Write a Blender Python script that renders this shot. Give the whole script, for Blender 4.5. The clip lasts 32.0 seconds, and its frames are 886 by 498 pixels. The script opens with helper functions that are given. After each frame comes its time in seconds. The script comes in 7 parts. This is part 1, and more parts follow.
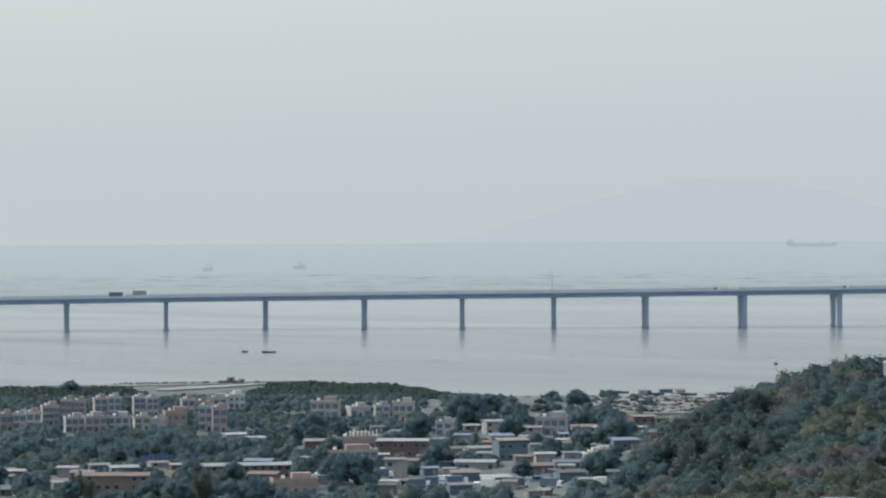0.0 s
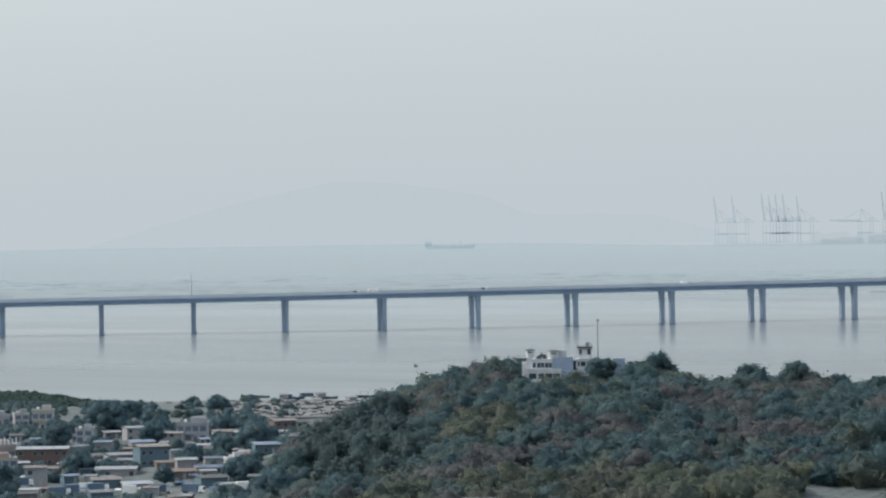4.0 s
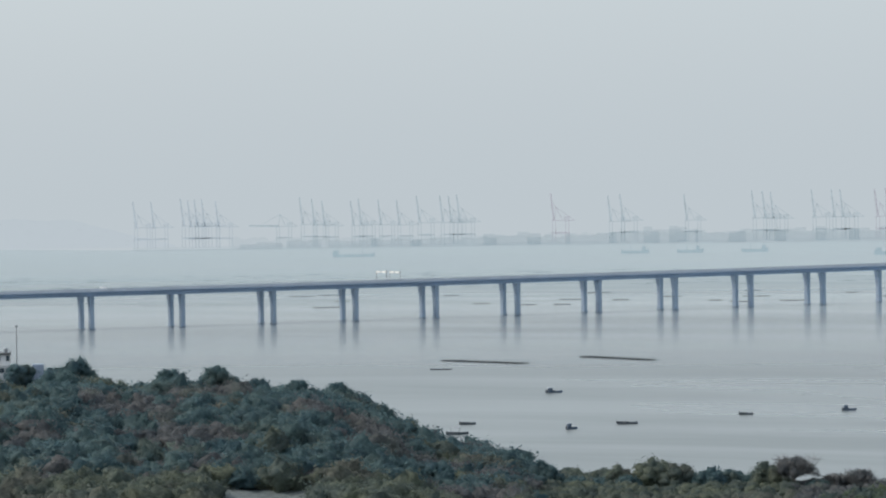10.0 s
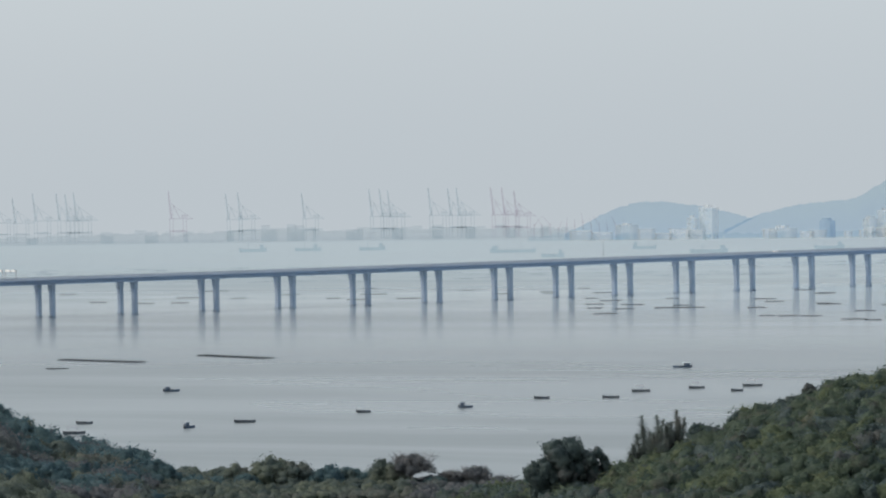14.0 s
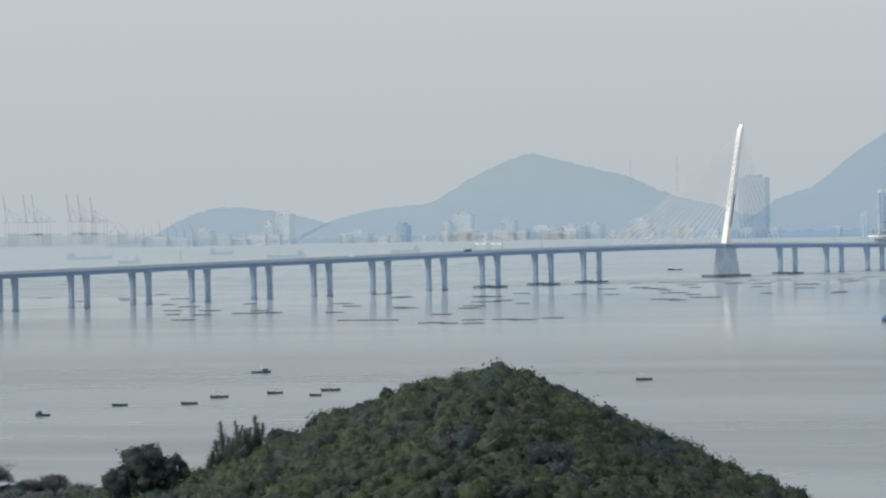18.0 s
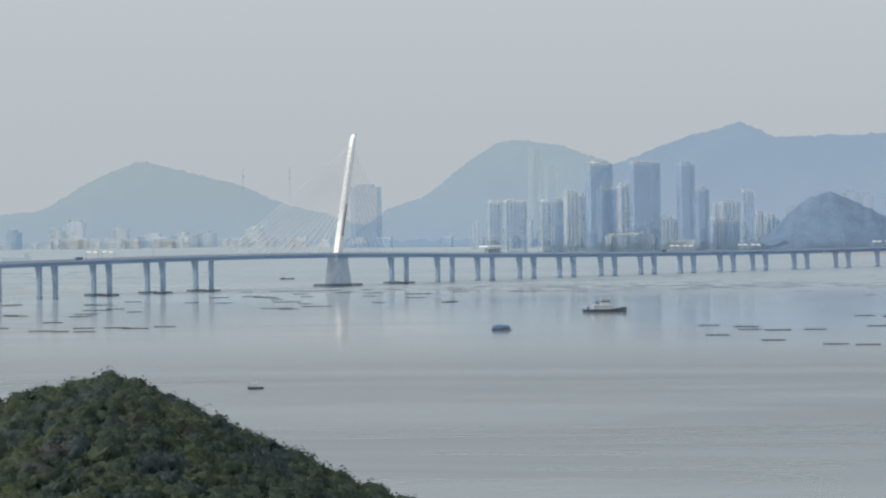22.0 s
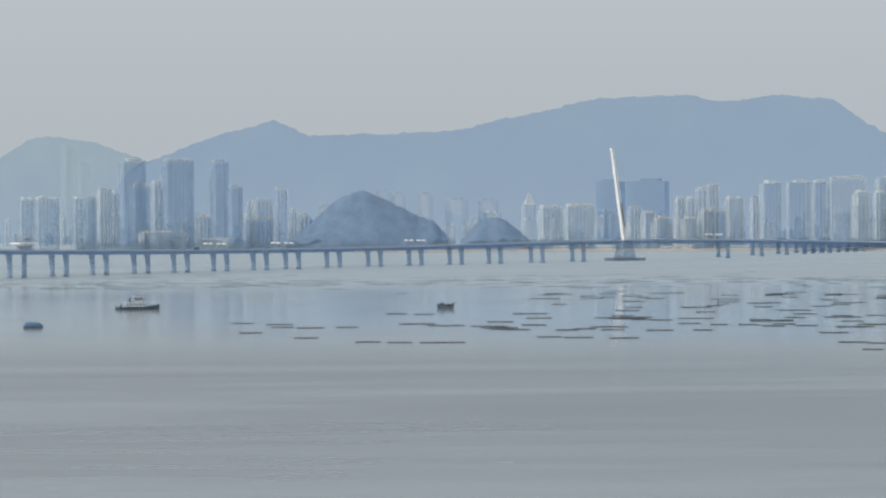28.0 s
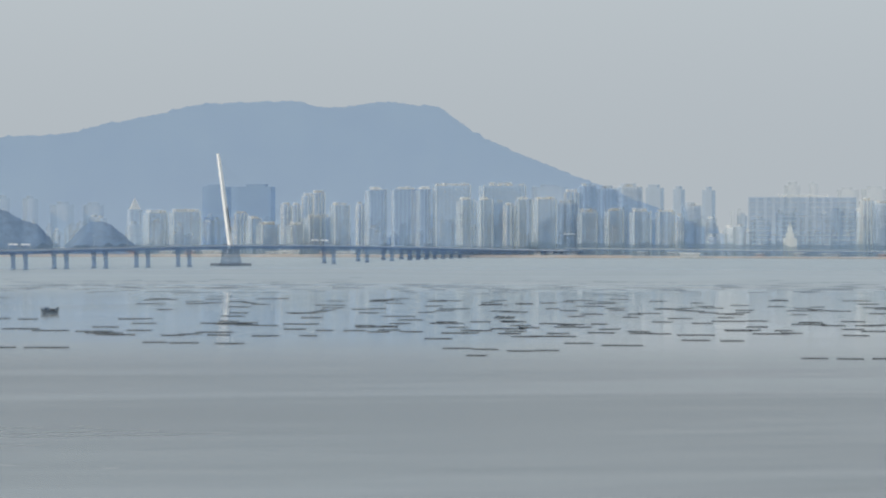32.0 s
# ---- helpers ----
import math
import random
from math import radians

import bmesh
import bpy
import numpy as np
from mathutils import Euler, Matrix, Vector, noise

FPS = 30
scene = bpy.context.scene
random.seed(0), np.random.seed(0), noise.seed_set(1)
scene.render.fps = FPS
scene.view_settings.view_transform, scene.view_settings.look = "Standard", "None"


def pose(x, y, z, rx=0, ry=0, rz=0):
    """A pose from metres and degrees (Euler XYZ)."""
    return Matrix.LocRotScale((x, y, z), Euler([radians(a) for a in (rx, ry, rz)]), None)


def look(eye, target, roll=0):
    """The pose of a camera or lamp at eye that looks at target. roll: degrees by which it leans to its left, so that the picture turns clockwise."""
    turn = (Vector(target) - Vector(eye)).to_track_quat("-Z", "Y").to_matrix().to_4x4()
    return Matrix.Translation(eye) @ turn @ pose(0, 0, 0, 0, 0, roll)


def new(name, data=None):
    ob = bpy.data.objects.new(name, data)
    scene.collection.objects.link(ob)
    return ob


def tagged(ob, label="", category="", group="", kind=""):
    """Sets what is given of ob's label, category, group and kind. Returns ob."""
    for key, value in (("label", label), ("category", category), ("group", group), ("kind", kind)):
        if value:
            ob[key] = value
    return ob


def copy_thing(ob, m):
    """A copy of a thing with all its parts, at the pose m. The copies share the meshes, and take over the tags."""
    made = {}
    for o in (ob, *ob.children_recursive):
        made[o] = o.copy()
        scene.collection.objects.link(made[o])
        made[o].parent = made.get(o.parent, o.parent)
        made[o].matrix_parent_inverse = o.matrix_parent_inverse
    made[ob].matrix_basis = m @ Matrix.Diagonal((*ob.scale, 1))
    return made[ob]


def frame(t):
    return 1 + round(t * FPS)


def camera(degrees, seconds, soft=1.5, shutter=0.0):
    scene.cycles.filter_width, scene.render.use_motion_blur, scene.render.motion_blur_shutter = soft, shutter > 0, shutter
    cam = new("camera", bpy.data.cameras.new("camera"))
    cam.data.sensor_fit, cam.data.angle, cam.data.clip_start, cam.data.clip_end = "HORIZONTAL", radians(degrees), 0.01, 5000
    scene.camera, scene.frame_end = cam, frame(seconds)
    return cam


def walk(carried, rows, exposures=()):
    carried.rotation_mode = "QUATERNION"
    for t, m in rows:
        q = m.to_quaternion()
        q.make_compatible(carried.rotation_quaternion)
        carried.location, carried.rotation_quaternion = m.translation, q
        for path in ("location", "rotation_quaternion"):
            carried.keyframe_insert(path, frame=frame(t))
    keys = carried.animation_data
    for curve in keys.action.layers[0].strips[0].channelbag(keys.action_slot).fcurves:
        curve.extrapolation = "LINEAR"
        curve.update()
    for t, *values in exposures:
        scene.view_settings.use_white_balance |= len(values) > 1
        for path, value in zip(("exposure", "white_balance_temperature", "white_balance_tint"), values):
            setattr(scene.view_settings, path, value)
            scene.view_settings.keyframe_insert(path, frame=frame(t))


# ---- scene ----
H = 93.0                       # height of the viewpoint over the water

# the tripod's pan: seconds, bearing (clockwise from +y), tilt, roll, in degrees
PAN = (
    (0.0, -0.010, -0.815, -0.267),
    (0.5, 0.617, -0.815, -0.274),
    (1.0, 1.202, -0.803, -0.425),
    (1.5, 1.958, -0.800, -0.568),
    (2.0, 2.591, -0.781, -0.710),
    (2.5, 3.191, -0.781, -0.807),
    (3.0, 3.940, -0.765, -0.720),
    (3.5, 4.773, -0.780, -0.850),
    (4.0, 5.885, -0.797, -0.788),
    (4.5, 6.832, -0.796, -0.754),
    (6.5, 10.155, -0.862, -1.043),
    (7.0, 10.803, -0.884, -0.970),
    (7.5, 11.509, -0.869, -0.904),
    (8.0, 12.228, -0.843, -0.759),
    (8.5, 12.990, -0.846, -0.844),
    (9.0, 13.773, -0.856, -0.804),
    (9.5, 14.509, -0.853, -0.789),
    (10.0, 15.361, -0.843, -0.822),
    (10.5, 16.164, -0.818, -0.699),
    (11.0, 16.946, -0.800, -0.780),
    (11.5, 17.736, -0.795, -0.798),
    (12.0, 18.526, -0.818, -0.758),
    (12.5, 19.276, -0.841, -0.795),
    (13.0, 20.042, -0.887, -0.890),
    (13.5, 20.819, -0.927, -0.855),
    (15.5, 24.100, -0.984, -0.603),
    (16.0, 24.979, -0.983, -0.703),
    (16.5, 25.827, -0.974, -0.789),
    (17.0, 26.652, -0.963, -0.979),
    (17.5, 27.583, -0.949, -1.123),
    (18.0, 28.513, -0.970, -1.091),
    (18.5, 29.350, -1.002, -1.014),
    (19.0, 30.221, -0.996, -0.885),
    (19.5, 31.018, -0.952, -0.873),
    (20.0, 31.842, -0.883, -0.807),
    (20.5, 32.543, -0.845, -0.781),
    (21.0, 33.237, -0.844, -0.847),
    (21.5, 34.028, -0.897, -0.854),
    (22.0, 34.852, -0.922, -0.689),
    (22.5, 35.607, -0.942, -0.627),
    (23.0, 36.249, -0.968, -0.665),
    (23.5, 36.829, -1.004, -0.506),
    (24.0, 37.415, -1.042, -0.252),
    (24.5, 38.031, -1.078, -0.170),
    (26.5, 40.484, -1.035, -0.298),
    (27.0, 41.127, -1.040, -0.286),
    (27.5, 41.803, -1.050, -0.354),
    (28.0, 42.474, -1.021, -0.287),
    (28.5, 43.207, -0.964, -0.225),
    (29.0, 43.999, -0.942, -0.195),
    (29.5, 44.740, -0.960, 0.028),
    (30.0, 45.502, -0.963, 0.074),
    (30.5, 46.254, -0.938, 0.205),
    (31.0, 47.011, -0.907, 0.234),
    (31.5, 47.878, -0.899, 0.195),
    (32.0, 48.914, -0.938, 0.160),
)


def aim(bearing, tilt, roll):
    way = Vector((math.sin(radians(bearing)) * math.cos(radians(tilt)), math.cos(radians(bearing)) * math.cos(radians(tilt)), math.sin(radians(tilt))))
    return look((0, 0, H), Vector((0, 0, H)) + way * 1000, roll)


cam = camera(14.414, 32.0, soft=2.2)
walk(cam, [(t, aim(b, p, r)) for t, b, p, r in PAN],
     exposures=((0.0, 0.17, 6600, 8.0), (5.0, 0.16, 6520, 8.4), (9.0, 0.14, 6520, 8.5), (19.0, 0.02, 6600, 11), (24.0, -0.05, 6600, 10.5), (32.0, -0.1, 6550, 10)))

# ---- light ----
SUN_BEARING, SUN_HEIGHT = -72, 40
world = bpy.data.worlds.new("world")
scene.world = world
world.use_nodes = True
wn = world.node_tree.nodes
sky = wn.new("ShaderNodeTexSky")
sky.sky_type, sky.sun_disc = "NISHITA", False
sky.sun_elevation, sky.sun_rotation = radians(SUN_HEIGHT), radians(SUN_BEARING)
sky.air_density, sky.dust_density, sky.ozone_density = 1.0, 6.0, 1.5
soft_sky = wn.new("ShaderNodeMixRGB")
soft_sky.inputs[0].default_value = 0.6
soft_sky.inputs[2].default_value = (5.1, 5.7, 6.2, 1)
world.node_tree.links.new(sky.outputs[0], soft_sky.inputs[1])
world.node_tree.links.new(soft_sky.outputs[0], wn["Background"].inputs[0])
wn["Background"].inputs[1].default_value = 0.15
sun = new("sun", bpy.data.lights.new("sun", "SUN"))
sun.data.energy, sun.data.angle, sun.data.color = 1.95, radians(8), (1.0, 0.97, 0.92)
sun.matrix_world = look((0, 0, 0), -Vector((math.sin(radians(SUN_BEARING)) * math.cos(radians(SUN_HEIGHT)), math.cos(radians(SUN_BEARING)) * math.cos(radians(SUN_HEIGHT)), math.sin(radians(SUN_HEIGHT)))))

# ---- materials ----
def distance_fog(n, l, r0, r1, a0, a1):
    """The share of imitated haze on a surface, growing with its distance from the middle of the plan, where the camera
    stands.
    """
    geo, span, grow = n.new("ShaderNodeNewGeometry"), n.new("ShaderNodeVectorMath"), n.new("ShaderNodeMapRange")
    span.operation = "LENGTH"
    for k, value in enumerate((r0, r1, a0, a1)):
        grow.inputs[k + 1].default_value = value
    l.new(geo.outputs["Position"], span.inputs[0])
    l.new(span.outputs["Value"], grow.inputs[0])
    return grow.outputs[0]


def mat(name, color, rough=0.7, metal=0.0, vary=0.25, size=3.0, bump=0.0, per=0.0, air=0.0, tint=(0.66, 0.82, 1.0), far=None, low=None, foot=(0.86, 0.925, 1.0)):
    """A worn surface: two scales of stain and grain (size: metres of the larger one), a little relief, a change from
    piece to piece (per).
    air: imitated haze, the share of the surface made see-through and tinted, so that the sky behind it comes through.
    far: the same for long things: two distances and the share at each. low: the same by two heights, with a tint of its
    own at the foot."""
    m = bpy.data.materials.new(name)
    m.use_nodes = True
    n, l = m.node_tree.nodes, m.node_tree.links
    bsdf = n["Principled BSDF"]
    bsdf.inputs["Roughness"].default_value, bsdf.inputs["Metallic"].default_value = rough, metal
    co = n.new("ShaderNodeTexCoord")
    big, fine = n.new("ShaderNodeTexNoise"), n.new("ShaderNodeTexNoise")
    big.inputs["Scale"].default_value, fine.inputs["Scale"].default_value = 1 / size, 9 / size
    big.inputs["Detail"].default_value, fine.inputs["Detail"].default_value = 4, 3
    for k in (big, fine):
        l.new(co.outputs["Object"], k.inputs["Vector"])
    add = n.new("ShaderNodeMath")
    add.operation = "ADD"
    l.new(big.outputs[0], add.inputs[0])
    l.new(fine.outputs[0], add.inputs[1])
    span = n.new("ShaderNodeMapRange")
    span.inputs[1].default_value, span.inputs[2].default_value = 0.7, 1.3
    span.inputs[3].default_value, span.inputs[4].default_value = 1 - vary, 1 + vary
    l.new(add.outputs[0], span.inputs[0])
    info = n.new("ShaderNodeObjectInfo")
    pick = n.new("ShaderNodeMapRange")
    pick.inputs[3].default_value, pick.inputs[4].default_value = 1 - per, 1 + per
    l.new(info.outputs["Random"], pick.inputs[0])
    both = n.new("ShaderNodeMath")
    both.operation = "MULTIPLY"
    l.new(span.outputs[0], both.inputs[0])
    l.new(pick.outputs[0], both.inputs[1])
    mul = n.new("ShaderNodeVectorMath")
    mul.operation = "SCALE"
    mul.inputs[0].default_value = color
    l.new(both.outputs[0], mul.inputs["Scale"])
    l.new(mul.outputs[0], bsdf.inputs["Base Color"])
    if bump:
        b = n.new("ShaderNodeBump")
        b.inputs["Strength"].default_value, b.inputs["Distance"].default_value = 0.6, bump
        l.new(fine.outputs[0], b.inputs["Height"])
        l.new(b.outputs[0], bsdf.inputs["Normal"])
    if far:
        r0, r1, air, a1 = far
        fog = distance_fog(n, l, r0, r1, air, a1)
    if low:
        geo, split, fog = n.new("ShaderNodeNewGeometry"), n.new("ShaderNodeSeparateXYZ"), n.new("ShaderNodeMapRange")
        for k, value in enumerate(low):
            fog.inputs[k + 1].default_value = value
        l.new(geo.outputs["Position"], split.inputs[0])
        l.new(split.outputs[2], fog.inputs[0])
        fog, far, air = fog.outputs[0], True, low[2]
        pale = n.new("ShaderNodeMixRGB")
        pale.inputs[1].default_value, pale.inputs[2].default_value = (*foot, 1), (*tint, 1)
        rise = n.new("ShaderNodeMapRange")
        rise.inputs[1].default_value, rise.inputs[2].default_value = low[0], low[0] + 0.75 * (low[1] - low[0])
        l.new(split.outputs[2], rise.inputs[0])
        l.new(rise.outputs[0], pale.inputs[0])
    # stands in for haze: the surface is mixed with tinted transparency
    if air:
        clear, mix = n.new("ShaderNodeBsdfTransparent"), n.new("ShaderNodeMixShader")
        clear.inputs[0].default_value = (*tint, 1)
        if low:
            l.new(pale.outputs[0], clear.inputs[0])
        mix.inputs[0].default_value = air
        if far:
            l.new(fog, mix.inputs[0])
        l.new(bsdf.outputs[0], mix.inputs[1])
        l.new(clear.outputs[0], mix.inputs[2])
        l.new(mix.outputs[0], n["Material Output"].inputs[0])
    return m


def leaf_mat(name, dark, light, dry, patch=14.0, dry_share=0.35):
    """Foliage: dark and light greens that change from crown to crown and leaf to leaf, with drier patches."""
    m = bpy.data.materials.new(name)
    m.use_nodes = True
    n, l = m.node_tree.nodes, m.node_tree.links
    bsdf = n["Principled BSDF"]
    bsdf.inputs["Roughness"].default_value = 0.65
    bsdf.inputs["Specular IOR Level"].default_value = 0.2
    co, geo = n.new("ShaderNodeTexCoord"), n.new("ShaderNodeNewGeometry")
    a, b = n.new("ShaderNodeTexNoise"), n.new("ShaderNodeTexNoise")
    a.inputs["Scale"].default_value, b.inputs["Scale"].default_value = 2.4 / patch, 1 / patch
    a.inputs["Detail"].default_value = 3
    info = n.new("ShaderNodeObjectInfo")
    shift = n.new("ShaderNodeVectorMath")
    shift.operation = "ADD"
    wide = n.new("ShaderNodeMath")
    wide.operation = "MULTIPLY"
    wide.inputs[1].default_value = 500
    l.new(info.outputs["Random"], wide.inputs[0])
    l.new(co.outputs["Object"], shift.inputs[0])
    l.new(wide.outputs[0], shift.inputs[1])
    for k in (a, b):
        l.new(shift.outputs[0], k.inputs["Vector"])
    sa, sb = n.new("ShaderNodeMapRange"), n.new("ShaderNodeMapRange")
    sa.inputs[1].default_value, sa.inputs[2].default_value = 0.36, 0.64
    sb.inputs[1].default_value, sb.inputs[2].default_value = 0.62 - dry_share * 0.25, 0.70 - dry_share * 0.15
    l.new(a.outputs[0], sa.inputs[0])
    l.new(b.outputs[0], sb.inputs[0])
    m1, m2 = n.new("ShaderNodeMixRGB"), n.new("ShaderNodeMixRGB")
    m1.inputs[1].default_value, m1.inputs[2].default_value, m2.inputs[2].default_value = (*dark, 1), (*light, 1), (*dry, 1)
    l.new(sa.outputs[0], m1.inputs[0])
    l.new(sb.outputs[0], m2.inputs[0])
    l.new(m1.outputs[0], m2.inputs[1])
    leaf = n.new("ShaderNodeMapRange")
    leaf.inputs[3].default_value, leaf.inputs[4].default_value = 0.88, 1.13
    l.new(geo.outputs["Random Per Island"], leaf.inputs[0])
    mottle, tuft, both = n.new("ShaderNodeTexNoise"), n.new("ShaderNodeMapRange"), n.new("ShaderNodeMath")
    mottle.inputs["Scale"].default_value, mottle.inputs["Detail"].default_value = 1.1, 4
    tuft.inputs[1].default_value, tuft.inputs[2].default_value, tuft.inputs[3].default_value, tuft.inputs[4].default_value = 0.35, 0.65, 0.82, 1.16
    both.operation = "MULTIPLY"
    l.new(shift.outputs[0], mottle.inputs["Vector"])
    l.new(mottle.outputs[0], tuft.inputs[0])
    l.new(tuft.outputs[0], both.inputs[0])
    l.new(leaf.outputs[0], both.inputs[1])
    mul = n.new("ShaderNodeVectorMath")
    mul.operation = "SCALE"
    l.new(m2.outputs[0], mul.inputs[0])
    l.new(both.outputs[0], mul.inputs["Scale"])
    l.new(mul.outputs[0], bsdf.inputs["Base Color"])
    # thin leaves let part of the light through
    thin, mix = n.new("ShaderNodeBsdfTranslucent"), n.new("ShaderNodeMixShader")
    mix.inputs[0].default_value = 0.58
    l.new(mul.outputs[0], thin.inputs[0])
    l.new(bsdf.outputs[0], mix.inputs[1])
    l.new(thin.outputs[0], mix.inputs[2])
    l.new(mix.outputs[0], n["Material Output"].inputs[0])
    return m


def water_mat():
    """Calm tidal water: smooth lanes and wind-ruffled bands, silty green-grey below the gloss."""
    m = bpy.data.materials.new("sea_water")
    m.use_nodes = True
    n, l = m.node_tree.nodes, m.node_tree.links
    bsdf = n["Principled BSDF"]
    bsdf.inputs["IOR"].default_value = 1.33
    co = n.new("ShaderNodeTexCoord")
    swing, turn = n.new("ShaderNodeMapping"), n.new("ShaderNodeMapping")
    swing.inputs["Rotation"].default_value = (0, 0, radians(40))
    turn.inputs["Scale"].default_value = (0.0013, 0.0055, 1)
    l.new(co.outputs["Object"], swing.inputs["Vector"])
    l.new(swing.outputs[0], turn.inputs["Vector"])
    lanes = n.new("ShaderNodeTexNoise")
    lanes.inputs["Scale"].default_value, lanes.inputs["Detail"].default_value = 1.0, 7
    lanes.inputs["Distortion"].default_value = 0.7
    lanes.inputs["Roughness"].default_value = 0.66
    l.new(turn.outputs[0], lanes.inputs["Vector"])
    rough = n.new("ShaderNodeMapRange")
    rough.inputs[1].default_value, rough.inputs[2].default_value = 0.4, 0.62
    rough.inputs[3].default_value, rough.inputs[4].default_value = 0.085, 0.12
    l.new(lanes.outputs[0], rough.inputs[0])
    # the western reach lies in the wind, the eastern one is calm
    geo, split, wind, both = n.new("ShaderNodeNewGeometry"), n.new("ShaderNodeSeparateXYZ"), n.new("ShaderNodeMapRange"), n.new("ShaderNodeMath")
    for k, value in enumerate((200, 1700, 0.11, 0.0)):
        wind.inputs[k + 1].default_value = value
    l.new(geo.outputs["Position"], split.inputs[0])
    l.new(split.outputs[0], wind.inputs[0])
    l.new(rough.outputs[0], both.inputs[0])
    l.new(wind.outputs[0], both.inputs[1])
    # a calm reach lies between the ruffled near water and the ruffled far water
    span, wander, inner, outer, reach, calm = (n.new(k) for k in ("ShaderNodeVectorMath", "ShaderNodeMath", "ShaderNodeMapRange", "ShaderNodeMapRange", "ShaderNodeMath", "ShaderNodeMath"))
    span.operation, wander.operation, reach.operation, calm.operation = "LENGTH", "MULTIPLY_ADD", "ADD", "ADD"
    wander.inputs[1].default_value = 900
    l.new(geo.outputs["Position"], span.inputs[0])
    l.new(lanes.outputs[0], wander.inputs[0])
    l.new(span.outputs["Value"], wander.inputs[2])
    for node, values in ((inner, (2350, 2700, 0.1, 0.0)), (outer, (3600, 3950, 0.0, 0.2))):
        for k, value in enumerate(values):
            node.inputs[k + 1].default_value = value
        l.new(wander.outputs[0], node.inputs[0])
    l.new(inner.outputs[0], reach.inputs[0])
    l.new(outer.outputs[0], reach.inputs[1])
    l.new(both.outputs[0], calm.inputs[0])
    l.new(reach.outputs[0], calm.inputs[1])
    l.new(calm.outputs[0], bsdf.inputs["Roughness"])
    # ruffled lanes turn their facets to the eye and mirror less sky
    gloss = n.new("ShaderNodeMapRange")
    for k, value in enumerate((0.43, 0.58, 0.52, 0.32)):
        gloss.inputs[k + 1].default_value = value
    l.new(lanes.outputs[0], gloss.inputs[0])
    l.new(gloss.outputs[0], bsdf.inputs["Specular IOR Level"])
    tone = n.new("ShaderNodeMixRGB")
    tone.inputs[1].default_value, tone.inputs[2].default_value = (0.174, 0.196, 0.198, 1), (0.067, 0.076, 0.078, 1)
    l.new(lanes.outputs[0], tone.inputs[0])
    # the water's brightness is tuned in its base colour: lighter west, darker east
    west_lift, tinted = n.new("ShaderNodeMapRange"), n.new("ShaderNodeVectorMath")
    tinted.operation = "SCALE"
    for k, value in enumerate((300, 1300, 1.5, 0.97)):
        west_lift.inputs[k + 1].default_value = value
    l.new(split.outputs[0], west_lift.inputs[0])
    far_lift, tone_scale = n.new("ShaderNodeMapRange"), n.new("ShaderNodeMath")
    tone_scale.operation = "MULTIPLY"
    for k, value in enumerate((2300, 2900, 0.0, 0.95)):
        far_lift.inputs[k + 1].default_value = value
    l.new(wander.outputs[0], far_lift.inputs[0])
    # only the eastern reach is lightened far out
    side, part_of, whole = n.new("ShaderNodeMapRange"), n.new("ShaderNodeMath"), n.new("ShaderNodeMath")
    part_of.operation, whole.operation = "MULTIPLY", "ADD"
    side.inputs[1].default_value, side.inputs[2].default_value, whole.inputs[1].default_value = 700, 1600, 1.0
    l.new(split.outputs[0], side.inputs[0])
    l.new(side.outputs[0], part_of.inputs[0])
    l.new(far_lift.outputs[0], part_of.inputs[1])
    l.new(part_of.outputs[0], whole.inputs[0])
    l.new(west_lift.outputs[0], tone_scale.inputs[0])
    l.new(whole.outputs[0], tone_scale.inputs[1])
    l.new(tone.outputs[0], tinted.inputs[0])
    l.new(tone_scale.outputs[0], tinted.inputs["Scale"])
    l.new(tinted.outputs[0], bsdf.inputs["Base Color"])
    waves = n.new("ShaderNodeTexNoise")
    waves.inputs["Scale"].default_value, waves.inputs["Detail"].default_value = 0.25, 3
    l.new(co.outputs["Object"], waves.inputs["Vector"])
    b = n.new("ShaderNodeBump")
    b.inputs["Strength"].default_value, b.inputs["Distance"].default_value = 0.05, 0.1
    l.new(waves.outputs[0], b.inputs["Height"])
    l.new(b.outputs[0], bsdf.inputs["Normal"])
    # haze over the far water is imitated: more see-through and tinted with distance
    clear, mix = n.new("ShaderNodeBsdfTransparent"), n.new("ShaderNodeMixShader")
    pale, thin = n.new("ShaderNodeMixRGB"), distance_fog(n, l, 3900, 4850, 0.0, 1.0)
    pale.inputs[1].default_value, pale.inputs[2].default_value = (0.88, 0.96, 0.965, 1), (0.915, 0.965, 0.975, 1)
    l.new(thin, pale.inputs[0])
    # the imitated haze's tint turns bluer and darker towards the eastern shore
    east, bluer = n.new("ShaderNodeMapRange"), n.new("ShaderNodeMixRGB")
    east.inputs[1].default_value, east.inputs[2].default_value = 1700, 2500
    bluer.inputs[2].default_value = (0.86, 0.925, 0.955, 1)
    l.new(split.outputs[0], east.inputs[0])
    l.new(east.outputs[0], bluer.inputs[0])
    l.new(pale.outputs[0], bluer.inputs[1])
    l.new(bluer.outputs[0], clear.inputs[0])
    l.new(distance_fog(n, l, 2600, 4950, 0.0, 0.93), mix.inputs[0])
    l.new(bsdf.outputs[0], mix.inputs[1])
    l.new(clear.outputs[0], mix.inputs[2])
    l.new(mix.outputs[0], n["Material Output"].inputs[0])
    return m


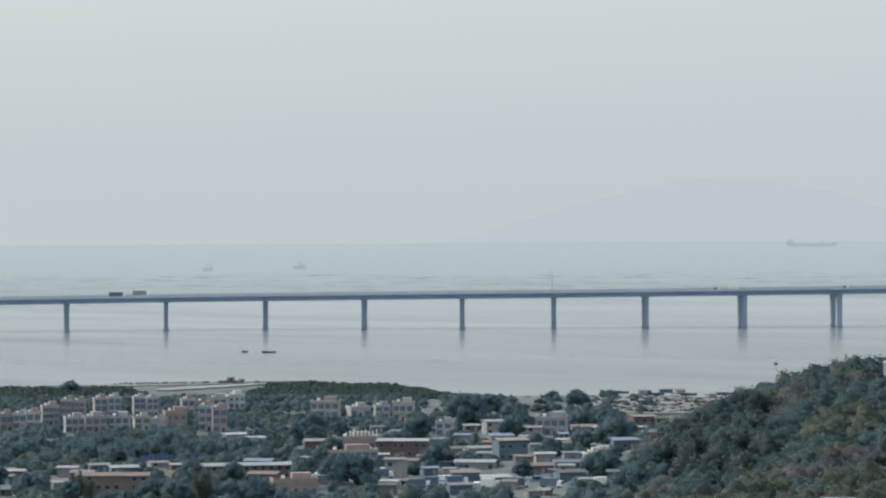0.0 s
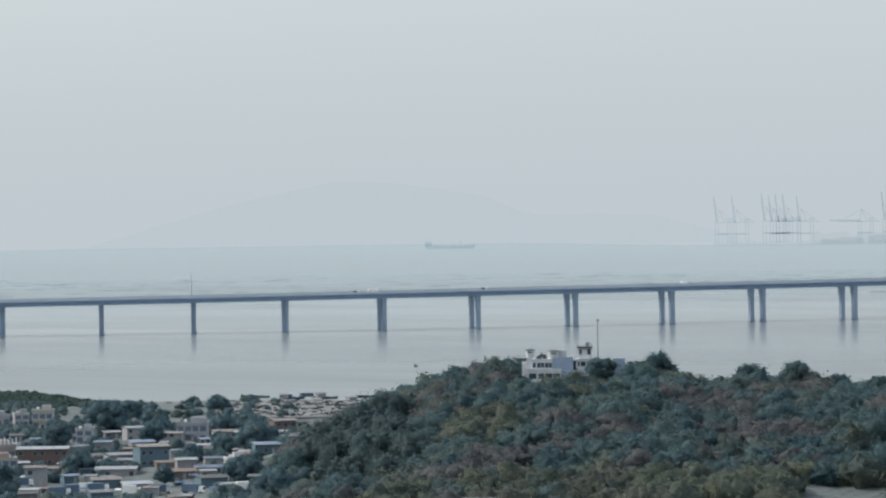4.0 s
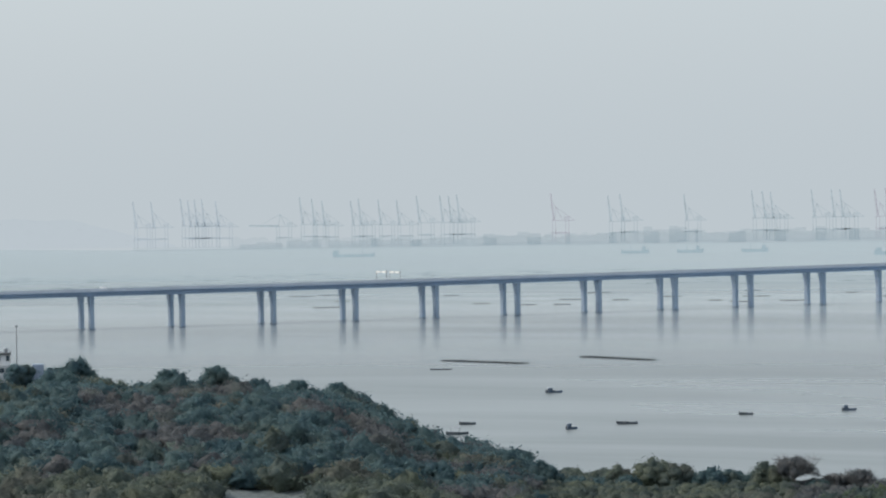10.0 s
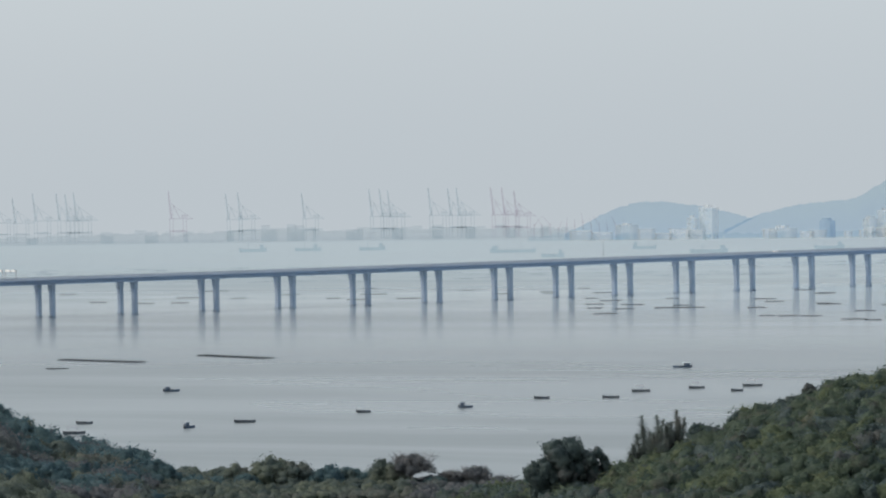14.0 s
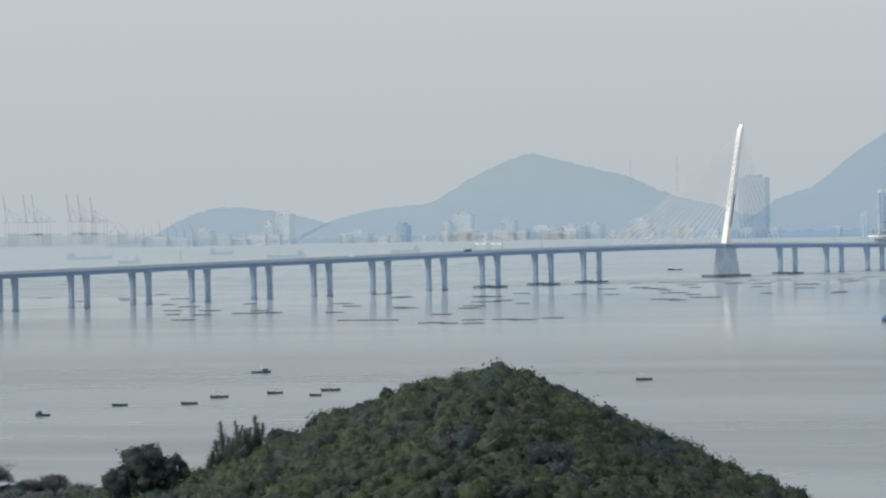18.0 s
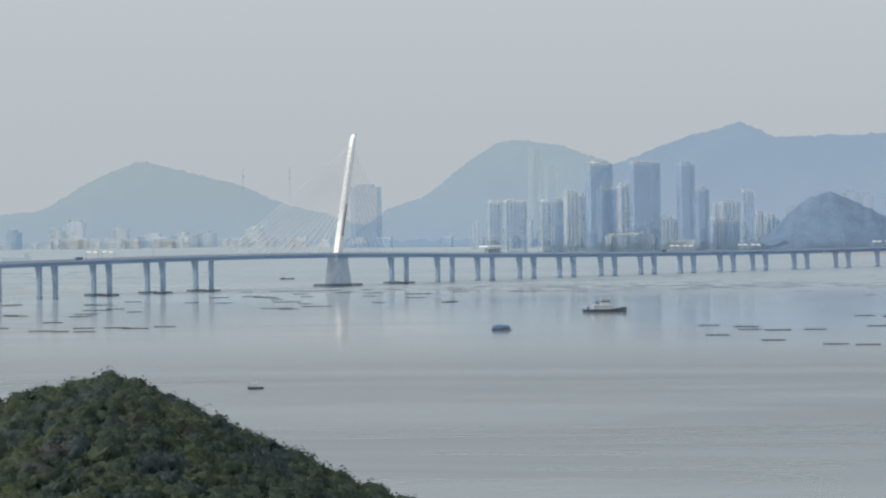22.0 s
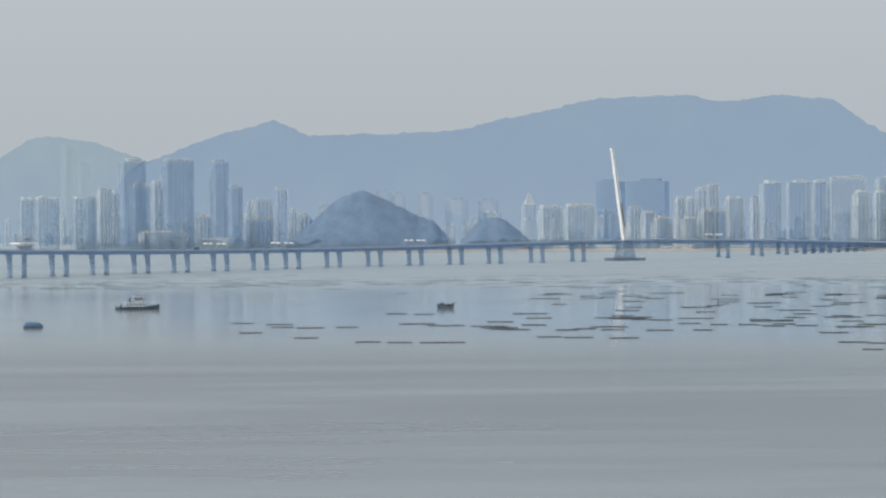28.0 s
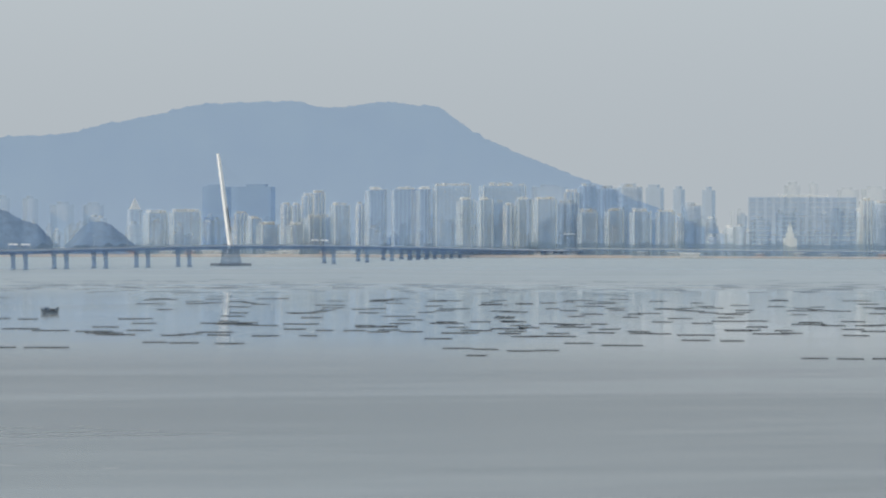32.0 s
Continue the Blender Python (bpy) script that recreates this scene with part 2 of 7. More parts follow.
WATER = water_mat()
# bridge haze is imitated: see-through share grows with distance, concrete blued
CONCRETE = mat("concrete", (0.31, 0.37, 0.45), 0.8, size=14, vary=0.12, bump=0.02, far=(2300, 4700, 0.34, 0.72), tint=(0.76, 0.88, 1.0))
GIRDER = mat("hazed_girder_concrete", (0.46, 0.56, 0.7), 0.8, size=14, vary=0.1, far=(2300, 4700, 0.48, 0.74), tint=(0.8, 0.9, 1.0))
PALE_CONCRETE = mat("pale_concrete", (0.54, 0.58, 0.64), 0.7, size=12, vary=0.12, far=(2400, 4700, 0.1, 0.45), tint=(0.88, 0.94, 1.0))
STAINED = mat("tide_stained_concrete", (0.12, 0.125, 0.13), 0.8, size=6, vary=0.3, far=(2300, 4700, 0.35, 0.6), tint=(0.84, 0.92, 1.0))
# pedestal greyed, blued and part see-through in place of haze
PEDESTAL = mat("hazed_pedestal_concrete", (0.5, 0.52, 0.55), 0.8, size=9, vary=0.2, far=(2400, 4700, 0.45, 0.7), tint=(0.84, 0.92, 1.0))
ASPHALT = mat("worn_road_surface", (0.16, 0.16, 0.165), 0.9, size=9)
WHITE = mat("white_paint", (0.78, 0.78, 0.76), 0.5, size=5, vary=0.1, per=0.08)
STEEL = mat("grey_steel", (0.3, 0.31, 0.33), 0.45, 0.6, size=2)
# stays a quarter see-through, to imitate haze
CABLE = mat("cable_sheath", (0.74, 0.76, 0.77), 0.5, vary=0.05, air=0.25, tint=(0.95, 0.98, 1.0))
DARK = mat("dark_gap", (0.05, 0.055, 0.065), 0.6, size=2)
# near haze is put into soil and leaf colours, lifted and shifted to blue
SOIL = mat("scrub_soil", (0.11, 0.13, 0.13), 0.95, size=18, vary=0.45, bump=0.2)
LEAF = leaf_mat("woodland_leaves", (0.076, 0.135, 0.157), (0.116, 0.182, 0.185), (0.129, 0.171, 0.157), patch=22, dry_share=0.15)
LEAF_DRY = leaf_mat("winter_twigs", (0.125, 0.141, 0.155), (0.164, 0.168, 0.170), (0.141, 0.162, 0.150), patch=22, dry_share=0.25)
LEAF_OLIVE = leaf_mat("olive_leaves", (0.108, 0.141, 0.132), (0.157, 0.184, 0.137), (0.152, 0.164, 0.143), patch=22, dry_share=0.3)
LEAF_HILL = leaf_mat("scrub_leaves", (0.069, 0.101, 0.083), (0.112, 0.148, 0.099), (0.105, 0.116, 0.096), patch=10, dry_share=0.2)
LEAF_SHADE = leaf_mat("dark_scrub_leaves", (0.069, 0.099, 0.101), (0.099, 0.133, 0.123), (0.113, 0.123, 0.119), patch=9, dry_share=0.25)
LEAF_BRIGHT = leaf_mat("bright_scrub_leaves", (0.093, 0.125, 0.082), (0.134, 0.164, 0.093), (0.124, 0.135, 0.097), patch=9, dry_share=0.2)
LEAF_GARDEN = leaf_mat("garden_leaves", (0.101, 0.165, 0.199), (0.144, 0.211, 0.216), (0.157, 0.196, 0.182), patch=22, dry_share=0.25)
LEAF_OLD = leaf_mat("old_tree_leaves", (0.082, 0.126, 0.138), (0.11, 0.158, 0.16), (0.117, 0.155, 0.148), patch=9, dry_share=0.1)
LEAF_TREE = leaf_mat("broadleaf_leaves", (0.103, 0.172, 0.212), (0.138, 0.217, 0.237), (0.143, 0.199, 0.198), patch=9, dry_share=0.1)
BARK = mat("bark", (0.12, 0.1, 0.085), 0.9, size=0.6)
# haze put into the hills: mostly see-through, tinted blue; the near hill's base blued
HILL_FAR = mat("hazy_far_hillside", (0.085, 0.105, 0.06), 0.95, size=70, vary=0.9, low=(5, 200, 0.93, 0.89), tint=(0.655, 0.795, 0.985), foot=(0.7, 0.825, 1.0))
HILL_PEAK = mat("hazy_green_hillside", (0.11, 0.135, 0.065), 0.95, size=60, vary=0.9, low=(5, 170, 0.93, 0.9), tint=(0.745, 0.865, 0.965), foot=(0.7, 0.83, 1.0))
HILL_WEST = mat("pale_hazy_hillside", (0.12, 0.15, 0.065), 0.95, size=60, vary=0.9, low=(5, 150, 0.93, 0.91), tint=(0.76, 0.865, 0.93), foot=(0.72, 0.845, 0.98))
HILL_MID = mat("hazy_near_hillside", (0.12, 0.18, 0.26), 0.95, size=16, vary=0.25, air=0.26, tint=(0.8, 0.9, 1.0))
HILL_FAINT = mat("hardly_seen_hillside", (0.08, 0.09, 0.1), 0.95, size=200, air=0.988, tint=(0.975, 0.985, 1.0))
# port steel is almost wholly see-through, standing in for haze
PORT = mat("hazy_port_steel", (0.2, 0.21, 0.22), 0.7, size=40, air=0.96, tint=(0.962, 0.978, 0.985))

# ---- building tools ----
def at(bearing, r, z=0.0):
    """A place by its bearing (degrees clockwise from +y) and its distance over the ground."""
    return Vector((r * math.sin(radians(bearing)), r * math.cos(radians(bearing)), z))


class Form:
    """Collects the faces of one mesh."""

    def __init__(self):
        self.v, self.f = [], []

    def faces(self, verts, faces):
        k = len(self.v)
        self.v += [tuple(p) for p in verts]
        self.f += [tuple(i + k for i in q) for q in faces]
        return self

    def box(self, x0, x1, y0, y1, z0, z1, top=(1.0, 1.0), m=None):
        """A block; top: how much its upper face is drawn in."""
        cx, cy = (x0 + x1) / 2, (y0 + y1) / 2
        p = [Vector((x, y, z0)) for x, y in ((x0, y0), (x1, y0), (x1, y1), (x0, y1))]
        p += [Vector((cx + (x - cx) * top[0], cy + (y - cy) * top[1], z1)) for x, y in ((x0, y0), (x1, y0), (x1, y1), (x0, y1))]
        if m is not None:
            p = [m @ q for q in p]
        return self.faces(p, ((3, 2, 1, 0), (4, 5, 6, 7), (0, 1, 5, 4), (1, 2, 6, 5), (2, 3, 7, 6), (3, 0, 4, 7)))

    def bay(self, x0, x1, y0, y1, z0, z1):
        """A block that grows out of a wall: front, sides and top, with no face against the wall."""
        return self.faces([(x0, y1, z0), (x0, y0, z0), (x1, y0, z0), (x1, y1, z0), (x0, y1, z1), (x0, y0, z1), (x1, y0, z1), (x1, y1, z1)], ((0, 1, 5, 4), (1, 2, 6, 5), (2, 3, 7, 6), (4, 5, 6, 7)))

    def rod(self, a, b, r, r2=None, n=6):
        a, b = Vector(a), Vector(b)
        q = (b - a).to_track_quat("Z", "Y")
        ring = [q @ Vector((math.cos(2 * math.pi * i / n), math.sin(2 * math.pi * i / n), 0)) for i in range(n)]
        p = [a + w * r for w in ring] + [b + w * (r if r2 is None else r2) for w in ring]
        return self.faces(p, [(i, (i + 1) % n, n + (i + 1) % n, n + i) for i in range(n)] + [tuple(range(n - 1, -1, -1)), tuple(range(n, 2 * n))])

    def loft(self, rings, caps=True, closed=True):
        n = len(rings[0])
        p = [q for ring in rings for q in ring]
        f = []
        for k in range(len(rings) - 1):
            for i in range(n if closed else n - 1):
                j = (i + 1) % n
                f.append((k * n + i, k * n + j, (k + 1) * n + j, (k + 1) * n + i))
        if caps and closed:
            f += [tuple(range(n - 1, -1, -1)), tuple((len(rings) - 1) * n + i for i in range(n))]
        return self.faces(p, f)

    def mesh(self, name, material, smooth=False):
        me = bpy.data.meshes.new(name)
        me.from_pydata(self.v, [], self.f)
        me.materials.append(material)
        if smooth:
            me.polygons.foreach_set("use_smooth", [True] * len(me.polygons))
        me.update()
        return me


def part(name, form, material, parent, label="", m=None, smooth=False):
    """Links a form (or a mesh) as one mesh under a thing or a part."""
    ob = new(name, form.mesh(name, material, smooth) if isinstance(form, Form) else form)
    ob.parent = parent
    if m is not None:
        ob.matrix_basis = m
    return tagged(ob, label)


def thing(name, m, label, category, group="", kind=""):
    ob = new(name)
    ob.matrix_basis = m
    return tagged(ob, label, category, group, kind)


def single(name, form, material, m, label, category, group="", kind="", smooth=False):
    ob = new(name, form.mesh(name, material, smooth))
    ob.matrix_basis = m
    return tagged(ob, label, category, group, kind)


def lerp(x, xs, ys):
    return float(np.interp(x, xs, ys))


def smooth_lerp(x, xs, ys):
    """A curve with no corners through the given heights."""
    h = 0.35
    return sum(float(np.interp(x + d * h, xs, ys)) * w for d, w in ((-1, 0.25), (0, 0.5), (1, 0.25)))


SHORE_DIP = H / 4500


def sea_z(r):
    """The water lies level to 4.5 km; past that the bay is drawn in and bent upwards to fit the camera's view, so that
    its far shore stays inside the drawing distance.
    """
    return 0.0 if r <= 4500 else H - r * (SHORE_DIP + (r - 4500) / 460 * (0.0125 - SHORE_DIP))


def out_at(dip):
    """The distance at which the water shows at that dip below eye level (metres per metre)."""
    return H / dip if dip >= SHORE_DIP else 4500 + (SHORE_DIP - dip) / (SHORE_DIP - 0.0125) * 460


def facing(bearing, r, z=0.0, turn=0.0):
    """The pose of a thing at a bearing whose front (-y) looks at the viewpoint, turned by some degrees."""
    return Matrix.Translation(at(bearing, r, z)) @ pose(0, 0, 0, 0, 0, -bearing + turn)

# ---- sea and land ----
def far_shore(b):
    """How far the open water reaches before the far shore."""
    return lerp(b, (-20, 7, 10, 22, 24, 31, 36.5, 40, 44, 60, 75), (4960, 4960, 4890, 4880, 4850, 4850, 4800, 4660, 4650, 4640, 4640))


def sheet(name, bearings, radii, height, material, label, category, edge=lambda b: 1e9):
    nb, nr = len(bearings), len(radii)
    v = [at(b, min(r, edge(b)), height(b, min(r, edge(b)))) for r in radii for b in bearings]
    f = [(k * nb + i, (k + 1) * nb + i, (k + 1) * nb + i + 1, k * nb + i + 1) for k in range(nr - 1) for i in range(nb - 1)]
    v.append(Vector((0, 0, height(0, radii[0]))))
    f += [(len(v) - 1, i, i + 1) for i in range(nb - 1)]
    ob = new(name, Form().faces(v, f).mesh(name, material, True))
    return tagged(ob, label, category, kind="structure")


def hill_one(b, r):
    crest = smooth_lerp(b, (2.5, 4.0, 5.2, 6.5, 9.1, 9.8, 10.3, 11.0, 13.4, 14.4, 15.0, 15.7, 16.4, 17.0), (0, 9.5, 20.5, 30, 29.5, 25.5, 23.5, 25.5, 22, 15, 6.5, 4, 1, 0))
    d = (r - 1130 + 5 * (b - 9)) / (150 if r < 1130 else 90)
    return crest * math.exp(-d * d)


def hill_two(b, r):
    crest = smooth_lerp(b, (21.5, 23, 24.3, 26.4, 27.6, 28.5, 29.4, 30.3, 31.3, 32.2, 33.4, 34.4, 36), (0, 4, 9.3, 22.8, 31, 36, 37.8, 32, 24.5, 17, 7.8, 2.4, -9))
    d = (r - 930) / (150 if r < 930 else 75)
    return crest * math.exp(-d * d)


def coast(b):
    return lerp(b, (-180, -9, -3.0, -1.0, 0.2, 3, 5, 8, 14, 18, 22, 24, 32, 36, 180), (1775, 1775, 1762, 1745, 1650, 1600, 1420, 1300, 1190, 1165, 1120, 1040, 1010, 900, 900)) + 12 * noise.noise((b * 1.7, 3.1, 0))


def ground_z(b, r):
    edge = max(0.0, min(1.0, (coast(b) - r) / 30))
    flat = min(1, max(0, (r - 1540) / 50)) * lerp(b, (0.8, 2.2), (1, 0))
    z = -3 + (7 - 2 * flat) * edge + 1.2 * noise.noise((b * 1.3, r / 60, 0)) * edge * (1 - 0.85 * flat)
    z += max(hill_one(b, r), hill_two(b, r)) + 0.8 * noise.noise((b * 3, r / 22, 5)) * edge * (1 - 0.85 * flat)
    z -= lerp(b, (16.2, 17.6, 22.2, 23.2), (0, 2.6, 2.6, 0)) * min(1, max(0, (r - 980) / 60))
    return max(z, 90.5 - 0.17 * r)


AROUND = list(range(-180, -12, 6)) + [i * 0.25 for i in range(-48, 173)] + list(range(46, 180, 6)) + [180]
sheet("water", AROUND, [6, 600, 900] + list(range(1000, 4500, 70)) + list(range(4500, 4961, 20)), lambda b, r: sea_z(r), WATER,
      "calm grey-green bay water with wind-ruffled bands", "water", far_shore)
sheet("ground", AROUND, [6, 60, 150, 300, 450, 600] + list(range(660, 1830, 14)), ground_z, SOIL,
      "scrubby coastal ground with hills and a village plain", "ground")


# ---- far hills ----
SKYLINES = []


def ridge(name, r_foot, r_top, dips, material, label, rough=1.0, foot=0.0):
    """A range of hills with spurs and gullies under a wooded skyline: dips are (bearing, dip of its skyline below eye
    level).
    Each range's foot is lifted to the skyline of the ranges built before it, to fit the camera's view."""
    bs, ds = [d[0] for d in dips], [d[1] for d in dips]
    n = int((bs[-1] - bs[0]) / 0.03)
    form, rows = Form(), []
    shore, nearer = sea_z(r_foot) + foot, list(SKYLINES)
    if "wooded" not in name:
        SKYLINES.append((bs, ds))
    for k in range(17):
        u = k / 16
        row = []
        for i in range(n + 1):
            b = bs[0] + (bs[-1] - bs[0]) * i / n
            tip = H - r_top * (sum(float(np.interp(b + q * 0.1, bs, ds)) for q in (-1, 0, 1)) / 3)
            tip += rough * (3.5 * noise.noise((b * 2.2, 1, 0)) + 2.2 * u ** 2 * noise.noise((b * 9, 2, 0)) + (1.5 * noise.noise((b * 31, 3, 0)) + 0.9 * noise.noise((b * 70, 4, 0))) * u ** 8)
            low = max([shore] + [H - r_top * float(np.interp(b, q, d, 1.0, 1.0)) - 3 for q, d in nearer])
            z = low + max(0.0, tip - low) * (u ** 0.8 + 0.035 * math.sin(math.pi * u) * noise.noise((b * 3.1, u * 2, 7)))
            fold = 0.3 * noise.noise((b * 4.5 + 1.5 * u, u * 2, 7)) + 0.16 * noise.noise((b * 14 + 3 * u, u * 5, 9))
            row.append(at(b, r_foot + (r_top - r_foot) * (u + 0.5 * fold * min(1.0, (r_top - r_foot) / 170) ** 2 * u * (1 - u)), z))
        rows.append(row)
    form.loft(rows, caps=False, closed=False)
    return single(name, form, material, Matrix(), label, "hill", kind="structure", smooth=True)


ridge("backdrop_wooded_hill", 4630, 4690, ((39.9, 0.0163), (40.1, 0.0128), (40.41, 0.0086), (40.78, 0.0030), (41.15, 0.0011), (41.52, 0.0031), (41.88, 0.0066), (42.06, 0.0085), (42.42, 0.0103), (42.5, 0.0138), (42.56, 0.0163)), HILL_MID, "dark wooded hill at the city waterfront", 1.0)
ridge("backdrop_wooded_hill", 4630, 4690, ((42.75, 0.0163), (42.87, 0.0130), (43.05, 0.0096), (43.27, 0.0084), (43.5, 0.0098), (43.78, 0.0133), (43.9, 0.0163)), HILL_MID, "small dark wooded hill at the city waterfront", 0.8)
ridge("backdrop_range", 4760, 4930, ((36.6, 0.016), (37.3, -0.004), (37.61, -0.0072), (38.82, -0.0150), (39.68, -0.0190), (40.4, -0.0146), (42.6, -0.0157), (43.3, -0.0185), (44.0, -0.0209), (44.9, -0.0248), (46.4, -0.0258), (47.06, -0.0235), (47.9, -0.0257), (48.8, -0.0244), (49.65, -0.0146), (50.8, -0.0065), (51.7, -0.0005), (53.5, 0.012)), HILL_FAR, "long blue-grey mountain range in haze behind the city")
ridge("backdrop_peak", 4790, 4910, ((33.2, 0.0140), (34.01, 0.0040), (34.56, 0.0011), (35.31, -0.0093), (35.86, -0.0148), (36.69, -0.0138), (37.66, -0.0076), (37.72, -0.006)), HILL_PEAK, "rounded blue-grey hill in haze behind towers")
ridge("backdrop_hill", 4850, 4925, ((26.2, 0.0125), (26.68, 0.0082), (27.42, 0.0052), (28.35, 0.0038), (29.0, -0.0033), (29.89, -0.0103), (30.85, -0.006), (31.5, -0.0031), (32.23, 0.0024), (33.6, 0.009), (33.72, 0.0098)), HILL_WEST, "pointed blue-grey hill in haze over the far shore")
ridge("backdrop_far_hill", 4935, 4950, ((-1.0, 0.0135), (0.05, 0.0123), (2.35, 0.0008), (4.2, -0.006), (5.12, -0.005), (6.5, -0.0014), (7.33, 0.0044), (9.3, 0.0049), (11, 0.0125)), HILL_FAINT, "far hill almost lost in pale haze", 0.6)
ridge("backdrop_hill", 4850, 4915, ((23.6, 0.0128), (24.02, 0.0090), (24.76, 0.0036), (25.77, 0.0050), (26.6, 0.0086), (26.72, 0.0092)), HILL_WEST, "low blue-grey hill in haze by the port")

# ---- the bridge ----
LINE = np.polynomial.Polynomial.fit((-10, -8, -6.15, -2.92, 0.3, 3.29, 4.87, 6.39, 9.5, 11.0, 12.5, 13.81, 16.45, 19.02, 21.41, 24.53, 27.49, 30.93, 33.13, 35.53, 38.19, 40.68, 43.32, 45.5, 48.0, 50.6),
                                    (2522, 2521, 2520, 2519, 2519, 2523, 2530, 2540, 2578, 2608, 2645, 2682, 2756, 2840, 2918, 3062, 3198, 3412, 3571, 3712, 3890, 4076, 4272, 4440, 4560, 4650), 9)
DECK_AT = (-9, -7, 0, 7.2, 13.8, 20, 24, 30.2, 33.1, 35.3, 37.4, 40.8, 42.6, 45.4, 47.2, 49.7, 51.2)
DECK_Z = (22.6, 23.2, 25.4, 27.6, 28.6, 29.9, 31.4, 34.0, 33.0, 28.0, 24.0, 20.9, 21.8, 24.6, 22.4, 16.5, 14.5)


def line(b):
    return at(b, float(LINE(b)))


def deck_z(b):
    return sum(lerp(b + d, DECK_AT, DECK_Z) * w for d, w in ((-1.2, 0.25), (0, 0.5), (1.2, 0.25)))


def along(b):
    return (line(b + 0.05) - line(b - 0.05)).normalized()


def across(b):
    a = along(b)
    return Vector((a.y, -a.x, 0))          # towards the viewpoint


bridge = thing("bridge", Matrix(), "long pale concrete road bridge on twin columns across the bay", "bridge")
APART, HALF = 10.4, 8.4
for side in (-1, 1):
    girder, road, rail_near, rail_far = [], [], [], []
    for k in range(0, 301):
        b = -9.5 + 60.7 * k / 300
        c, w, z = line(b) + across(b) * side * APART, across(b), Vector((0, 0, deck_z(b)))
        girder.append([c + w * HALF + z, c + w * HALF + z - Vector((0, 0, 0.7)), c + w * 4.6 + z - Vector((0, 0, 1.4)), c + w * 3.6 + z - Vector((0, 0, 3.9)),
                       c - w * 3.6 + z - Vector((0, 0, 3.9)), c - w * 4.6 + z - Vector((0, 0, 1.4)), c - w * HALF + z - Vector((0, 0, 0.7)), c - w * HALF + z])
        road.append([c + w * (HALF - 0.6) + z + Vector((0, 0, 0.08)), c - w * (HALF - 0.6) + z + Vector((0, 0, 0.08))])
        for rail, s in ((rail_near, 1), (rail_far, -1)):
            e = c + w * s * (HALF - 0.22) + z
            rail.append([e + w * 0.2, e - w * 0.2, e - w * 0.12 + Vector((0, 0, 1.2)), e + w * 0.12 + Vector((0, 0, 1.2))])
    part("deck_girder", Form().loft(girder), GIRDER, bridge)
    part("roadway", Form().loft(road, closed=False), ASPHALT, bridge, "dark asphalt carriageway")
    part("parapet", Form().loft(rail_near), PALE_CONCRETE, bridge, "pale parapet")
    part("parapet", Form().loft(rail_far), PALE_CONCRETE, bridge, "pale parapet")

PIERS = (-7.76, -6.149, -4.536, -2.916, -1.301, 0.299, 1.796, 3.290, 4.872, 6.392, 7.97, 9.530, 10.995, 12.472, 13.81, 15.12, 16.45, 17.775, 19.02, 20.245, 21.414, 22.569, 23.57, 24.53,
         25.54, 26.52, 27.485, 28.40, 29.277, 30.147, 30.933, 34.127, 34.881, 35.535, 36.22, 36.87, 37.545, 38.19, 38.835, 39.483, 40.01, 40.68, 41.35, 42.02, 42.68, 43.32, 44.007, 44.681,
         47.048, 47.599, 48.011) + tuple(48.3 + 0.14 * k for k in range(14))


def column(b, side, solid):
    """A column whose outer face sweeps out to the girder, on a pile cap at the waterline."""
    c = line(b) + across(b) * side * APART
    base, top = sea_z(c.length), deck_z(b) - 3.7
    u, w = along(b), across(b)
    rings = []
    for k in range(9):
        t = k / 8
        z = base - 1.5 + (top - base + 1.5) * t
        flare = 0 if solid else 2.4 * max(0.0, (t - 0.35) / 0.65) ** 1.8
        near, far, thick = 2.0 + flare, 2.2, 1.5 + 0.25 * max(0, t - 0.8) * 5
        rings.append([c + u * x + w * y + Vector((0, 0, z)) for x, y in ((-thick, -near), (thick, -near), (thick + 0.0, far), (-thick, far))])
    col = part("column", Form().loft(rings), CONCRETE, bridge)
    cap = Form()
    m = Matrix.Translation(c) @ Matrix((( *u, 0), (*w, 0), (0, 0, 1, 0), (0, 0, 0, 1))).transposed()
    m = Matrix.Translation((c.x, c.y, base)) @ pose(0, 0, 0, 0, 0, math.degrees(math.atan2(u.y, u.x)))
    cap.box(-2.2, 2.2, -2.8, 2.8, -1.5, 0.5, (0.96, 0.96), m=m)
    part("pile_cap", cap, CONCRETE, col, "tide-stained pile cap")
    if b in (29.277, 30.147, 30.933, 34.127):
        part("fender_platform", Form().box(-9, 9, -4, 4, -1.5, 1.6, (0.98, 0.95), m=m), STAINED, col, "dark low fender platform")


for b in PIERS:
    for side in (-1, 1):
        column(b, side, b in (1.796, 3.29, 30.933, 34.127, 34.881, 35.535) and side == 1)


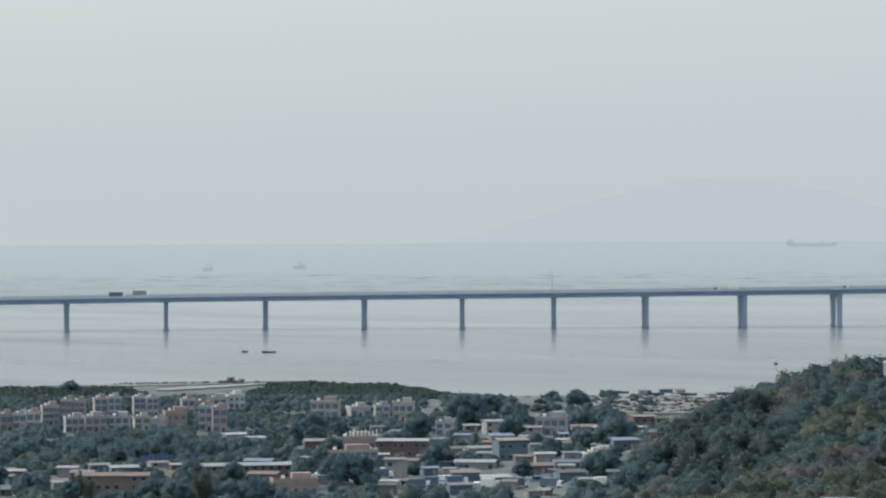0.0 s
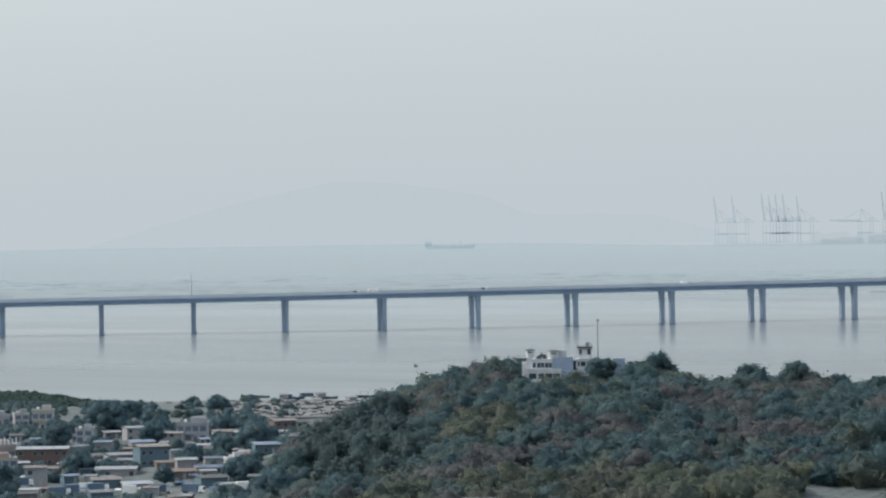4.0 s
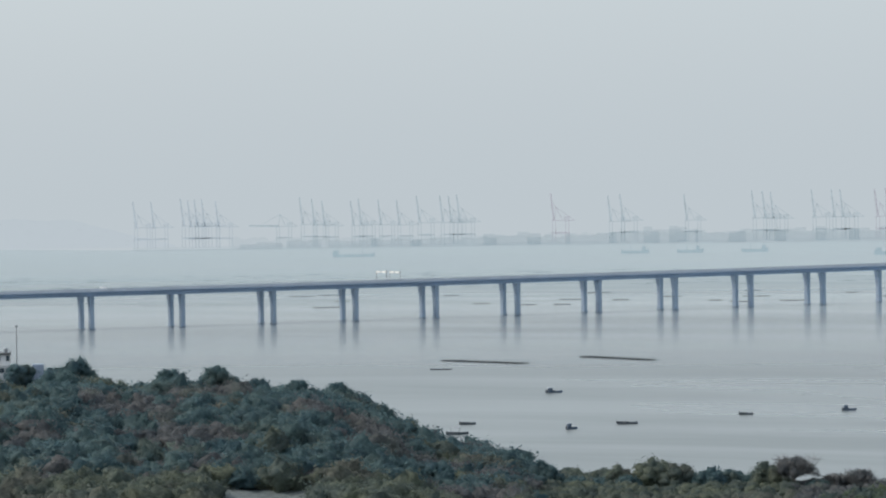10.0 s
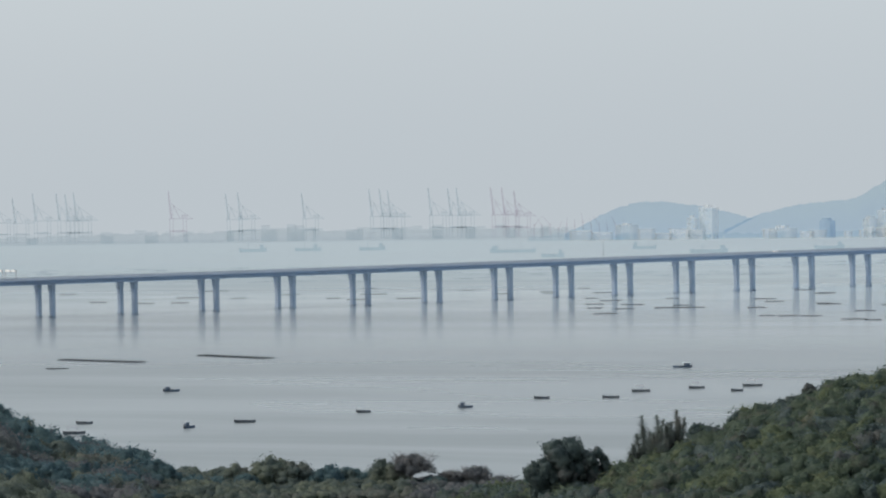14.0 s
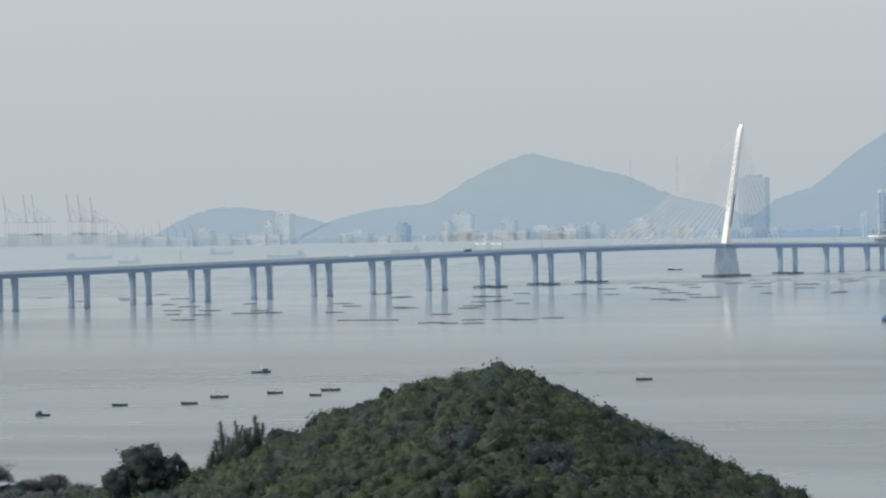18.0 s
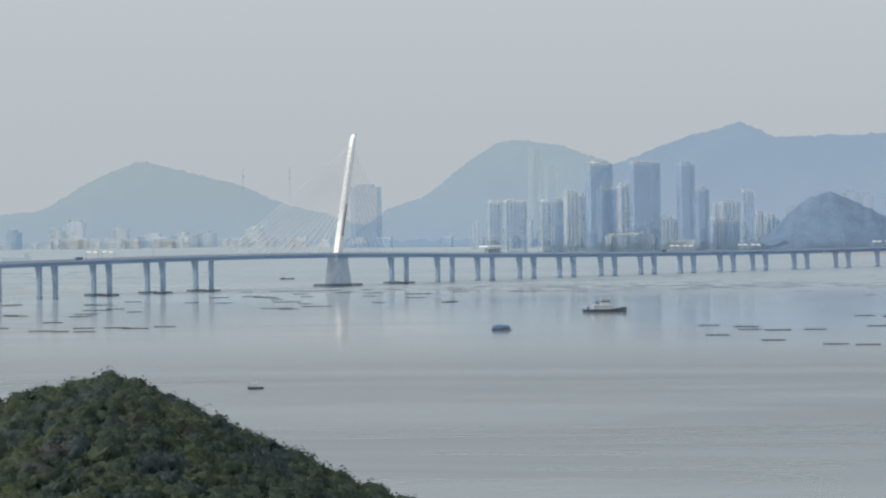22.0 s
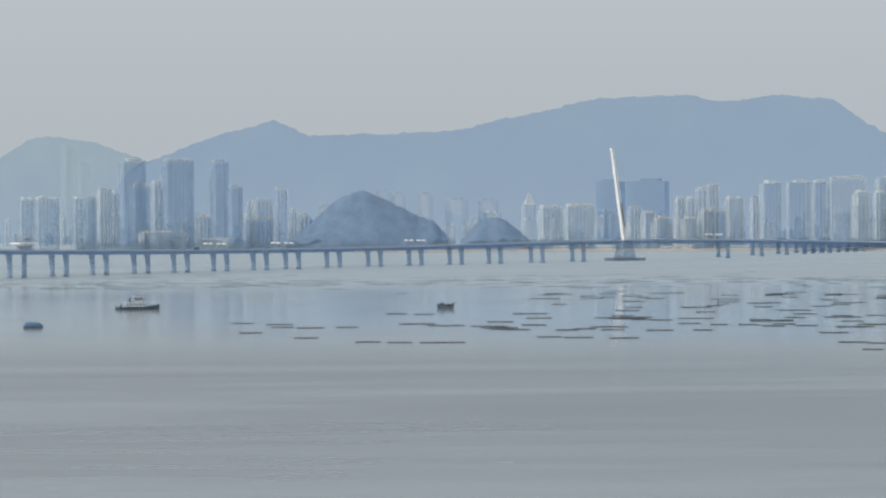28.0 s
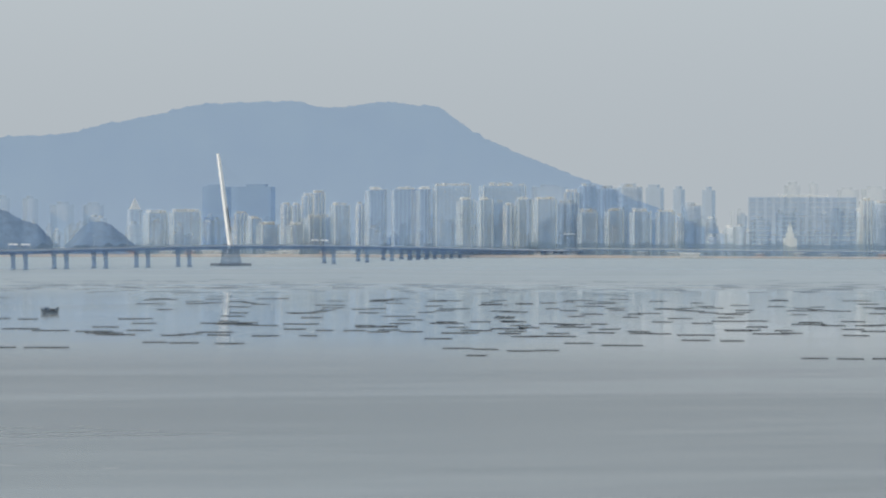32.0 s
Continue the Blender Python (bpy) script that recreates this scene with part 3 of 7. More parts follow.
def pylon(b, lean, top, foot, cables, back, slim, stay):
    """A single leaning mast on a tapered pedestal, with a fan of stays on one side."""
    c, u, w, zd = line(b), along(b), across(b), deck_z(b)
    base = sea_z(c.length)
    ped = Form()
    rings = []
    for t, a, s in ((0, foot * 0.5, 9.5), (0.45, foot * 0.43, 8.2), (0.9, foot * 0.34, 7.4), (1.0, foot * 0.36, 7.6)):
        z = base - 1 + (zd - 3.5 - base + 1) * t
        rings.append([c + u * x + w * y + Vector((0, 0, z)) for x, y in ((-a, -s), (a, -s), (a, s), (-a, s))])
    ped.loft(rings)
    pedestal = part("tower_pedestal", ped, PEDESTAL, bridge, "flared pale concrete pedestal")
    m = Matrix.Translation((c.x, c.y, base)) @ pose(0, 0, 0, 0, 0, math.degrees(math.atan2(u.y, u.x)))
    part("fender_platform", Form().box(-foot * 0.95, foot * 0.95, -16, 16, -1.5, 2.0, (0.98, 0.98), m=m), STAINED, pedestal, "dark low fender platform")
    rings = []
    for t in (0, 0.25, 0.5, 0.75, 0.955, 1.0):
        o = c + u * lean * t + Vector((0, 0, zd - 3.4 + (top - zd + 3.4) * t))
        a, s = (4.1 - 1.7 * t) * slim, (3.4 - 1.0 * t) * slim
        if t == 1.0:
            a, o = 1.2, o + u * (0.9 if lean > 0 else -0.9)
        rings.append([o + u * x + w * y for x, y in ((-a, -s), (a * 0.7, -s), (a, 0), (a * 0.7, s), (-a, s))])
    mast = part("tower_mast", Form().loft(rings), WHITE, bridge, "white leaning bridge tower")
    slot = Form()
    for t in np.linspace(0.16, 0.40, 9):
        o = c + u * lean * t + Vector((0, 0, zd + (top - zd) * t)) + w * 3.3
        slot.box(-0.5, 0.5, -0.3, 0.3, -1.8, 1.8, m=Matrix.Translation(o) @ pose(0, 0, 0, 0, 0, math.degrees(math.atan2(u.y, u.x))))
    part("stay_recess", slot, DARK, mast, "dark slots on the tower")
    sgn = -1 if lean > 0 else 1
    for count, reach, way, lo in ((cables, 172 if lean > 0 else 150, sgn, 0.36), (back, 88, -sgn, 0.5)):
        for k in range(count):
            q = (k + 0.5) / count
            t = lo + (0.93 - lo) * q
            hold = c + u * lean * t + Vector((0, 0, zd + (top - zd) * t))
            foot_b = b + way * (24 + (reach - 24) * q) / max(1.0, (line(b + 0.5) - line(b - 0.5)).length)
            for s in (-1, 1):
                e = line(foot_b) + across(foot_b) * s * 3.2 + Vector((0, 0, deck_z(foot_b) + 0.8))
                part("stay_cable", Form().rod(hold + w * s * 1.5, e, (0.36 if way == sgn else 0.13) * slim, n=5), stay, bridge, "pale stay cable")


pylon(33.13, 26, 153.5, 21, 13, 9, 1.0, CABLE)
# the second tower's stays are nearly see-through in place of haze
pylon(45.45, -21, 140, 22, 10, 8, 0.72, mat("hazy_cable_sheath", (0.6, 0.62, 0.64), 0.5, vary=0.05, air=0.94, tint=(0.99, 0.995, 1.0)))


# ---- on the bridge: sign gantries, lamp posts, vehicles ----
def bridge_frame(b, side=1, lift=0.08):
    """A pose on one carriageway: x along the road, y towards the viewpoint."""
    c, u = line(b) + across(b) * side * APART, along(b)
    return Matrix.Translation((c.x, c.y, deck_z(b) + lift)) @ pose(0, 0, 0, 0, 0, math.degrees(math.atan2(u.y, u.x)))


def gantry(b, side, label):
    t = thing("sign_gantry", bridge_frame(b, side), label, "gantry", "sign gantries on the bridge")
    for y in (-8.0, 8.0):
        part("post", Form().rod((0, y, 0), (0, y, 8.6), 0.32, 0.25), STEEL, t)
    part("beam", Form().box(-0.5, 0.5, -8.3, 8.3, 7.0, 7.7), STEEL, t)
    for y in (-4.2, 4.0):
        part("sign_panel", Form().box(-0.75, -0.5, y - 3.0, y + 3.0, 6.8, 8.1), WHITE, t, "white back of a road sign")


for b in (14.46, 29.26, 38.75, 39.85, 42.02, 46.9):
    for side in (-1, 1):
        gantry(b, side, "white steel sign gantry spanning the bridge carriageway")

toll = thing("control_canopy", bridge_frame(35.54, 1), "white flat canopy over a small control building on the bridge", "canopy")
part("canopy_roof", Form().box(-14, 14, -7, 7, 7.4, 8.6, (0.96, 0.94)), WHITE, toll)
part("booth", Form().box(-8, 8, -3, 3, 0, 5.2), PALE_CONCRETE, toll)
for x in (-11, -4, 4, 11):
    part("post", Form().rod((x, 0, 0), (x, 0, 7.5), 0.3), STEEL, toll)

pole = thing("lamp_post", bridge_frame(1.76, 1), "tall grey lamp post standing on the bridge parapet", "lamp", "lamp posts on the bridge")
part("pole", Form().rod((0, -8, 0), (0, -8, 17), 0.26, 0.14), STEEL, pole)
part("arm", Form().rod((0, -8, 16.6), (0, -5.4, 17.2), 0.1), STEEL, pole)
part("lamp_head", Form().box(-0.3, 0.3, -5.5, -4.2, 17.0, 17.3), STEEL, pole)
for b in (24.0, 29.9, 34.7, 41.2, 43.05, 43.6, 44.2, 44.9, 46.3, 47.5, 48.4):
    copy_thing(pole, bridge_frame(b, 1))


def vehicle(b, side, size, color, label, category):
    """A lorry or van: box body, cab, wheels."""
    length, height = size
    t = thing(category, bridge_frame(b, side, 0.1), label, category, "vehicles on the bridge")
    part("load_box", Form().box(-length / 2, length / 2 - 2.2, -1.2, 1.2, 0.9, height, (0.99, 0.97)), color, t)
    cab = part("cab", Form().box(length / 2 - 2.1, length / 2, -1.15, 1.15, 0.6, min(height, 2.9), (0.8, 0.92)), WHITE, t)
    part("windscreen", Form().box(length / 2 - 0.25, length / 2 + 0.02, -1.0, 1.0, 1.6, 2.5, (0.6, 0.9)), DARK, cab)
    for x in (-length / 2 + 1.5, length / 2 - 1.2):
        for y in (-1.15, 1.15):
            part("wheel", Form().rod((x, y - 0.15, 0.5), (x, y + 0.15, 0.5), 0.5, n=10), DARK, t)


LORRY_BLUE = mat("lorry_blue", (0.1, 0.155, 0.225), 0.5, size=3)
LORRY_GREY = mat("lorry_grey", (0.32, 0.3, 0.29), 0.6, size=3)
for b, side, size, color, kind in ((-5.33, 1, (12, 3.9), LORRY_BLUE, "lorry"), (-4.94, -1, (12, 4.2), LORRY_GREY, "lorry"), (4.7, 1, (7, 2.8), WHITE, "van"), (4.43, 1, (4.8, 1.9), DARK, "van"),
                                   (6.5, 1, (4.6, 2.0), DARK, "van"), (28.8, 1, (11, 3.6), LORRY_BLUE, "lorry"), (9.9, -1, (5, 2.2), WHITE, "van"), (26.9, 1, (5, 2.2), WHITE, "van"),
                                   (38.35, 1, (11, 3.4), LORRY_BLUE, "lorry")):
    vehicle(b, side, size, color, {"lorry": "box lorry driving along the bridge deck", "van": "small van driving along the bridge deck"}[kind], kind)

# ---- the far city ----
# haze is imitated: walls part see-through and tinted, base colours paled and blued
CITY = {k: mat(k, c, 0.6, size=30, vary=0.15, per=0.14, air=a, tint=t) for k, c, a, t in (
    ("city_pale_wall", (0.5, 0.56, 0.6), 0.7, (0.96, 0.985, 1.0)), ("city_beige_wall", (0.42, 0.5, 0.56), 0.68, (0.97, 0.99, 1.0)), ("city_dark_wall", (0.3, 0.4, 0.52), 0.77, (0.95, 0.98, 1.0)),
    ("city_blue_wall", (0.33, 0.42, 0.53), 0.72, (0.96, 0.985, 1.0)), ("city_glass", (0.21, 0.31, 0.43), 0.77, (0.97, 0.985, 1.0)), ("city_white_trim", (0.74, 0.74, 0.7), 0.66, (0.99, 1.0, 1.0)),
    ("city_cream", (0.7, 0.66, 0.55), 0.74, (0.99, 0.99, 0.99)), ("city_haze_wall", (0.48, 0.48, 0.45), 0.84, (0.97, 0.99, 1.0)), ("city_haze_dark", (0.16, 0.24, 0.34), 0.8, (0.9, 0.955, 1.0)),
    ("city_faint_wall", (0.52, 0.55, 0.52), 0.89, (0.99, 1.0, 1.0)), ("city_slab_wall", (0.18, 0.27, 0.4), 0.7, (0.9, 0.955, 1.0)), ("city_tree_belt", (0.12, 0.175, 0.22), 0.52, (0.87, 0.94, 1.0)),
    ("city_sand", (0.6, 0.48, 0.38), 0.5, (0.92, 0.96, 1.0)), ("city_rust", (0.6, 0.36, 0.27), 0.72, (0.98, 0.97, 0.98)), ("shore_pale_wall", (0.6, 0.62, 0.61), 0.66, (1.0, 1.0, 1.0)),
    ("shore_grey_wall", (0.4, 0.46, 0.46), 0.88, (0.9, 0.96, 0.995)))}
# bearing, distance, width, height of the roof over the water, style
WEST_SHORE = (
    (25.66, 4850, 16, 53, "w"), (25.90, 4850, 27, 67, "w"), (28.53, 4850, 23, 49, "w"), (28.83, 4850, 31, 60, "w"), (29.57, 4850, 24, 51, "w"),
    (30.11, 4850, 48, 39, "l"), (30.59, 4850, 36, 40, "l"), (30.96, 4850, 27, 43, "w"), (31.73, 4850, 30, 48, "w"), (24.57, 4850, 31, 44, "l"),
    (27.92, 4850, 22, 47, "h2"), (27.10, 4850, 39, 37, "l"))
TOWER_ESTATE = (
    (35.71, 4690, 21, 80, "g"), (36.06, 4690, 35, 81, "g"), (36.55, 4690, 18, 81, "g"), (36.75, 4695, 18, 82, "d"), (36.43, 4800, 22, 151, "f"),
    (36.67, 4800, 20, 127, "f"), (36.98, 4720, 19, 93, "p"), (37.15, 4730, 11, 88, "p"), (37.45, 4700, 37, 131, "d"), (37.58, 4680, 26, 97, "d"),
    (37.84, 4730, 17, 101, "p"), (38.19, 4690, 43, 131, "d"), (37.94, 4660, 64, 35, "b"), (38.59, 4740, 19, 55, "p"), (38.86, 4700, 24, 129, "d"),
    (39.11, 4680, 20, 95, "d"), (39.34, 4740, 11, 74, "p"), (39.57, 4730, 28, 78, "p"), (39.47, 4670, 43, 52, "d"), (39.85, 4700, 18, 91, "g"),
    (40.04, 4740, 11, 62, "p"), (40.21, 4740, 14, 58, "p"))
OLD_QUARTER = (
    (41.47, 4790, 23, 88, "h"), (41.72, 4790, 19, 84, "h"), (42.15, 4780, 21, 84, "h"), (42.65, 4790, 32, 76, "h"), (43.18, 4790, 28, 75, "h"),
    (40.52, 4790, 19, 69, "h"), (43.91, 4700, 20, 70, "s"), (44.26, 4690, 33, 65, "b"), (44.73, 4690, 42, 67, "b"), (45.27, 4800, 40, 101, "h2"),
    (45.86, 4800, 59, 101, "h2"), (45.63, 4690, 18, 65, "p"), (45.86, 4680, 20, 58, "b"), (46.09, 4670, 30, 50, "b"), (46.37, 4730, 14, 77, "p"),
    (46.53, 4730, 13, 76, "p"), (46.71, 4740, 15, 89, "p"), (46.90, 4740, 18, 93, "p"), (46.53, 4670, 23, 50, "b"), (46.82, 4680, 23, 60, "b"),
    (46.96, 4690, 22, 60, "d"), (47.26, 4690, 26, 76, "b"), (47.58, 4740, 12, 78, "p"))
EAST_ESTATE = (
    (47.86, 4700, 30, 97, "e"), (48.29, 4700, 32, 98, "e"), (48.63, 4700, 21, 98, "e"), (49.08, 4710, 51, 103, "b"), (49.92, 4720, 63, 103, "b"),
    (49.32, 4680, 24, 84, "b"), (49.62, 4680, 23, 84, "b"), (49.84, 4690, 12, 81, "d"), (50.02, 4680, 16, 77, "p"), (50.26, 4680, 23, 85, "b"),
    (50.61, 4680, 33, 85, "b"), (50.88, 4690, 11, 80, "d"), (50.61, 4770, 49, 102, "h"), (51.04, 4690, 17, 80, "d"), (51.03, 4730, 20, 95, "p"),
    (51.31, 4740, 24, 103, "d"), (51.64, 4750, 31, 100, "d"), (52.00, 4740, 33, 102, "d"), (52.40, 4770, 25, 101, "h2"), (52.80, 4760, 16, 99, "h2"),
    (53.28, 4760, 18, 98, "h2"))
WATERFRONT = (
    (51.30, 4670, 26, 68, "b"), (51.74, 4670, 26, 70, "b"), (52.17, 4670, 29, 69, "b"), (52.57, 4670, 26, 69, "b"), (52.79, 4660, 9, 63, "p"),
    (53.01, 4690, 26, 77, "d"), (54.77, 4680, 143, 89, "x"), (54.57, 4790, 22, 105, "h"), (54.93, 4790, 12, 107, "h"), (55.47, 4790, 29, 99, "h"), (55.89, 4790, 36, 100, "h"),
    (55.85, 4730, 21, 84, "p"), (56.15, 4700, 29, 81, "d"), (56.55, 4700, 38, 87, "b"))
DARK_BLOCK = ((33.64, 4830, 43, 104, "h2"),)
STYLES = {"g": ("city_dark_wall", "city_glass", "city_white_trim", "dark blue residential slab with white framed bays"),
          "d": ("city_dark_wall", "city_glass", "city_blue_wall", "dark slate residential tower in haze"),
          "p": ("city_pale_wall", "city_blue_wall", "city_white_trim", "pale cream residential tower in haze"),
          "b": ("city_beige_wall", "city_blue_wall", "city_white_trim", "beige apartment tower with banded balconies in haze"),
          "e": ("city_blue_wall", "city_glass", "city_white_trim", "slate-blue apartment slab with white balconies on its gable"),
          "w": ("shore_pale_wall", "shore_grey_wall", "shore_pale_wall", "white block on the far shore in haze"),
          "l": ("shore_pale_wall", "shore_grey_wall", "shore_pale_wall", "low pale waterfront building in haze"),
          "s": ("city_pale_wall", "city_blue_wall", "city_white_trim", "pale tower with a pointed roof in haze"),
          "c": ("city_pale_wall", "", "city_white_trim", "pale cream mid-rise block in haze"),
          "f": ("city_faint_wall", "", "city_faint_wall", "pale distant tower almost lost in haze"),
          "y": ("city_faint_wall", "", "city_faint_wall", "small cream block almost lost in haze"),
          "x": ("city_slab_wall", "city_slab_wall", "city_white_trim", "long dark blue apartment slab with rows of white balconies"),
          "h": ("city_haze_wall", "", "city_haze_wall", "pale distant tower almost lost in haze"),
          "h2": ("city_haze_dark", "", "city_haze_dark", "dark distant block almost lost in haze")}


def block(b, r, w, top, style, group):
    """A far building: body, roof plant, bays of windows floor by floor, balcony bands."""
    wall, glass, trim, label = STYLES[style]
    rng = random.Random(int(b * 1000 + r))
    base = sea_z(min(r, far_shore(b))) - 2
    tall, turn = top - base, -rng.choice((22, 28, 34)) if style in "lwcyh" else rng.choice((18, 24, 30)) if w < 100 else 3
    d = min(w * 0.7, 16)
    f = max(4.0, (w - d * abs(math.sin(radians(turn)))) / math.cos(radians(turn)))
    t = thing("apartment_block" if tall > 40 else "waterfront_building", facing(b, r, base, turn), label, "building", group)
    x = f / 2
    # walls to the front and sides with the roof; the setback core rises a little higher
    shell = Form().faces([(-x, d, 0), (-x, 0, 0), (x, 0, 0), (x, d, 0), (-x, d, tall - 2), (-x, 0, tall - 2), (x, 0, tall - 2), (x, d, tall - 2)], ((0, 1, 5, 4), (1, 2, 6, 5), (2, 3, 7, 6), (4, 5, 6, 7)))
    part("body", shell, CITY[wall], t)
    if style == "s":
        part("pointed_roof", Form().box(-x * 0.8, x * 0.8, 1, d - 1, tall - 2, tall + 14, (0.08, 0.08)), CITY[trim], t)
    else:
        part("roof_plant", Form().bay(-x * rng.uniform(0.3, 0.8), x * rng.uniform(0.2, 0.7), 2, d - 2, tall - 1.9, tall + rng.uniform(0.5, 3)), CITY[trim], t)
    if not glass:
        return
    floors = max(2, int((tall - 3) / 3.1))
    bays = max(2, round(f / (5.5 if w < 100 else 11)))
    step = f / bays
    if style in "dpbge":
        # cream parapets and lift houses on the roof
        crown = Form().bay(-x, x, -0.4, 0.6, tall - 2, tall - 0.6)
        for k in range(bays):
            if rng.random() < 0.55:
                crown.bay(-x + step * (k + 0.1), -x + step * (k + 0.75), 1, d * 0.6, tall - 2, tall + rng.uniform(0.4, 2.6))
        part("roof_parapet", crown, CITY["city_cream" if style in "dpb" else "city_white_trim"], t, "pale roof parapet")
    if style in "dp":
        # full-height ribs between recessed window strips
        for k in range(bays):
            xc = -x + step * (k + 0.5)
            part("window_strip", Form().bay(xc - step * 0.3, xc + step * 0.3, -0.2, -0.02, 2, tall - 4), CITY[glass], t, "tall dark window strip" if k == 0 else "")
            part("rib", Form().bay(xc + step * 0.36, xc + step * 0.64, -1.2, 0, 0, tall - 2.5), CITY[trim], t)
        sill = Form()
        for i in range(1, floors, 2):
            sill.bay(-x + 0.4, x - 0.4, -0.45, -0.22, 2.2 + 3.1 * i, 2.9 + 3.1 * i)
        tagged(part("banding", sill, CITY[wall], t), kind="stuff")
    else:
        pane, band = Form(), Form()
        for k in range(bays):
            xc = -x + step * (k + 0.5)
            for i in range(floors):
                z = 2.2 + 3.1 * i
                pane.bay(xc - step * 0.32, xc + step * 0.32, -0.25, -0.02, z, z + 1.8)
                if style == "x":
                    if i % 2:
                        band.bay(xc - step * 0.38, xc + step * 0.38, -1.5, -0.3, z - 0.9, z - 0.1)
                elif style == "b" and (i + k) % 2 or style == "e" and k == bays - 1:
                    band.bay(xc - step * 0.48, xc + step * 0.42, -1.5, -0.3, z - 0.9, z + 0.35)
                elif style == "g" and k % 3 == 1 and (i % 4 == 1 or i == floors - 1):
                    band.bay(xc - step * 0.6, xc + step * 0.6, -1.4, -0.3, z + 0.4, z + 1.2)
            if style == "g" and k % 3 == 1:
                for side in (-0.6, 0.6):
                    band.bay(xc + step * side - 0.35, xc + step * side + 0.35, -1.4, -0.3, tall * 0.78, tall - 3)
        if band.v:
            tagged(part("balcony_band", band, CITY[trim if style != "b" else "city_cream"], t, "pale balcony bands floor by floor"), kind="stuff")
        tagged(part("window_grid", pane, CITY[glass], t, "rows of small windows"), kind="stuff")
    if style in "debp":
        # the gable end with its balconies, sunlight put into its paler colour
        gable = part("gable_wall", Form().faces([(-x - 0.3, d - 0.5, 0), (-x - 0.3, 0.3, 0), (-x - 0.3, 0.3, tall - 3), (-x - 0.3, d - 0.5, tall - 3)], ((0, 1, 2, 3),)), CITY["city_blue_wall" if style == "d" else "city_cream" if style == "p" else "city_beige_wall"], t, "gable wall coloured paler as if sunlit")
        ledge = Form()
        for i in range(floors):
            ledge.faces([(-x - 0.35, d * 0.8, 1.4 + 3.1 * i), (-x - 1.1, d * 0.8, 1.4 + 3.1 * i), (-x - 1.1, d * 0.2, 1.4 + 3.1 * i), (-x - 0.35, d * 0.2, 1.4 + 3.1 * i), (-x - 0.35, d * 0.8, 2.4 + 3.1 * i), (-x - 1.1, d * 0.8, 2.4 + 3.1 * i), (-x - 1.1, d * 0.2, 2.4 + 3.1 * i), (-x - 0.35, d * 0.2, 2.4 + 3.1 * i)], ((1, 2, 6, 5), (2, 3, 7, 6)))
        tagged(part("gable_balcony", ledge, CITY["city_white_trim" if style in "be" else "city_blue_wall"], gable), kind="stuff")
    if style in "gb":
        for xe in (-x, x):
            part("corner_fin", Form().bay(xe - 0.5, xe + 0.5, -0.9, 0.4, 0, tall - 1), CITY[trim], t)


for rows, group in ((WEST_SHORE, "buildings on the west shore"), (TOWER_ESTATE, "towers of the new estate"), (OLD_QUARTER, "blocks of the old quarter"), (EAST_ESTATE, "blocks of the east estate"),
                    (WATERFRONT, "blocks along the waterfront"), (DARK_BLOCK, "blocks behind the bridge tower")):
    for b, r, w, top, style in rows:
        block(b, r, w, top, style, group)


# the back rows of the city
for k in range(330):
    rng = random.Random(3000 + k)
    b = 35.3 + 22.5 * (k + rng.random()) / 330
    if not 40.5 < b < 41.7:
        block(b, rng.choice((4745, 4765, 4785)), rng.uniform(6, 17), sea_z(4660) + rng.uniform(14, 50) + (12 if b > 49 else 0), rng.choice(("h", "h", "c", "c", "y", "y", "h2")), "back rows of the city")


def belt(name, b0, b1, r, low, high, material, label, depth=12, lump=0.6):
    """A long low strip of the far shore with an uneven top."""
    n = int((b1 - b0) / 0.05) + 1
    rows = []
    for y, q in ((0, 0), (0, 1), (depth, 1)):
        rows.append([at(b0 + (b1 - b0) * i / n, r + y, sea_z(min(r, far_shore(b0 + (b1 - b0) * i / n))) + (low if q == 0 else high * (1 + lump * noise.noise((b0 + i * 0.35, 7, r * 0.01))))) for i in range(n + 1)])
    return single(name, Form().loft(rows, caps=False, closed=False), material, Matrix(), label, "shore", kind="structure")


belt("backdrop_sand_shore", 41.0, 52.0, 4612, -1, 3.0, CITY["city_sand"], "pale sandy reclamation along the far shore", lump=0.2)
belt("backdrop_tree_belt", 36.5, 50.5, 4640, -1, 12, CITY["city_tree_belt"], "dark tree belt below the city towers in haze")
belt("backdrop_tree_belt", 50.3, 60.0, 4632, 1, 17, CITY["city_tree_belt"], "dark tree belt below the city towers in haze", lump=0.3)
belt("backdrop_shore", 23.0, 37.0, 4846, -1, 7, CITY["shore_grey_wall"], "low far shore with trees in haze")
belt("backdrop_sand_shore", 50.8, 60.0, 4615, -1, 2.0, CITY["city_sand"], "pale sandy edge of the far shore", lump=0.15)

# a white landmark tower, a jetty pavilion and cream blocks at the eastern waterfront
landmark = thing("landmark_tower", facing(54.57, 4652, sea_z(4640)), "slim stepped white tower on the waterfront in haze", "tower")
foot = sea_z(4640)
part("shaft", Form().box(-3.2, 3.2, 0, 6, -1, 48 - foot), CITY["city_white_trim"], landmark)
part("wing", Form().box(-9, 9, 1, 7, -1, 33 - foot).box(-5.5, 5.5, 0.5, 7, 33 - foot, 40 - foot), CITY["city_white_trim"], landmark)
part("spire", Form().box(-1.6, 1.6, 1.5, 4.5, 48 - foot, 54.5 - foot, (0.3, 0.3)), CITY["city_white_trim"], landmark)
jetty = thing("jetty_pavilion", facing(52.95, 4606, sea_z(4606)), "low white jetty pavilion at the water's edge in haze", "pavilion")
part("deck", Form().box(-22, 22, 0, 8, 0.4, 1.4), CITY["city_white_trim"], jetty)
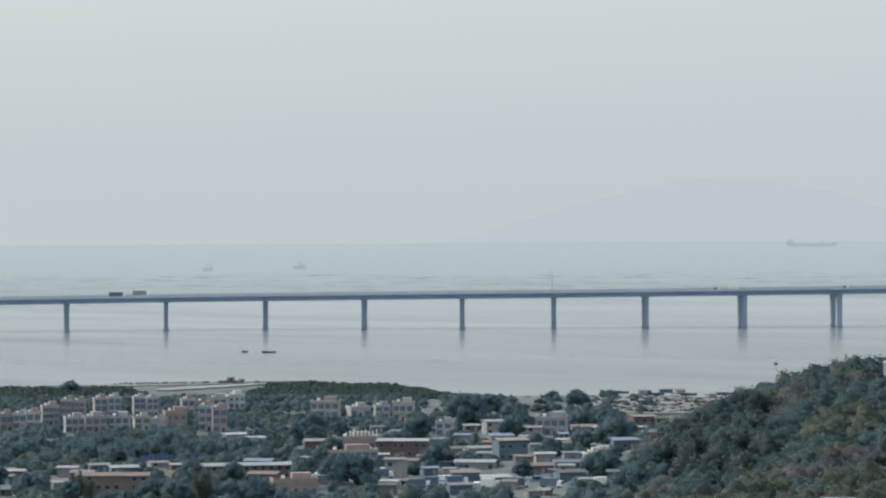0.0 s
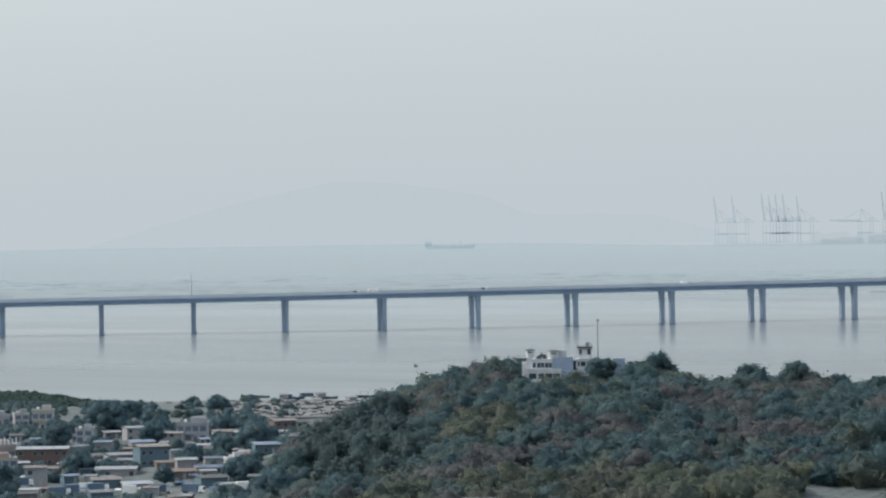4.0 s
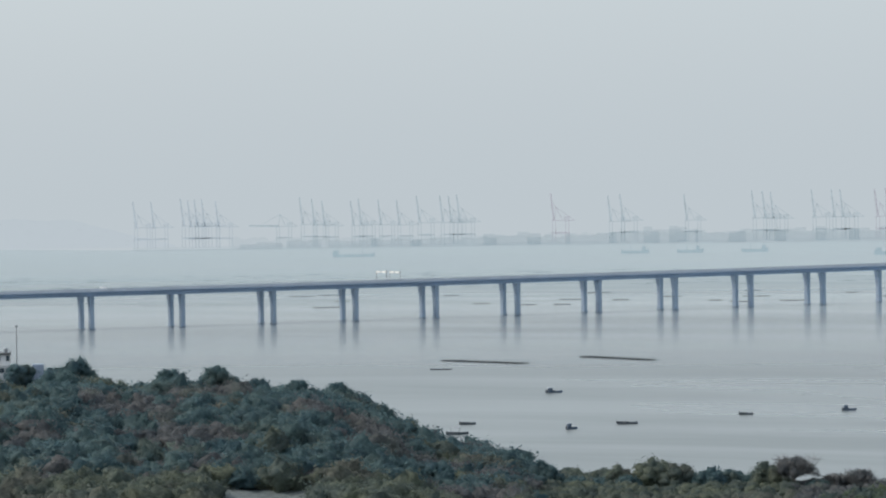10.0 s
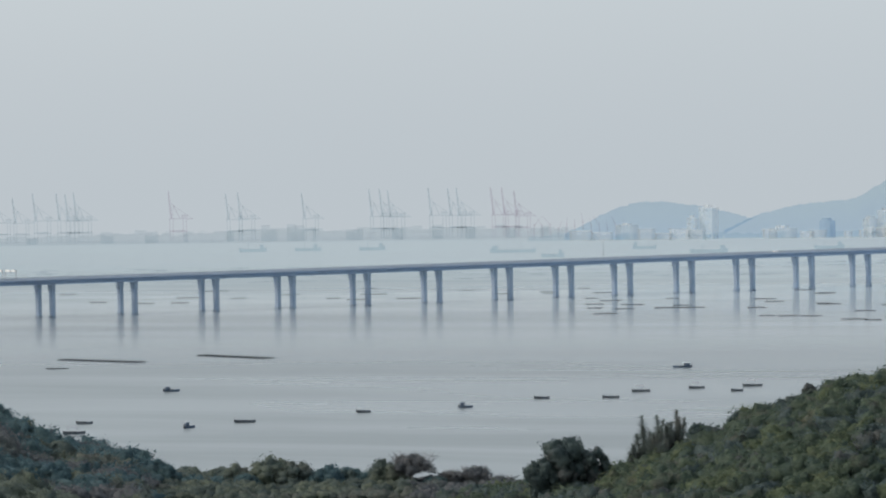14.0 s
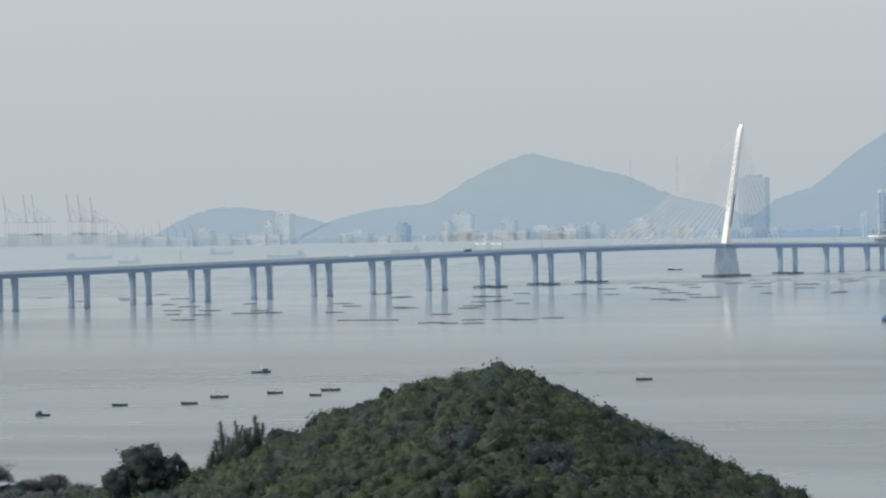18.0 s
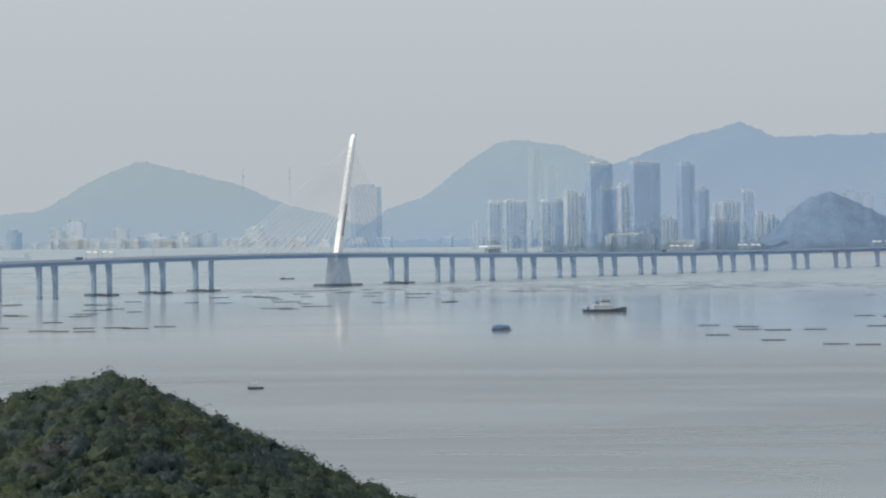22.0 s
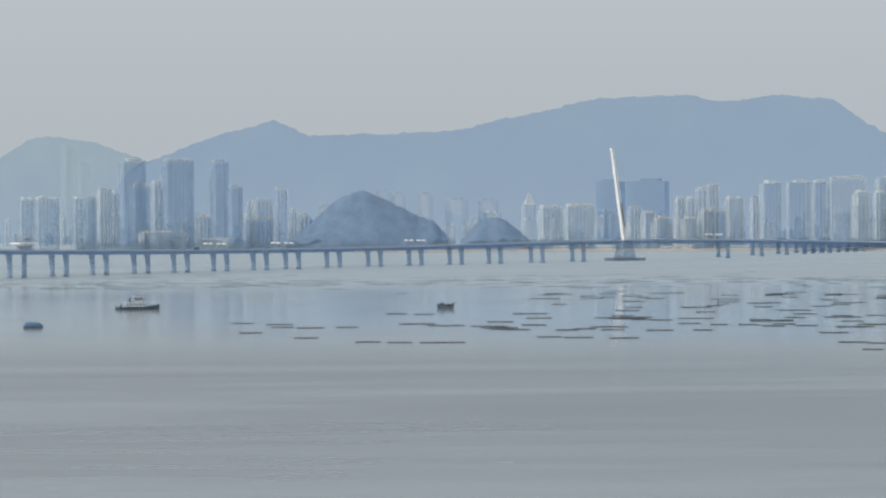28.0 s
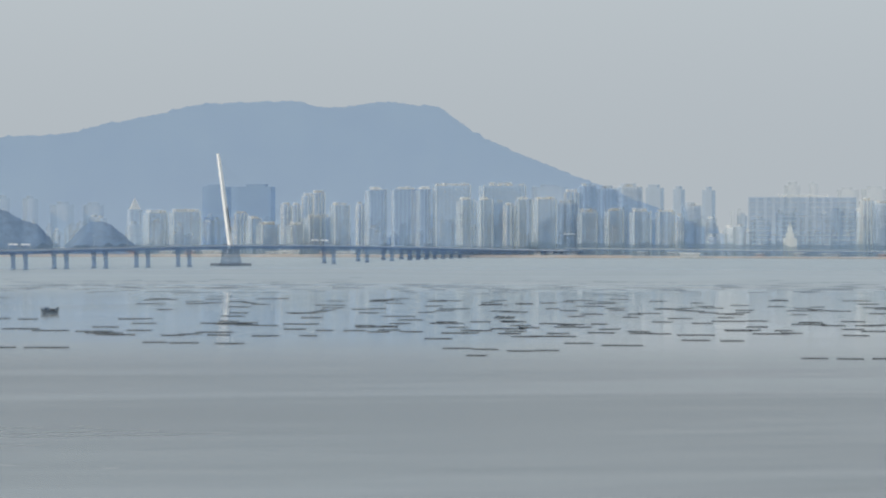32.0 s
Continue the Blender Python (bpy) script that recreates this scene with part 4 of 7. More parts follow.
part("hall", Form().box(-13, 12, 1, 7, 1.4, 5.5), CITY["city_white_trim"], jetty)
part("roof", Form().box(-16, 15, 0, 8, 5.5, 7.5, (0.8, 0.4)), CITY["city_white_trim"], jetty)
for x in (-20, -12, -4, 4, 12, 20):
    part("pile", Form().box(x - 0.5, x + 0.5, 1, 2, -1, 0.4), CITY["city_dark_wall"], jetty)
for b, w, top in ((53.28, 16, 36), (53.42, 14, 41), (53.58, 15, 47), (53.72, 17, 50), (53.86, 12, 43), (56.9, 20, 52)):
    block(b, 4672, w, top, "c", "cream blocks at the waterfront")

# the elevated shore road and a control tower before the eastern estates
shore_road = thing("shore_road", Matrix(), "pale elevated road on short columns along the far shore", "road")
deck, rail = [], []
for k in range(61):
    b = 50.9 + 6.6 * k / 60
    r = 4625 - 6 * math.sin(math.pi * k / 60)
    p, w, z = at(b, r), at(b, 1.0), sea_z(4625) + 10.5 - 3.0 * k / 60
    deck.append([p - w * 6 + Vector((0, 0, z)), p - w * 6 + Vector((0, 0, z - 1.8)), p + w * 6 + Vector((0, 0, z - 1.8)), p + w * 6 + Vector((0, 0, z))])
    rail.append([p - w * 6.1 + Vector((0, 0, z + 0.05)), p - w * 5.8 + Vector((0, 0, z + 0.05)), p - w * 5.85 + Vector((0, 0, z + 1.1)), p - w * 6.05 + Vector((0, 0, z + 1.1))])
    if k % 3 == 0:
        part("column", Form().box(p.x - 1, p.x + 1, p.y - 1, p.y + 1, sea_z(4625) - 1, z - 1.7), CITY["city_dark_wall"], shore_road)
part("deck", Form().loft(deck), CITY["city_slab_wall"], shore_road)
part("parapet", Form().loft(rail), CITY["city_white_trim"], shore_road, "pale parapet")
foot = sea_z(4612)
control = thing("control_tower", facing(50.98, 4612, foot), "small pale control tower with a flared glazed cab", "tower")
part("shaft", Form().rod((0, 4, -1), (0, 4, 36 - foot), 3.6, 2.8, n=10), CITY["city_dark_wall"], control)
part("cab", Form().rod((0, 4, 34 - foot), (0, 4, 37 - foot), 4.0, 7.0, n=12), CITY["city_glass"], control, "dark glazed cab")
part("cab_roof", Form().rod((0, 4, 37 - foot), (0, 4, 38.2 - foot), 7.4, 6.6, n=12), CITY["city_white_trim"], control)

# small sheds, cranes and lights of the waterfront
for k in range(78):
    rng = random.Random(900 + k)
    b = 23.8 + 33 * rng.random() if k < 50 else 27.5 + 6 * rng.random()
    r = far_shore(b) - 14
    w, h = rng.uniform(8, 30), (rng.uniform(5, 14) if b < 44 else rng.uniform(3, 6)) if k < 50 else rng.uniform(6, 13)
    rusty = b > 36.6 and w < 18 and h < 9 and rng.random() < 0.5
    shed = thing("waterfront_shed", facing(b, r, sea_z(r), -24), "low pale waterfront shed in haze", "shed", "sheds along the far shore")
    part("body", Form().bay(-w / 2, w / 2, 0, 9, -1, h), CITY["city_rust" if rusty else "shore_pale_wall"], shed)
    part("roof", Form().bay(-w / 2 - 0.5, w / 2 + 0.5, -0.5, 9.5, h, h + 1.2), CITY["city_white_trim" if b > 34.5 else "shore_pale_wall"], shed)

# masts mostly see-through in place of haze
HAZY_STEEL = mat("hazy_mast_steel", (0.25, 0.28, 0.32), 0.7, size=20, air=0.88, tint=(0.95, 0.97, 1.0))
# two slender masts on the hills behind the bridge tower
for b, foot_z, top_z in ((31.6, 100, 130), (32.36, 88, 131)):
    m = thing("relay_mast", facing(b, 4905, foot_z), "slender relay mast on the far hill in haze", "mast", "relay masts on the far hills")
    part("lattice", Form().rod((-1.6, 0, -6), (0, 0, top_z - foot_z), 0.35, 0.3, n=4).rod((1.6, 0, -6), (0, 0, top_z - foot_z), 0.35, 0.3, n=4), HAZY_STEEL, m)
    part("platform", Form().box(-1.5, 1.5, -1, 1, (top_z - foot_z) * 0.62, (top_z - foot_z) * 0.62 + 1.2), HAZY_STEEL, m)

# ---- the container port ----
def ship_crane(b, r, scale, up, material):
    t = thing("container_crane", facing(b, r, sea_z(r) + 2, 12), "tall ship-to-shore container crane fading in haze", "crane", "container cranes at the port")
    s = scale
    for x in (-9 * s, 9 * s):
        for y in (-10 * s, 10 * s):
            part("leg", Form().box(x - 0.65, x + 0.65, y - 0.65, y + 0.65, 0, 30 * s), material, t)
    for y in (-10 * s, 10 * s):
        part("portal_beam", Form().box(-10 * s, 10 * s, y - 0.8, y + 0.8, 12 * s, 14 * s), material, t)
    part("girder", Form().box(-12 * s, 20 * s, -2, 2, 28.5 * s, 30.2 * s), material, t)
    part("machine_house", Form().box(5 * s, 12 * s, -4, 4, 30.5 * s, 35 * s), material, t)
    apex = Form().rod((-9 * s, -3, 30 * s), (-6 * s, 0, 47 * s), 0.9, n=4).rod((3 * s, 3, 30 * s), (-6 * s, 0, 47 * s), 0.9, n=4)
    part("apex_frame", apex, material, t)
    tip = (-13 * s, 0, 66 * s) if up else (-52 * s, 0, 31 * s)
    part("boom", Form().rod((-9 * s, -1.6, 30 * s), tip, 1.5, 1.0, n=4).rod((-9 * s, 1.6, 30 * s), tip, 1.5, 1.0, n=4), material, t)
    part("tie_rod", Form().rod((-6 * s, 0, 47 * s), ((-9 * s + tip[0]) * 0.5, 0, (30 * s + tip[2]) * 0.55), 0.5, n=4).rod((-6 * s, 0, 47 * s), (18 * s, 0, 30 * s), 0.5, n=4), material, t)


# red and farther port steel imitate haze by transparency as well
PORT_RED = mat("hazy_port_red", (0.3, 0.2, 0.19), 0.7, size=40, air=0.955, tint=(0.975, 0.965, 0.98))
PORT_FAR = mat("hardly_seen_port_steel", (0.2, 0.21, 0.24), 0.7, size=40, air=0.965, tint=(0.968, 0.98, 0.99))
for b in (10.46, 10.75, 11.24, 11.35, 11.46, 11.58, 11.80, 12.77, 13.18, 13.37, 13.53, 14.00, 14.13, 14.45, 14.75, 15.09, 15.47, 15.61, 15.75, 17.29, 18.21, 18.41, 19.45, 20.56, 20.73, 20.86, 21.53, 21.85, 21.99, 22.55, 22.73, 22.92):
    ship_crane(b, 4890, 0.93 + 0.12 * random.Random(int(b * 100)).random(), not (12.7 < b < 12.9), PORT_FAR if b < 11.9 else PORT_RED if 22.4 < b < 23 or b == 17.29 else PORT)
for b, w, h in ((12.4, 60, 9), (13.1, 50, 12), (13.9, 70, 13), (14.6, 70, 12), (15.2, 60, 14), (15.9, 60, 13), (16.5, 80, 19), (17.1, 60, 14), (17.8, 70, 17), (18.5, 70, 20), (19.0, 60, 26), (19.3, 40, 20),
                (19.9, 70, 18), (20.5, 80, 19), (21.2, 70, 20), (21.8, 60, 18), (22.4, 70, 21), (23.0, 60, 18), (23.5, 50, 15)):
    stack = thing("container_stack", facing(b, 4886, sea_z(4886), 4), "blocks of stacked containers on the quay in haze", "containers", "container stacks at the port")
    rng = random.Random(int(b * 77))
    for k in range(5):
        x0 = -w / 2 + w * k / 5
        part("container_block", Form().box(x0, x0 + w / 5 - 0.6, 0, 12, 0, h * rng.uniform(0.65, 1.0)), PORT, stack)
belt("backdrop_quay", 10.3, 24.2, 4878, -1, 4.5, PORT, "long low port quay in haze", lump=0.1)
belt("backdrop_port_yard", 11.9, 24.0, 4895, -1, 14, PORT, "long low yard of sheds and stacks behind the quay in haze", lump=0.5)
for k in range(12):
    rng = random.Random(40 + k)
    b = 23.1 + 1.6 * k / 12
    j = thing("jib_crane", facing(b, 4860, sea_z(4860)), "slim yard jib crane fading in haze", "crane", "yard cranes by the port")
    h = rng.uniform(24, 38)
    part("mast", Form().rod((0, 0, 0), (0, 0, h * 0.7), 1.3, 0.9, n=4), PORT_RED, j)
    part("jib", Form().rod((0, 0, h * 0.6), (rng.uniform(-12, 12), 0, h), 0.9, 0.5, n=4), PORT_RED, j)

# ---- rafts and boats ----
# haze on rafts and hulls is imitated: see-through with distance, dark hull lightened
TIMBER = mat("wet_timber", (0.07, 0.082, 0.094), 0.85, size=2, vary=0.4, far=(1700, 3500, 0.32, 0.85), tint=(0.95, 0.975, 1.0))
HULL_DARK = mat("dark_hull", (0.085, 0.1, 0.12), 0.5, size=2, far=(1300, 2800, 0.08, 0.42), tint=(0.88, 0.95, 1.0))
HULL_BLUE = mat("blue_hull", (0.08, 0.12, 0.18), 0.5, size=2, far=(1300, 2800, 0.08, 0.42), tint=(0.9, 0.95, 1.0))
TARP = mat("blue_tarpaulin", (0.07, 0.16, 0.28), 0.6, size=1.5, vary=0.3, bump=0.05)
# white boat paint greyed and blued, haze put into the colour
BOAT_WHITE = mat("hazed_boat_paint", (0.5, 0.53, 0.55), 0.5, size=2, vary=0.2)
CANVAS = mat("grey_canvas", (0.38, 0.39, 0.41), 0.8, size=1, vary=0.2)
# ships almost see-through in place of haze
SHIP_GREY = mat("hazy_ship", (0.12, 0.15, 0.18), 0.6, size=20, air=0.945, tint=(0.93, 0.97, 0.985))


def raft_mesh(length, width=4.0):
    """An oyster raft: lashed poles lengthwise, cross poles, rows of floats."""
    f = Form()
    for k in range(6):
        y = -width / 2 + width * k / 5
        f.rod((-length / 2, y, 0.3), (length / 2, y, 0.3), 0.14, n=4)
    for k in range(int(length / 1.3) + 1):
        x = -length / 2 + 1.3 * k
        f.rod((x, -width / 2 - 0.3, 0.48), (x, width / 2 + 0.3, 0.48), 0.11, n=4)
    for k in range(int(length / 2.6)):
        for y in (-width / 2 + 0.5, width / 2 - 0.5):
            f.box(-length / 2 + 0.8 + 2.6 * k, -length / 2 + 2.4 + 2.6 * k, y - 0.45, y + 0.45, -0.25, 0.3)
    return f.mesh("raft", TIMBER)


RAFTS = {n: raft_mesh(n, 4 if n < 30 else 7) for n in (12, 15, 18, 25, 39, 64)}


def put_raft(b, r, length, turn=0.0):
    n = min(RAFTS, key=lambda q: abs(q - length))
    ob = new("oyster_raft", RAFTS[n])
    ob.matrix_basis = facing(b, r, sea_z(r), turn)
    tagged(ob, "low dark timber oyster raft floating on the bay" if n < 30 else "long dark line of lashed oyster rafts afloat", "raft", "oyster rafts on the bay")


NEAR_RAFTS = ((41.24, 2097, 15), (41.76, 2087, 14), (42.30, 2084, 15), (42.62, 2084, 15), (40.23, 2158, 16), (39.32, 2239, 14), (39.19, 2398, 14), (39.80, 2374, 19), (39.84, 2326, 15), (40.30, 2313, 21),
              (40.90, 2319, 15), (41.71, 2561, 15), (42.16, 2547, 16), (42.05, 2369, 26), (42.52, 2338, 23), (43.23, 2325, 29), (44.21, 2156, 16), (44.69, 2146, 17), (45.25, 2263, 15), (45.43, 2136, 17),
              (46.50, 2361, 16), (46.98, 2341, 13), (47.47, 2340, 16), (45.71, 2433, 16))
EAST_RAFTS = ((49.47, 1985, 12), (49.16, 2077, 19), (49.62, 2063, 15), (50.18, 2043, 16), (50.62, 2052, 16), (51.14, 2153, 17), (51.85, 2124, 25), (53.05, 2203, 17), (53.64, 2198, 14), (54.98, 1973, 16),
              (55.56, 1970, 16), (56.13, 1974, 14), (48.84, 2212, 17), (49.54, 2340, 16), (50.11, 2332, 15), (49.53, 2502, 16), (50.11, 2505, 15), (51.06, 2456, 16), (53.59, 2535, 25), (55.28, 2462, 20), (55.84, 2466, 17))
PIER_RAFTS = ((28.29, 2448, 18), (28.60, 2432, 13), (28.99, 2425, 14), (28.98, 2488, 16), (29.51, 2489, 17), (29.82, 2472, 18), (30.30, 2496, 14), (28.48, 2611, 15), (29.20, 2881, 23), (26.89, 2530, 12),
              (27.23, 2523, 15), (27.60, 2515, 15), (24.08, 2728, 12), (24.57, 2703, 15), (24.25, 2601, 19), (25.46, 2718, 39))
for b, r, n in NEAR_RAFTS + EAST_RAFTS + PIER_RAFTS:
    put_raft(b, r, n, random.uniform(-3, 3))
for b, r, n, turn in ((16.01, 1968, 60, -46), (15.30, 1890, 13, 0), (18.19, 1992, 64, -53)):
    put_raft(b, r, n, turn)
rng = random.Random(5)
for count, b0, b1, d0, d1 in ((95, 43.2, 57.5, 0.0355, 0.0415), (105, 44.0, 57.5, 0.0305, 0.035), (28, 30.3, 35.2, 0.0275, 0.0315), (26, 24.0, 33.0, 0.0295, 0.0345), (22, 13.0, 24.5, 0.0275, 0.0315)):
    for k in range(count):
        dip = rng.uniform(d0, d1)
        put_raft(rng.uniform(b0, b1), H / dip, rng.choice((12, 15, 15, 18, 25)), rng.uniform(-4, 4))
# the crowded far rows, too many to count
far_rows = Form()
for k in range(760):
    dip = rng.gauss(0.0272, 0.0009) if k < 420 else rng.uniform(0.0212, 0.0258)
    b = rng.uniform(34.5, 58) if k < 420 else rng.uniform(-8, 30)
    n = rng.uniform(8, 26)
    far_rows.box(-n / 2, n / 2, -1.4, 1.4, -0.3, 0.3 if k < 420 else 0.25, m=facing(b, H / dip, 0, rng.uniform(-5, 5)))
single("oyster_raft_rows", far_rows, TIMBER, Matrix(), "crowded far rows of dark oyster rafts on the bay", "rafts", kind="stuff")


def boat(b, r, length, turn, kind):
    """A wooden work boat: hollow lofted hull with raised bow; canopy, cabin or open."""
    t = thing("work_boat", facing(b, r, sea_z(r), turn) @ Matrix.Diagonal((1, 1, 1.35, 1)), {"open": "small open dark wooden work boat at its mooring", "canopy": "small dark work boat with a canvas canopy", "cabin": "small work boat with a blue wheelhouse under a pale roof"}[kind], "boat", "work boats moored in the bay")
    wide, rings, deck = length * 0.14, [], []
    for k in range(9):
        u = k / 8
        x = -length / 2 + length * u
        s = wide * (0.75 + 0.25 * math.sin(math.pi * min(1, u * 1.3))) * (1 - max(0, (u - 0.6) / 0.4) ** 2 * 0.93)
        z = 0.55 + 0.9 * max(0, u - 0.55) ** 1.5 * length / 8 + 0.15 * (1 - u)
        rings.append([(x, -s, z), (x, -s * 0.75, -0.3), (x, s * 0.75, -0.3), (x, s, z), (x, s * 0.85, z), (x, s * 0.6, 0.1), (x, -s * 0.6, 0.1), (x, -s * 0.85, z)])
    part("hull", Form().loft([[Vector(p) for p in q] for q in rings]), HULL_DARK if kind != "cabin" else HULL_BLUE, t)
    part("gunwale", Form().rod((-length / 2, -wide * 0.8, 0.72), (length * 0.1, -wide, 0.66), 0.09, n=4).rod((-length / 2, wide * 0.8, 0.72), (length * 0.1, wide, 0.66), 0.09, n=4), TIMBER, t)
    part("engine", Form().box(-length / 2 - 0.5, -length / 2 + 0.1, -0.25, 0.25, 0.1, 1.1, (0.7, 0.7)), DARK, t)
    if kind == "canopy":
        for x in (-length * 0.32, length * 0.1):
            for y in (-wide * 0.8, wide * 0.8):
                part("post", Form().rod((x, y, 0.4), (x, y, 2.1), 0.06, n=4), STEEL, t)
        part("canopy", Form().box(-length * 0.36, length * 0.14, -wide, wide, 2.05, 2.3, (0.94, 0.8)), CANVAS, t)
    if kind == "cabin":
        house = part("wheelhouse", Form().box(-length * 0.42, -length * 0.12, -wide * 0.7, wide * 0.7, 0.4, 1.7, (0.92, 0.9)), HULL_BLUE, t)
        part("wheelhouse_roof", Form().box(-length * 0.46, -length * 0.02, -wide * 0.85, wide * 0.85, 1.7, 1.9, (0.96, 0.92)), BOAT_WHITE, house, "pale wheelhouse roof")
        part("window", Form().box(-length * 0.13, -length * 0.105, -wide * 0.5, wide * 0.5, 1.0, 1.5), DARK, house)


for b, dip, length, turn, kind in ((17.15, 0.0562, 7.6, 8, "cabin"), (17.43, 0.0667, 5.4, 40, "cabin"), (18.34, 0.0654, 8.2, 3, "open"), (15.73, 0.0650, 6.4, 4, "open"), (15.56, 0.0678, 8.5, 10, "canopy"),
                                   (20.28, 0.0631, 5.6, 5, "open"), (21.95, 0.0621, 6.0, 14, "cabin"), (23.20, 0.0598, 6.6, 6, "open"), (24.82, 0.0581, 8.0, 10, "canopy"), (25.49, 0.0513, 9.6, 186, "cabin"),
                                   (24.33, 0.0598, 7.0, 6, "open"), (25.73, 0.0573, 7.0, 12, "canopy"), (26.39, 0.0582, 5.0, 8, "open"), (26.64, 0.0568, 8.8, 10, "canopy"), (31.77, 0.0554, 7.4, 8, "canopy"),
                                   (32.3, 0.0242, 16, 10, "cabin"), (-2.86, 0.0436, 8, 2, "open"), (-3.25, 0.0434, 3.5, 0, "open"), (5.42, 0.0475, 3.2, 60, "canopy")):
    boat(b, H / dip, length, turn, kind)

# tug glass and hull lightened and blued, distance haze put into their colour
TUG_GLASS = mat("tug_cabin_glass", (0.14, 0.18, 0.23), 0.3, size=1, vary=0.15)
TUG_HULL = mat("hazed_blue_hull", (0.11, 0.16, 0.21), 0.5, size=3, vary=0.25)
tug = thing("harbour_tug", facing(37.48, 2690, 0, 4) @ Matrix.Diagonal((1, 1, 1.3, 1)), "dark blue harbour tug with a white deckhouse at anchor", "boat")
rings = []
for k in range(11):
    u = k / 10
    x = -17 + 34 * u
    s = 4.6 * (1 - max(0, (u - 0.7) / 0.3) ** 2 * 0.9) * (0.85 + 0.15 * min(1, u * 4))
    z = 1.8 + 2.2 * max(0, u - 0.6) ** 1.3 * 2
    rings.append([Vector(p) for p in ((x, -s, z), (x, -s * 0.8, -1), (x, s * 0.8, -1), (x, s, z))])
part("hull", Form().loft(rings), TUG_HULL, tug, "dark blue hull")
for k in range(9):
    part("tyre_fender", Form().rod((-13 + 3.1 * k, -4.95, 1.1), (-13 + 3.1 * k, -4.6, 1.1), 0.7, n=10), DARK, tug)
deckhouse = part("deckhouse", Form().box(-9, 6, -3, 3, 1.7, 4.4, (0.97, 0.94)), BOAT_WHITE, tug, "white deckhouse")
for k in range(6):
    part("window", Form().box(-8 + 2.4 * k, -6.7 + 2.4 * k, -3.06, -2.9, 2.7, 3.6), TUG_GLASS, deckhouse)
bridge_house = part("wheelhouse", Form().box(-2.5, 4.2, -2.4, 2.4, 4.4, 7.4, (0.9, 0.9)), BOAT_WHITE, tug, "white wheelhouse")
part("window_band", Form().box(-2.6, 4.3, -2.45, 2.45, 5.7, 6.7, (0.97, 0.97)), TUG_GLASS, bridge_house)
part("wheelhouse_roof", Form().box(-3.2, 4.8, -2.9, 2.9, 7.4, 7.8), BOAT_WHITE, tug)
part("mast", Form().rod((0.5, 0, 7.8), (0.5, 0, 12), 0.18, 0.1), STEEL, tug)
part("funnel", Form().box(-6.5, -4.8, -1, 1, 4.4, 7.0, (0.8, 0.8)), HULL_BLUE, tug)
part("winch", Form().rod((-12.5, -1.2, 2.6), (-12.5, 1.2, 2.6), 0.9, n=10), STEEL, tug)

covered = thing("tarpaulin_boat", facing(35.79, 2354, 0, 6), "broad boat covered by a bright blue tarpaulin", "boat")
part("hull", Form().box(-6.2, 6.2, -2.6, 2.6, -0.8, 1.3, (1.06, 1.06)), HULL_DARK, covered)
part("tarpaulin", Form().loft([[Vector((x, y * s, 1.2 + z * s)) for y, z in ((-2.7, 0), (-2.2, 1.6), (0, 2.4), (2.2, 1.6), (2.7, 0))] for x, s in ((-5.8, 0.6), (-5, 0.95), (-2, 1.1), (1.5, 1.0), (4.4, 0.95), (5.8, 0.5))]), TARP, covered, "blue tarpaulin")
part("canopy_frame", Form().rod((-3, -2.2, 1.2), (-3, -2.2, 4.2), 0.12).rod((2.5, -2.2, 1.2), (2.5, -2.2, 4.2), 0.12).rod((-3.4, -2.2, 4.2), (3, -2.2, 4.2), 0.12), STEEL, covered)

lighter = thing("lighter", facing(42.51, 2672, 0, 20), "dark high-bowed wooden lighter at anchor", "boat")
rings = []
for k in range(9):
    u = k / 8
    x = -7 + 14 * u
    s = 2.6 * (1 - abs(u - 0.5) ** 2 * 1.5)
    z = 2.0 + 2.6 * abs(u - 0.45) ** 1.6 * 2.5
    rings.append([Vector(p) for p in ((x, -s, z), (x * 0.86, -s * 0.7, -0.8), (x * 0.86, s * 0.7, -0.8), (x, s, z))])
part("hull", Form().loft(rings), HULL_DARK, lighter)
part("cabin", Form().box(-4.5, -1, -1.7, 1.7, 2, 4.4, (0.9, 0.9)), HULL_BLUE, lighter)
part("cargo_heap", Form().box(-0.5, 4.5, -1.8, 1.8, 1.8, 3.4, (0.6, 0.5)), DARK, lighter)


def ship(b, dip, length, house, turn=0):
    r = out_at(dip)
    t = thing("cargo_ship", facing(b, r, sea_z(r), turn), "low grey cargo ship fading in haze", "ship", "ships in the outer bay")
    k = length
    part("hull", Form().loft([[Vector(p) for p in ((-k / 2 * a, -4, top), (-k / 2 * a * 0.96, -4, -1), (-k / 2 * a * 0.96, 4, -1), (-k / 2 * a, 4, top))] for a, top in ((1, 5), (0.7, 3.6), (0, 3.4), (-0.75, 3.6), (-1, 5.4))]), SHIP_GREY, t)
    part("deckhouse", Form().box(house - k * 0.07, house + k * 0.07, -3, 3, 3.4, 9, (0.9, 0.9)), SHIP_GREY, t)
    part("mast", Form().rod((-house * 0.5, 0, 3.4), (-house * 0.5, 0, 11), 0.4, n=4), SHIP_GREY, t)


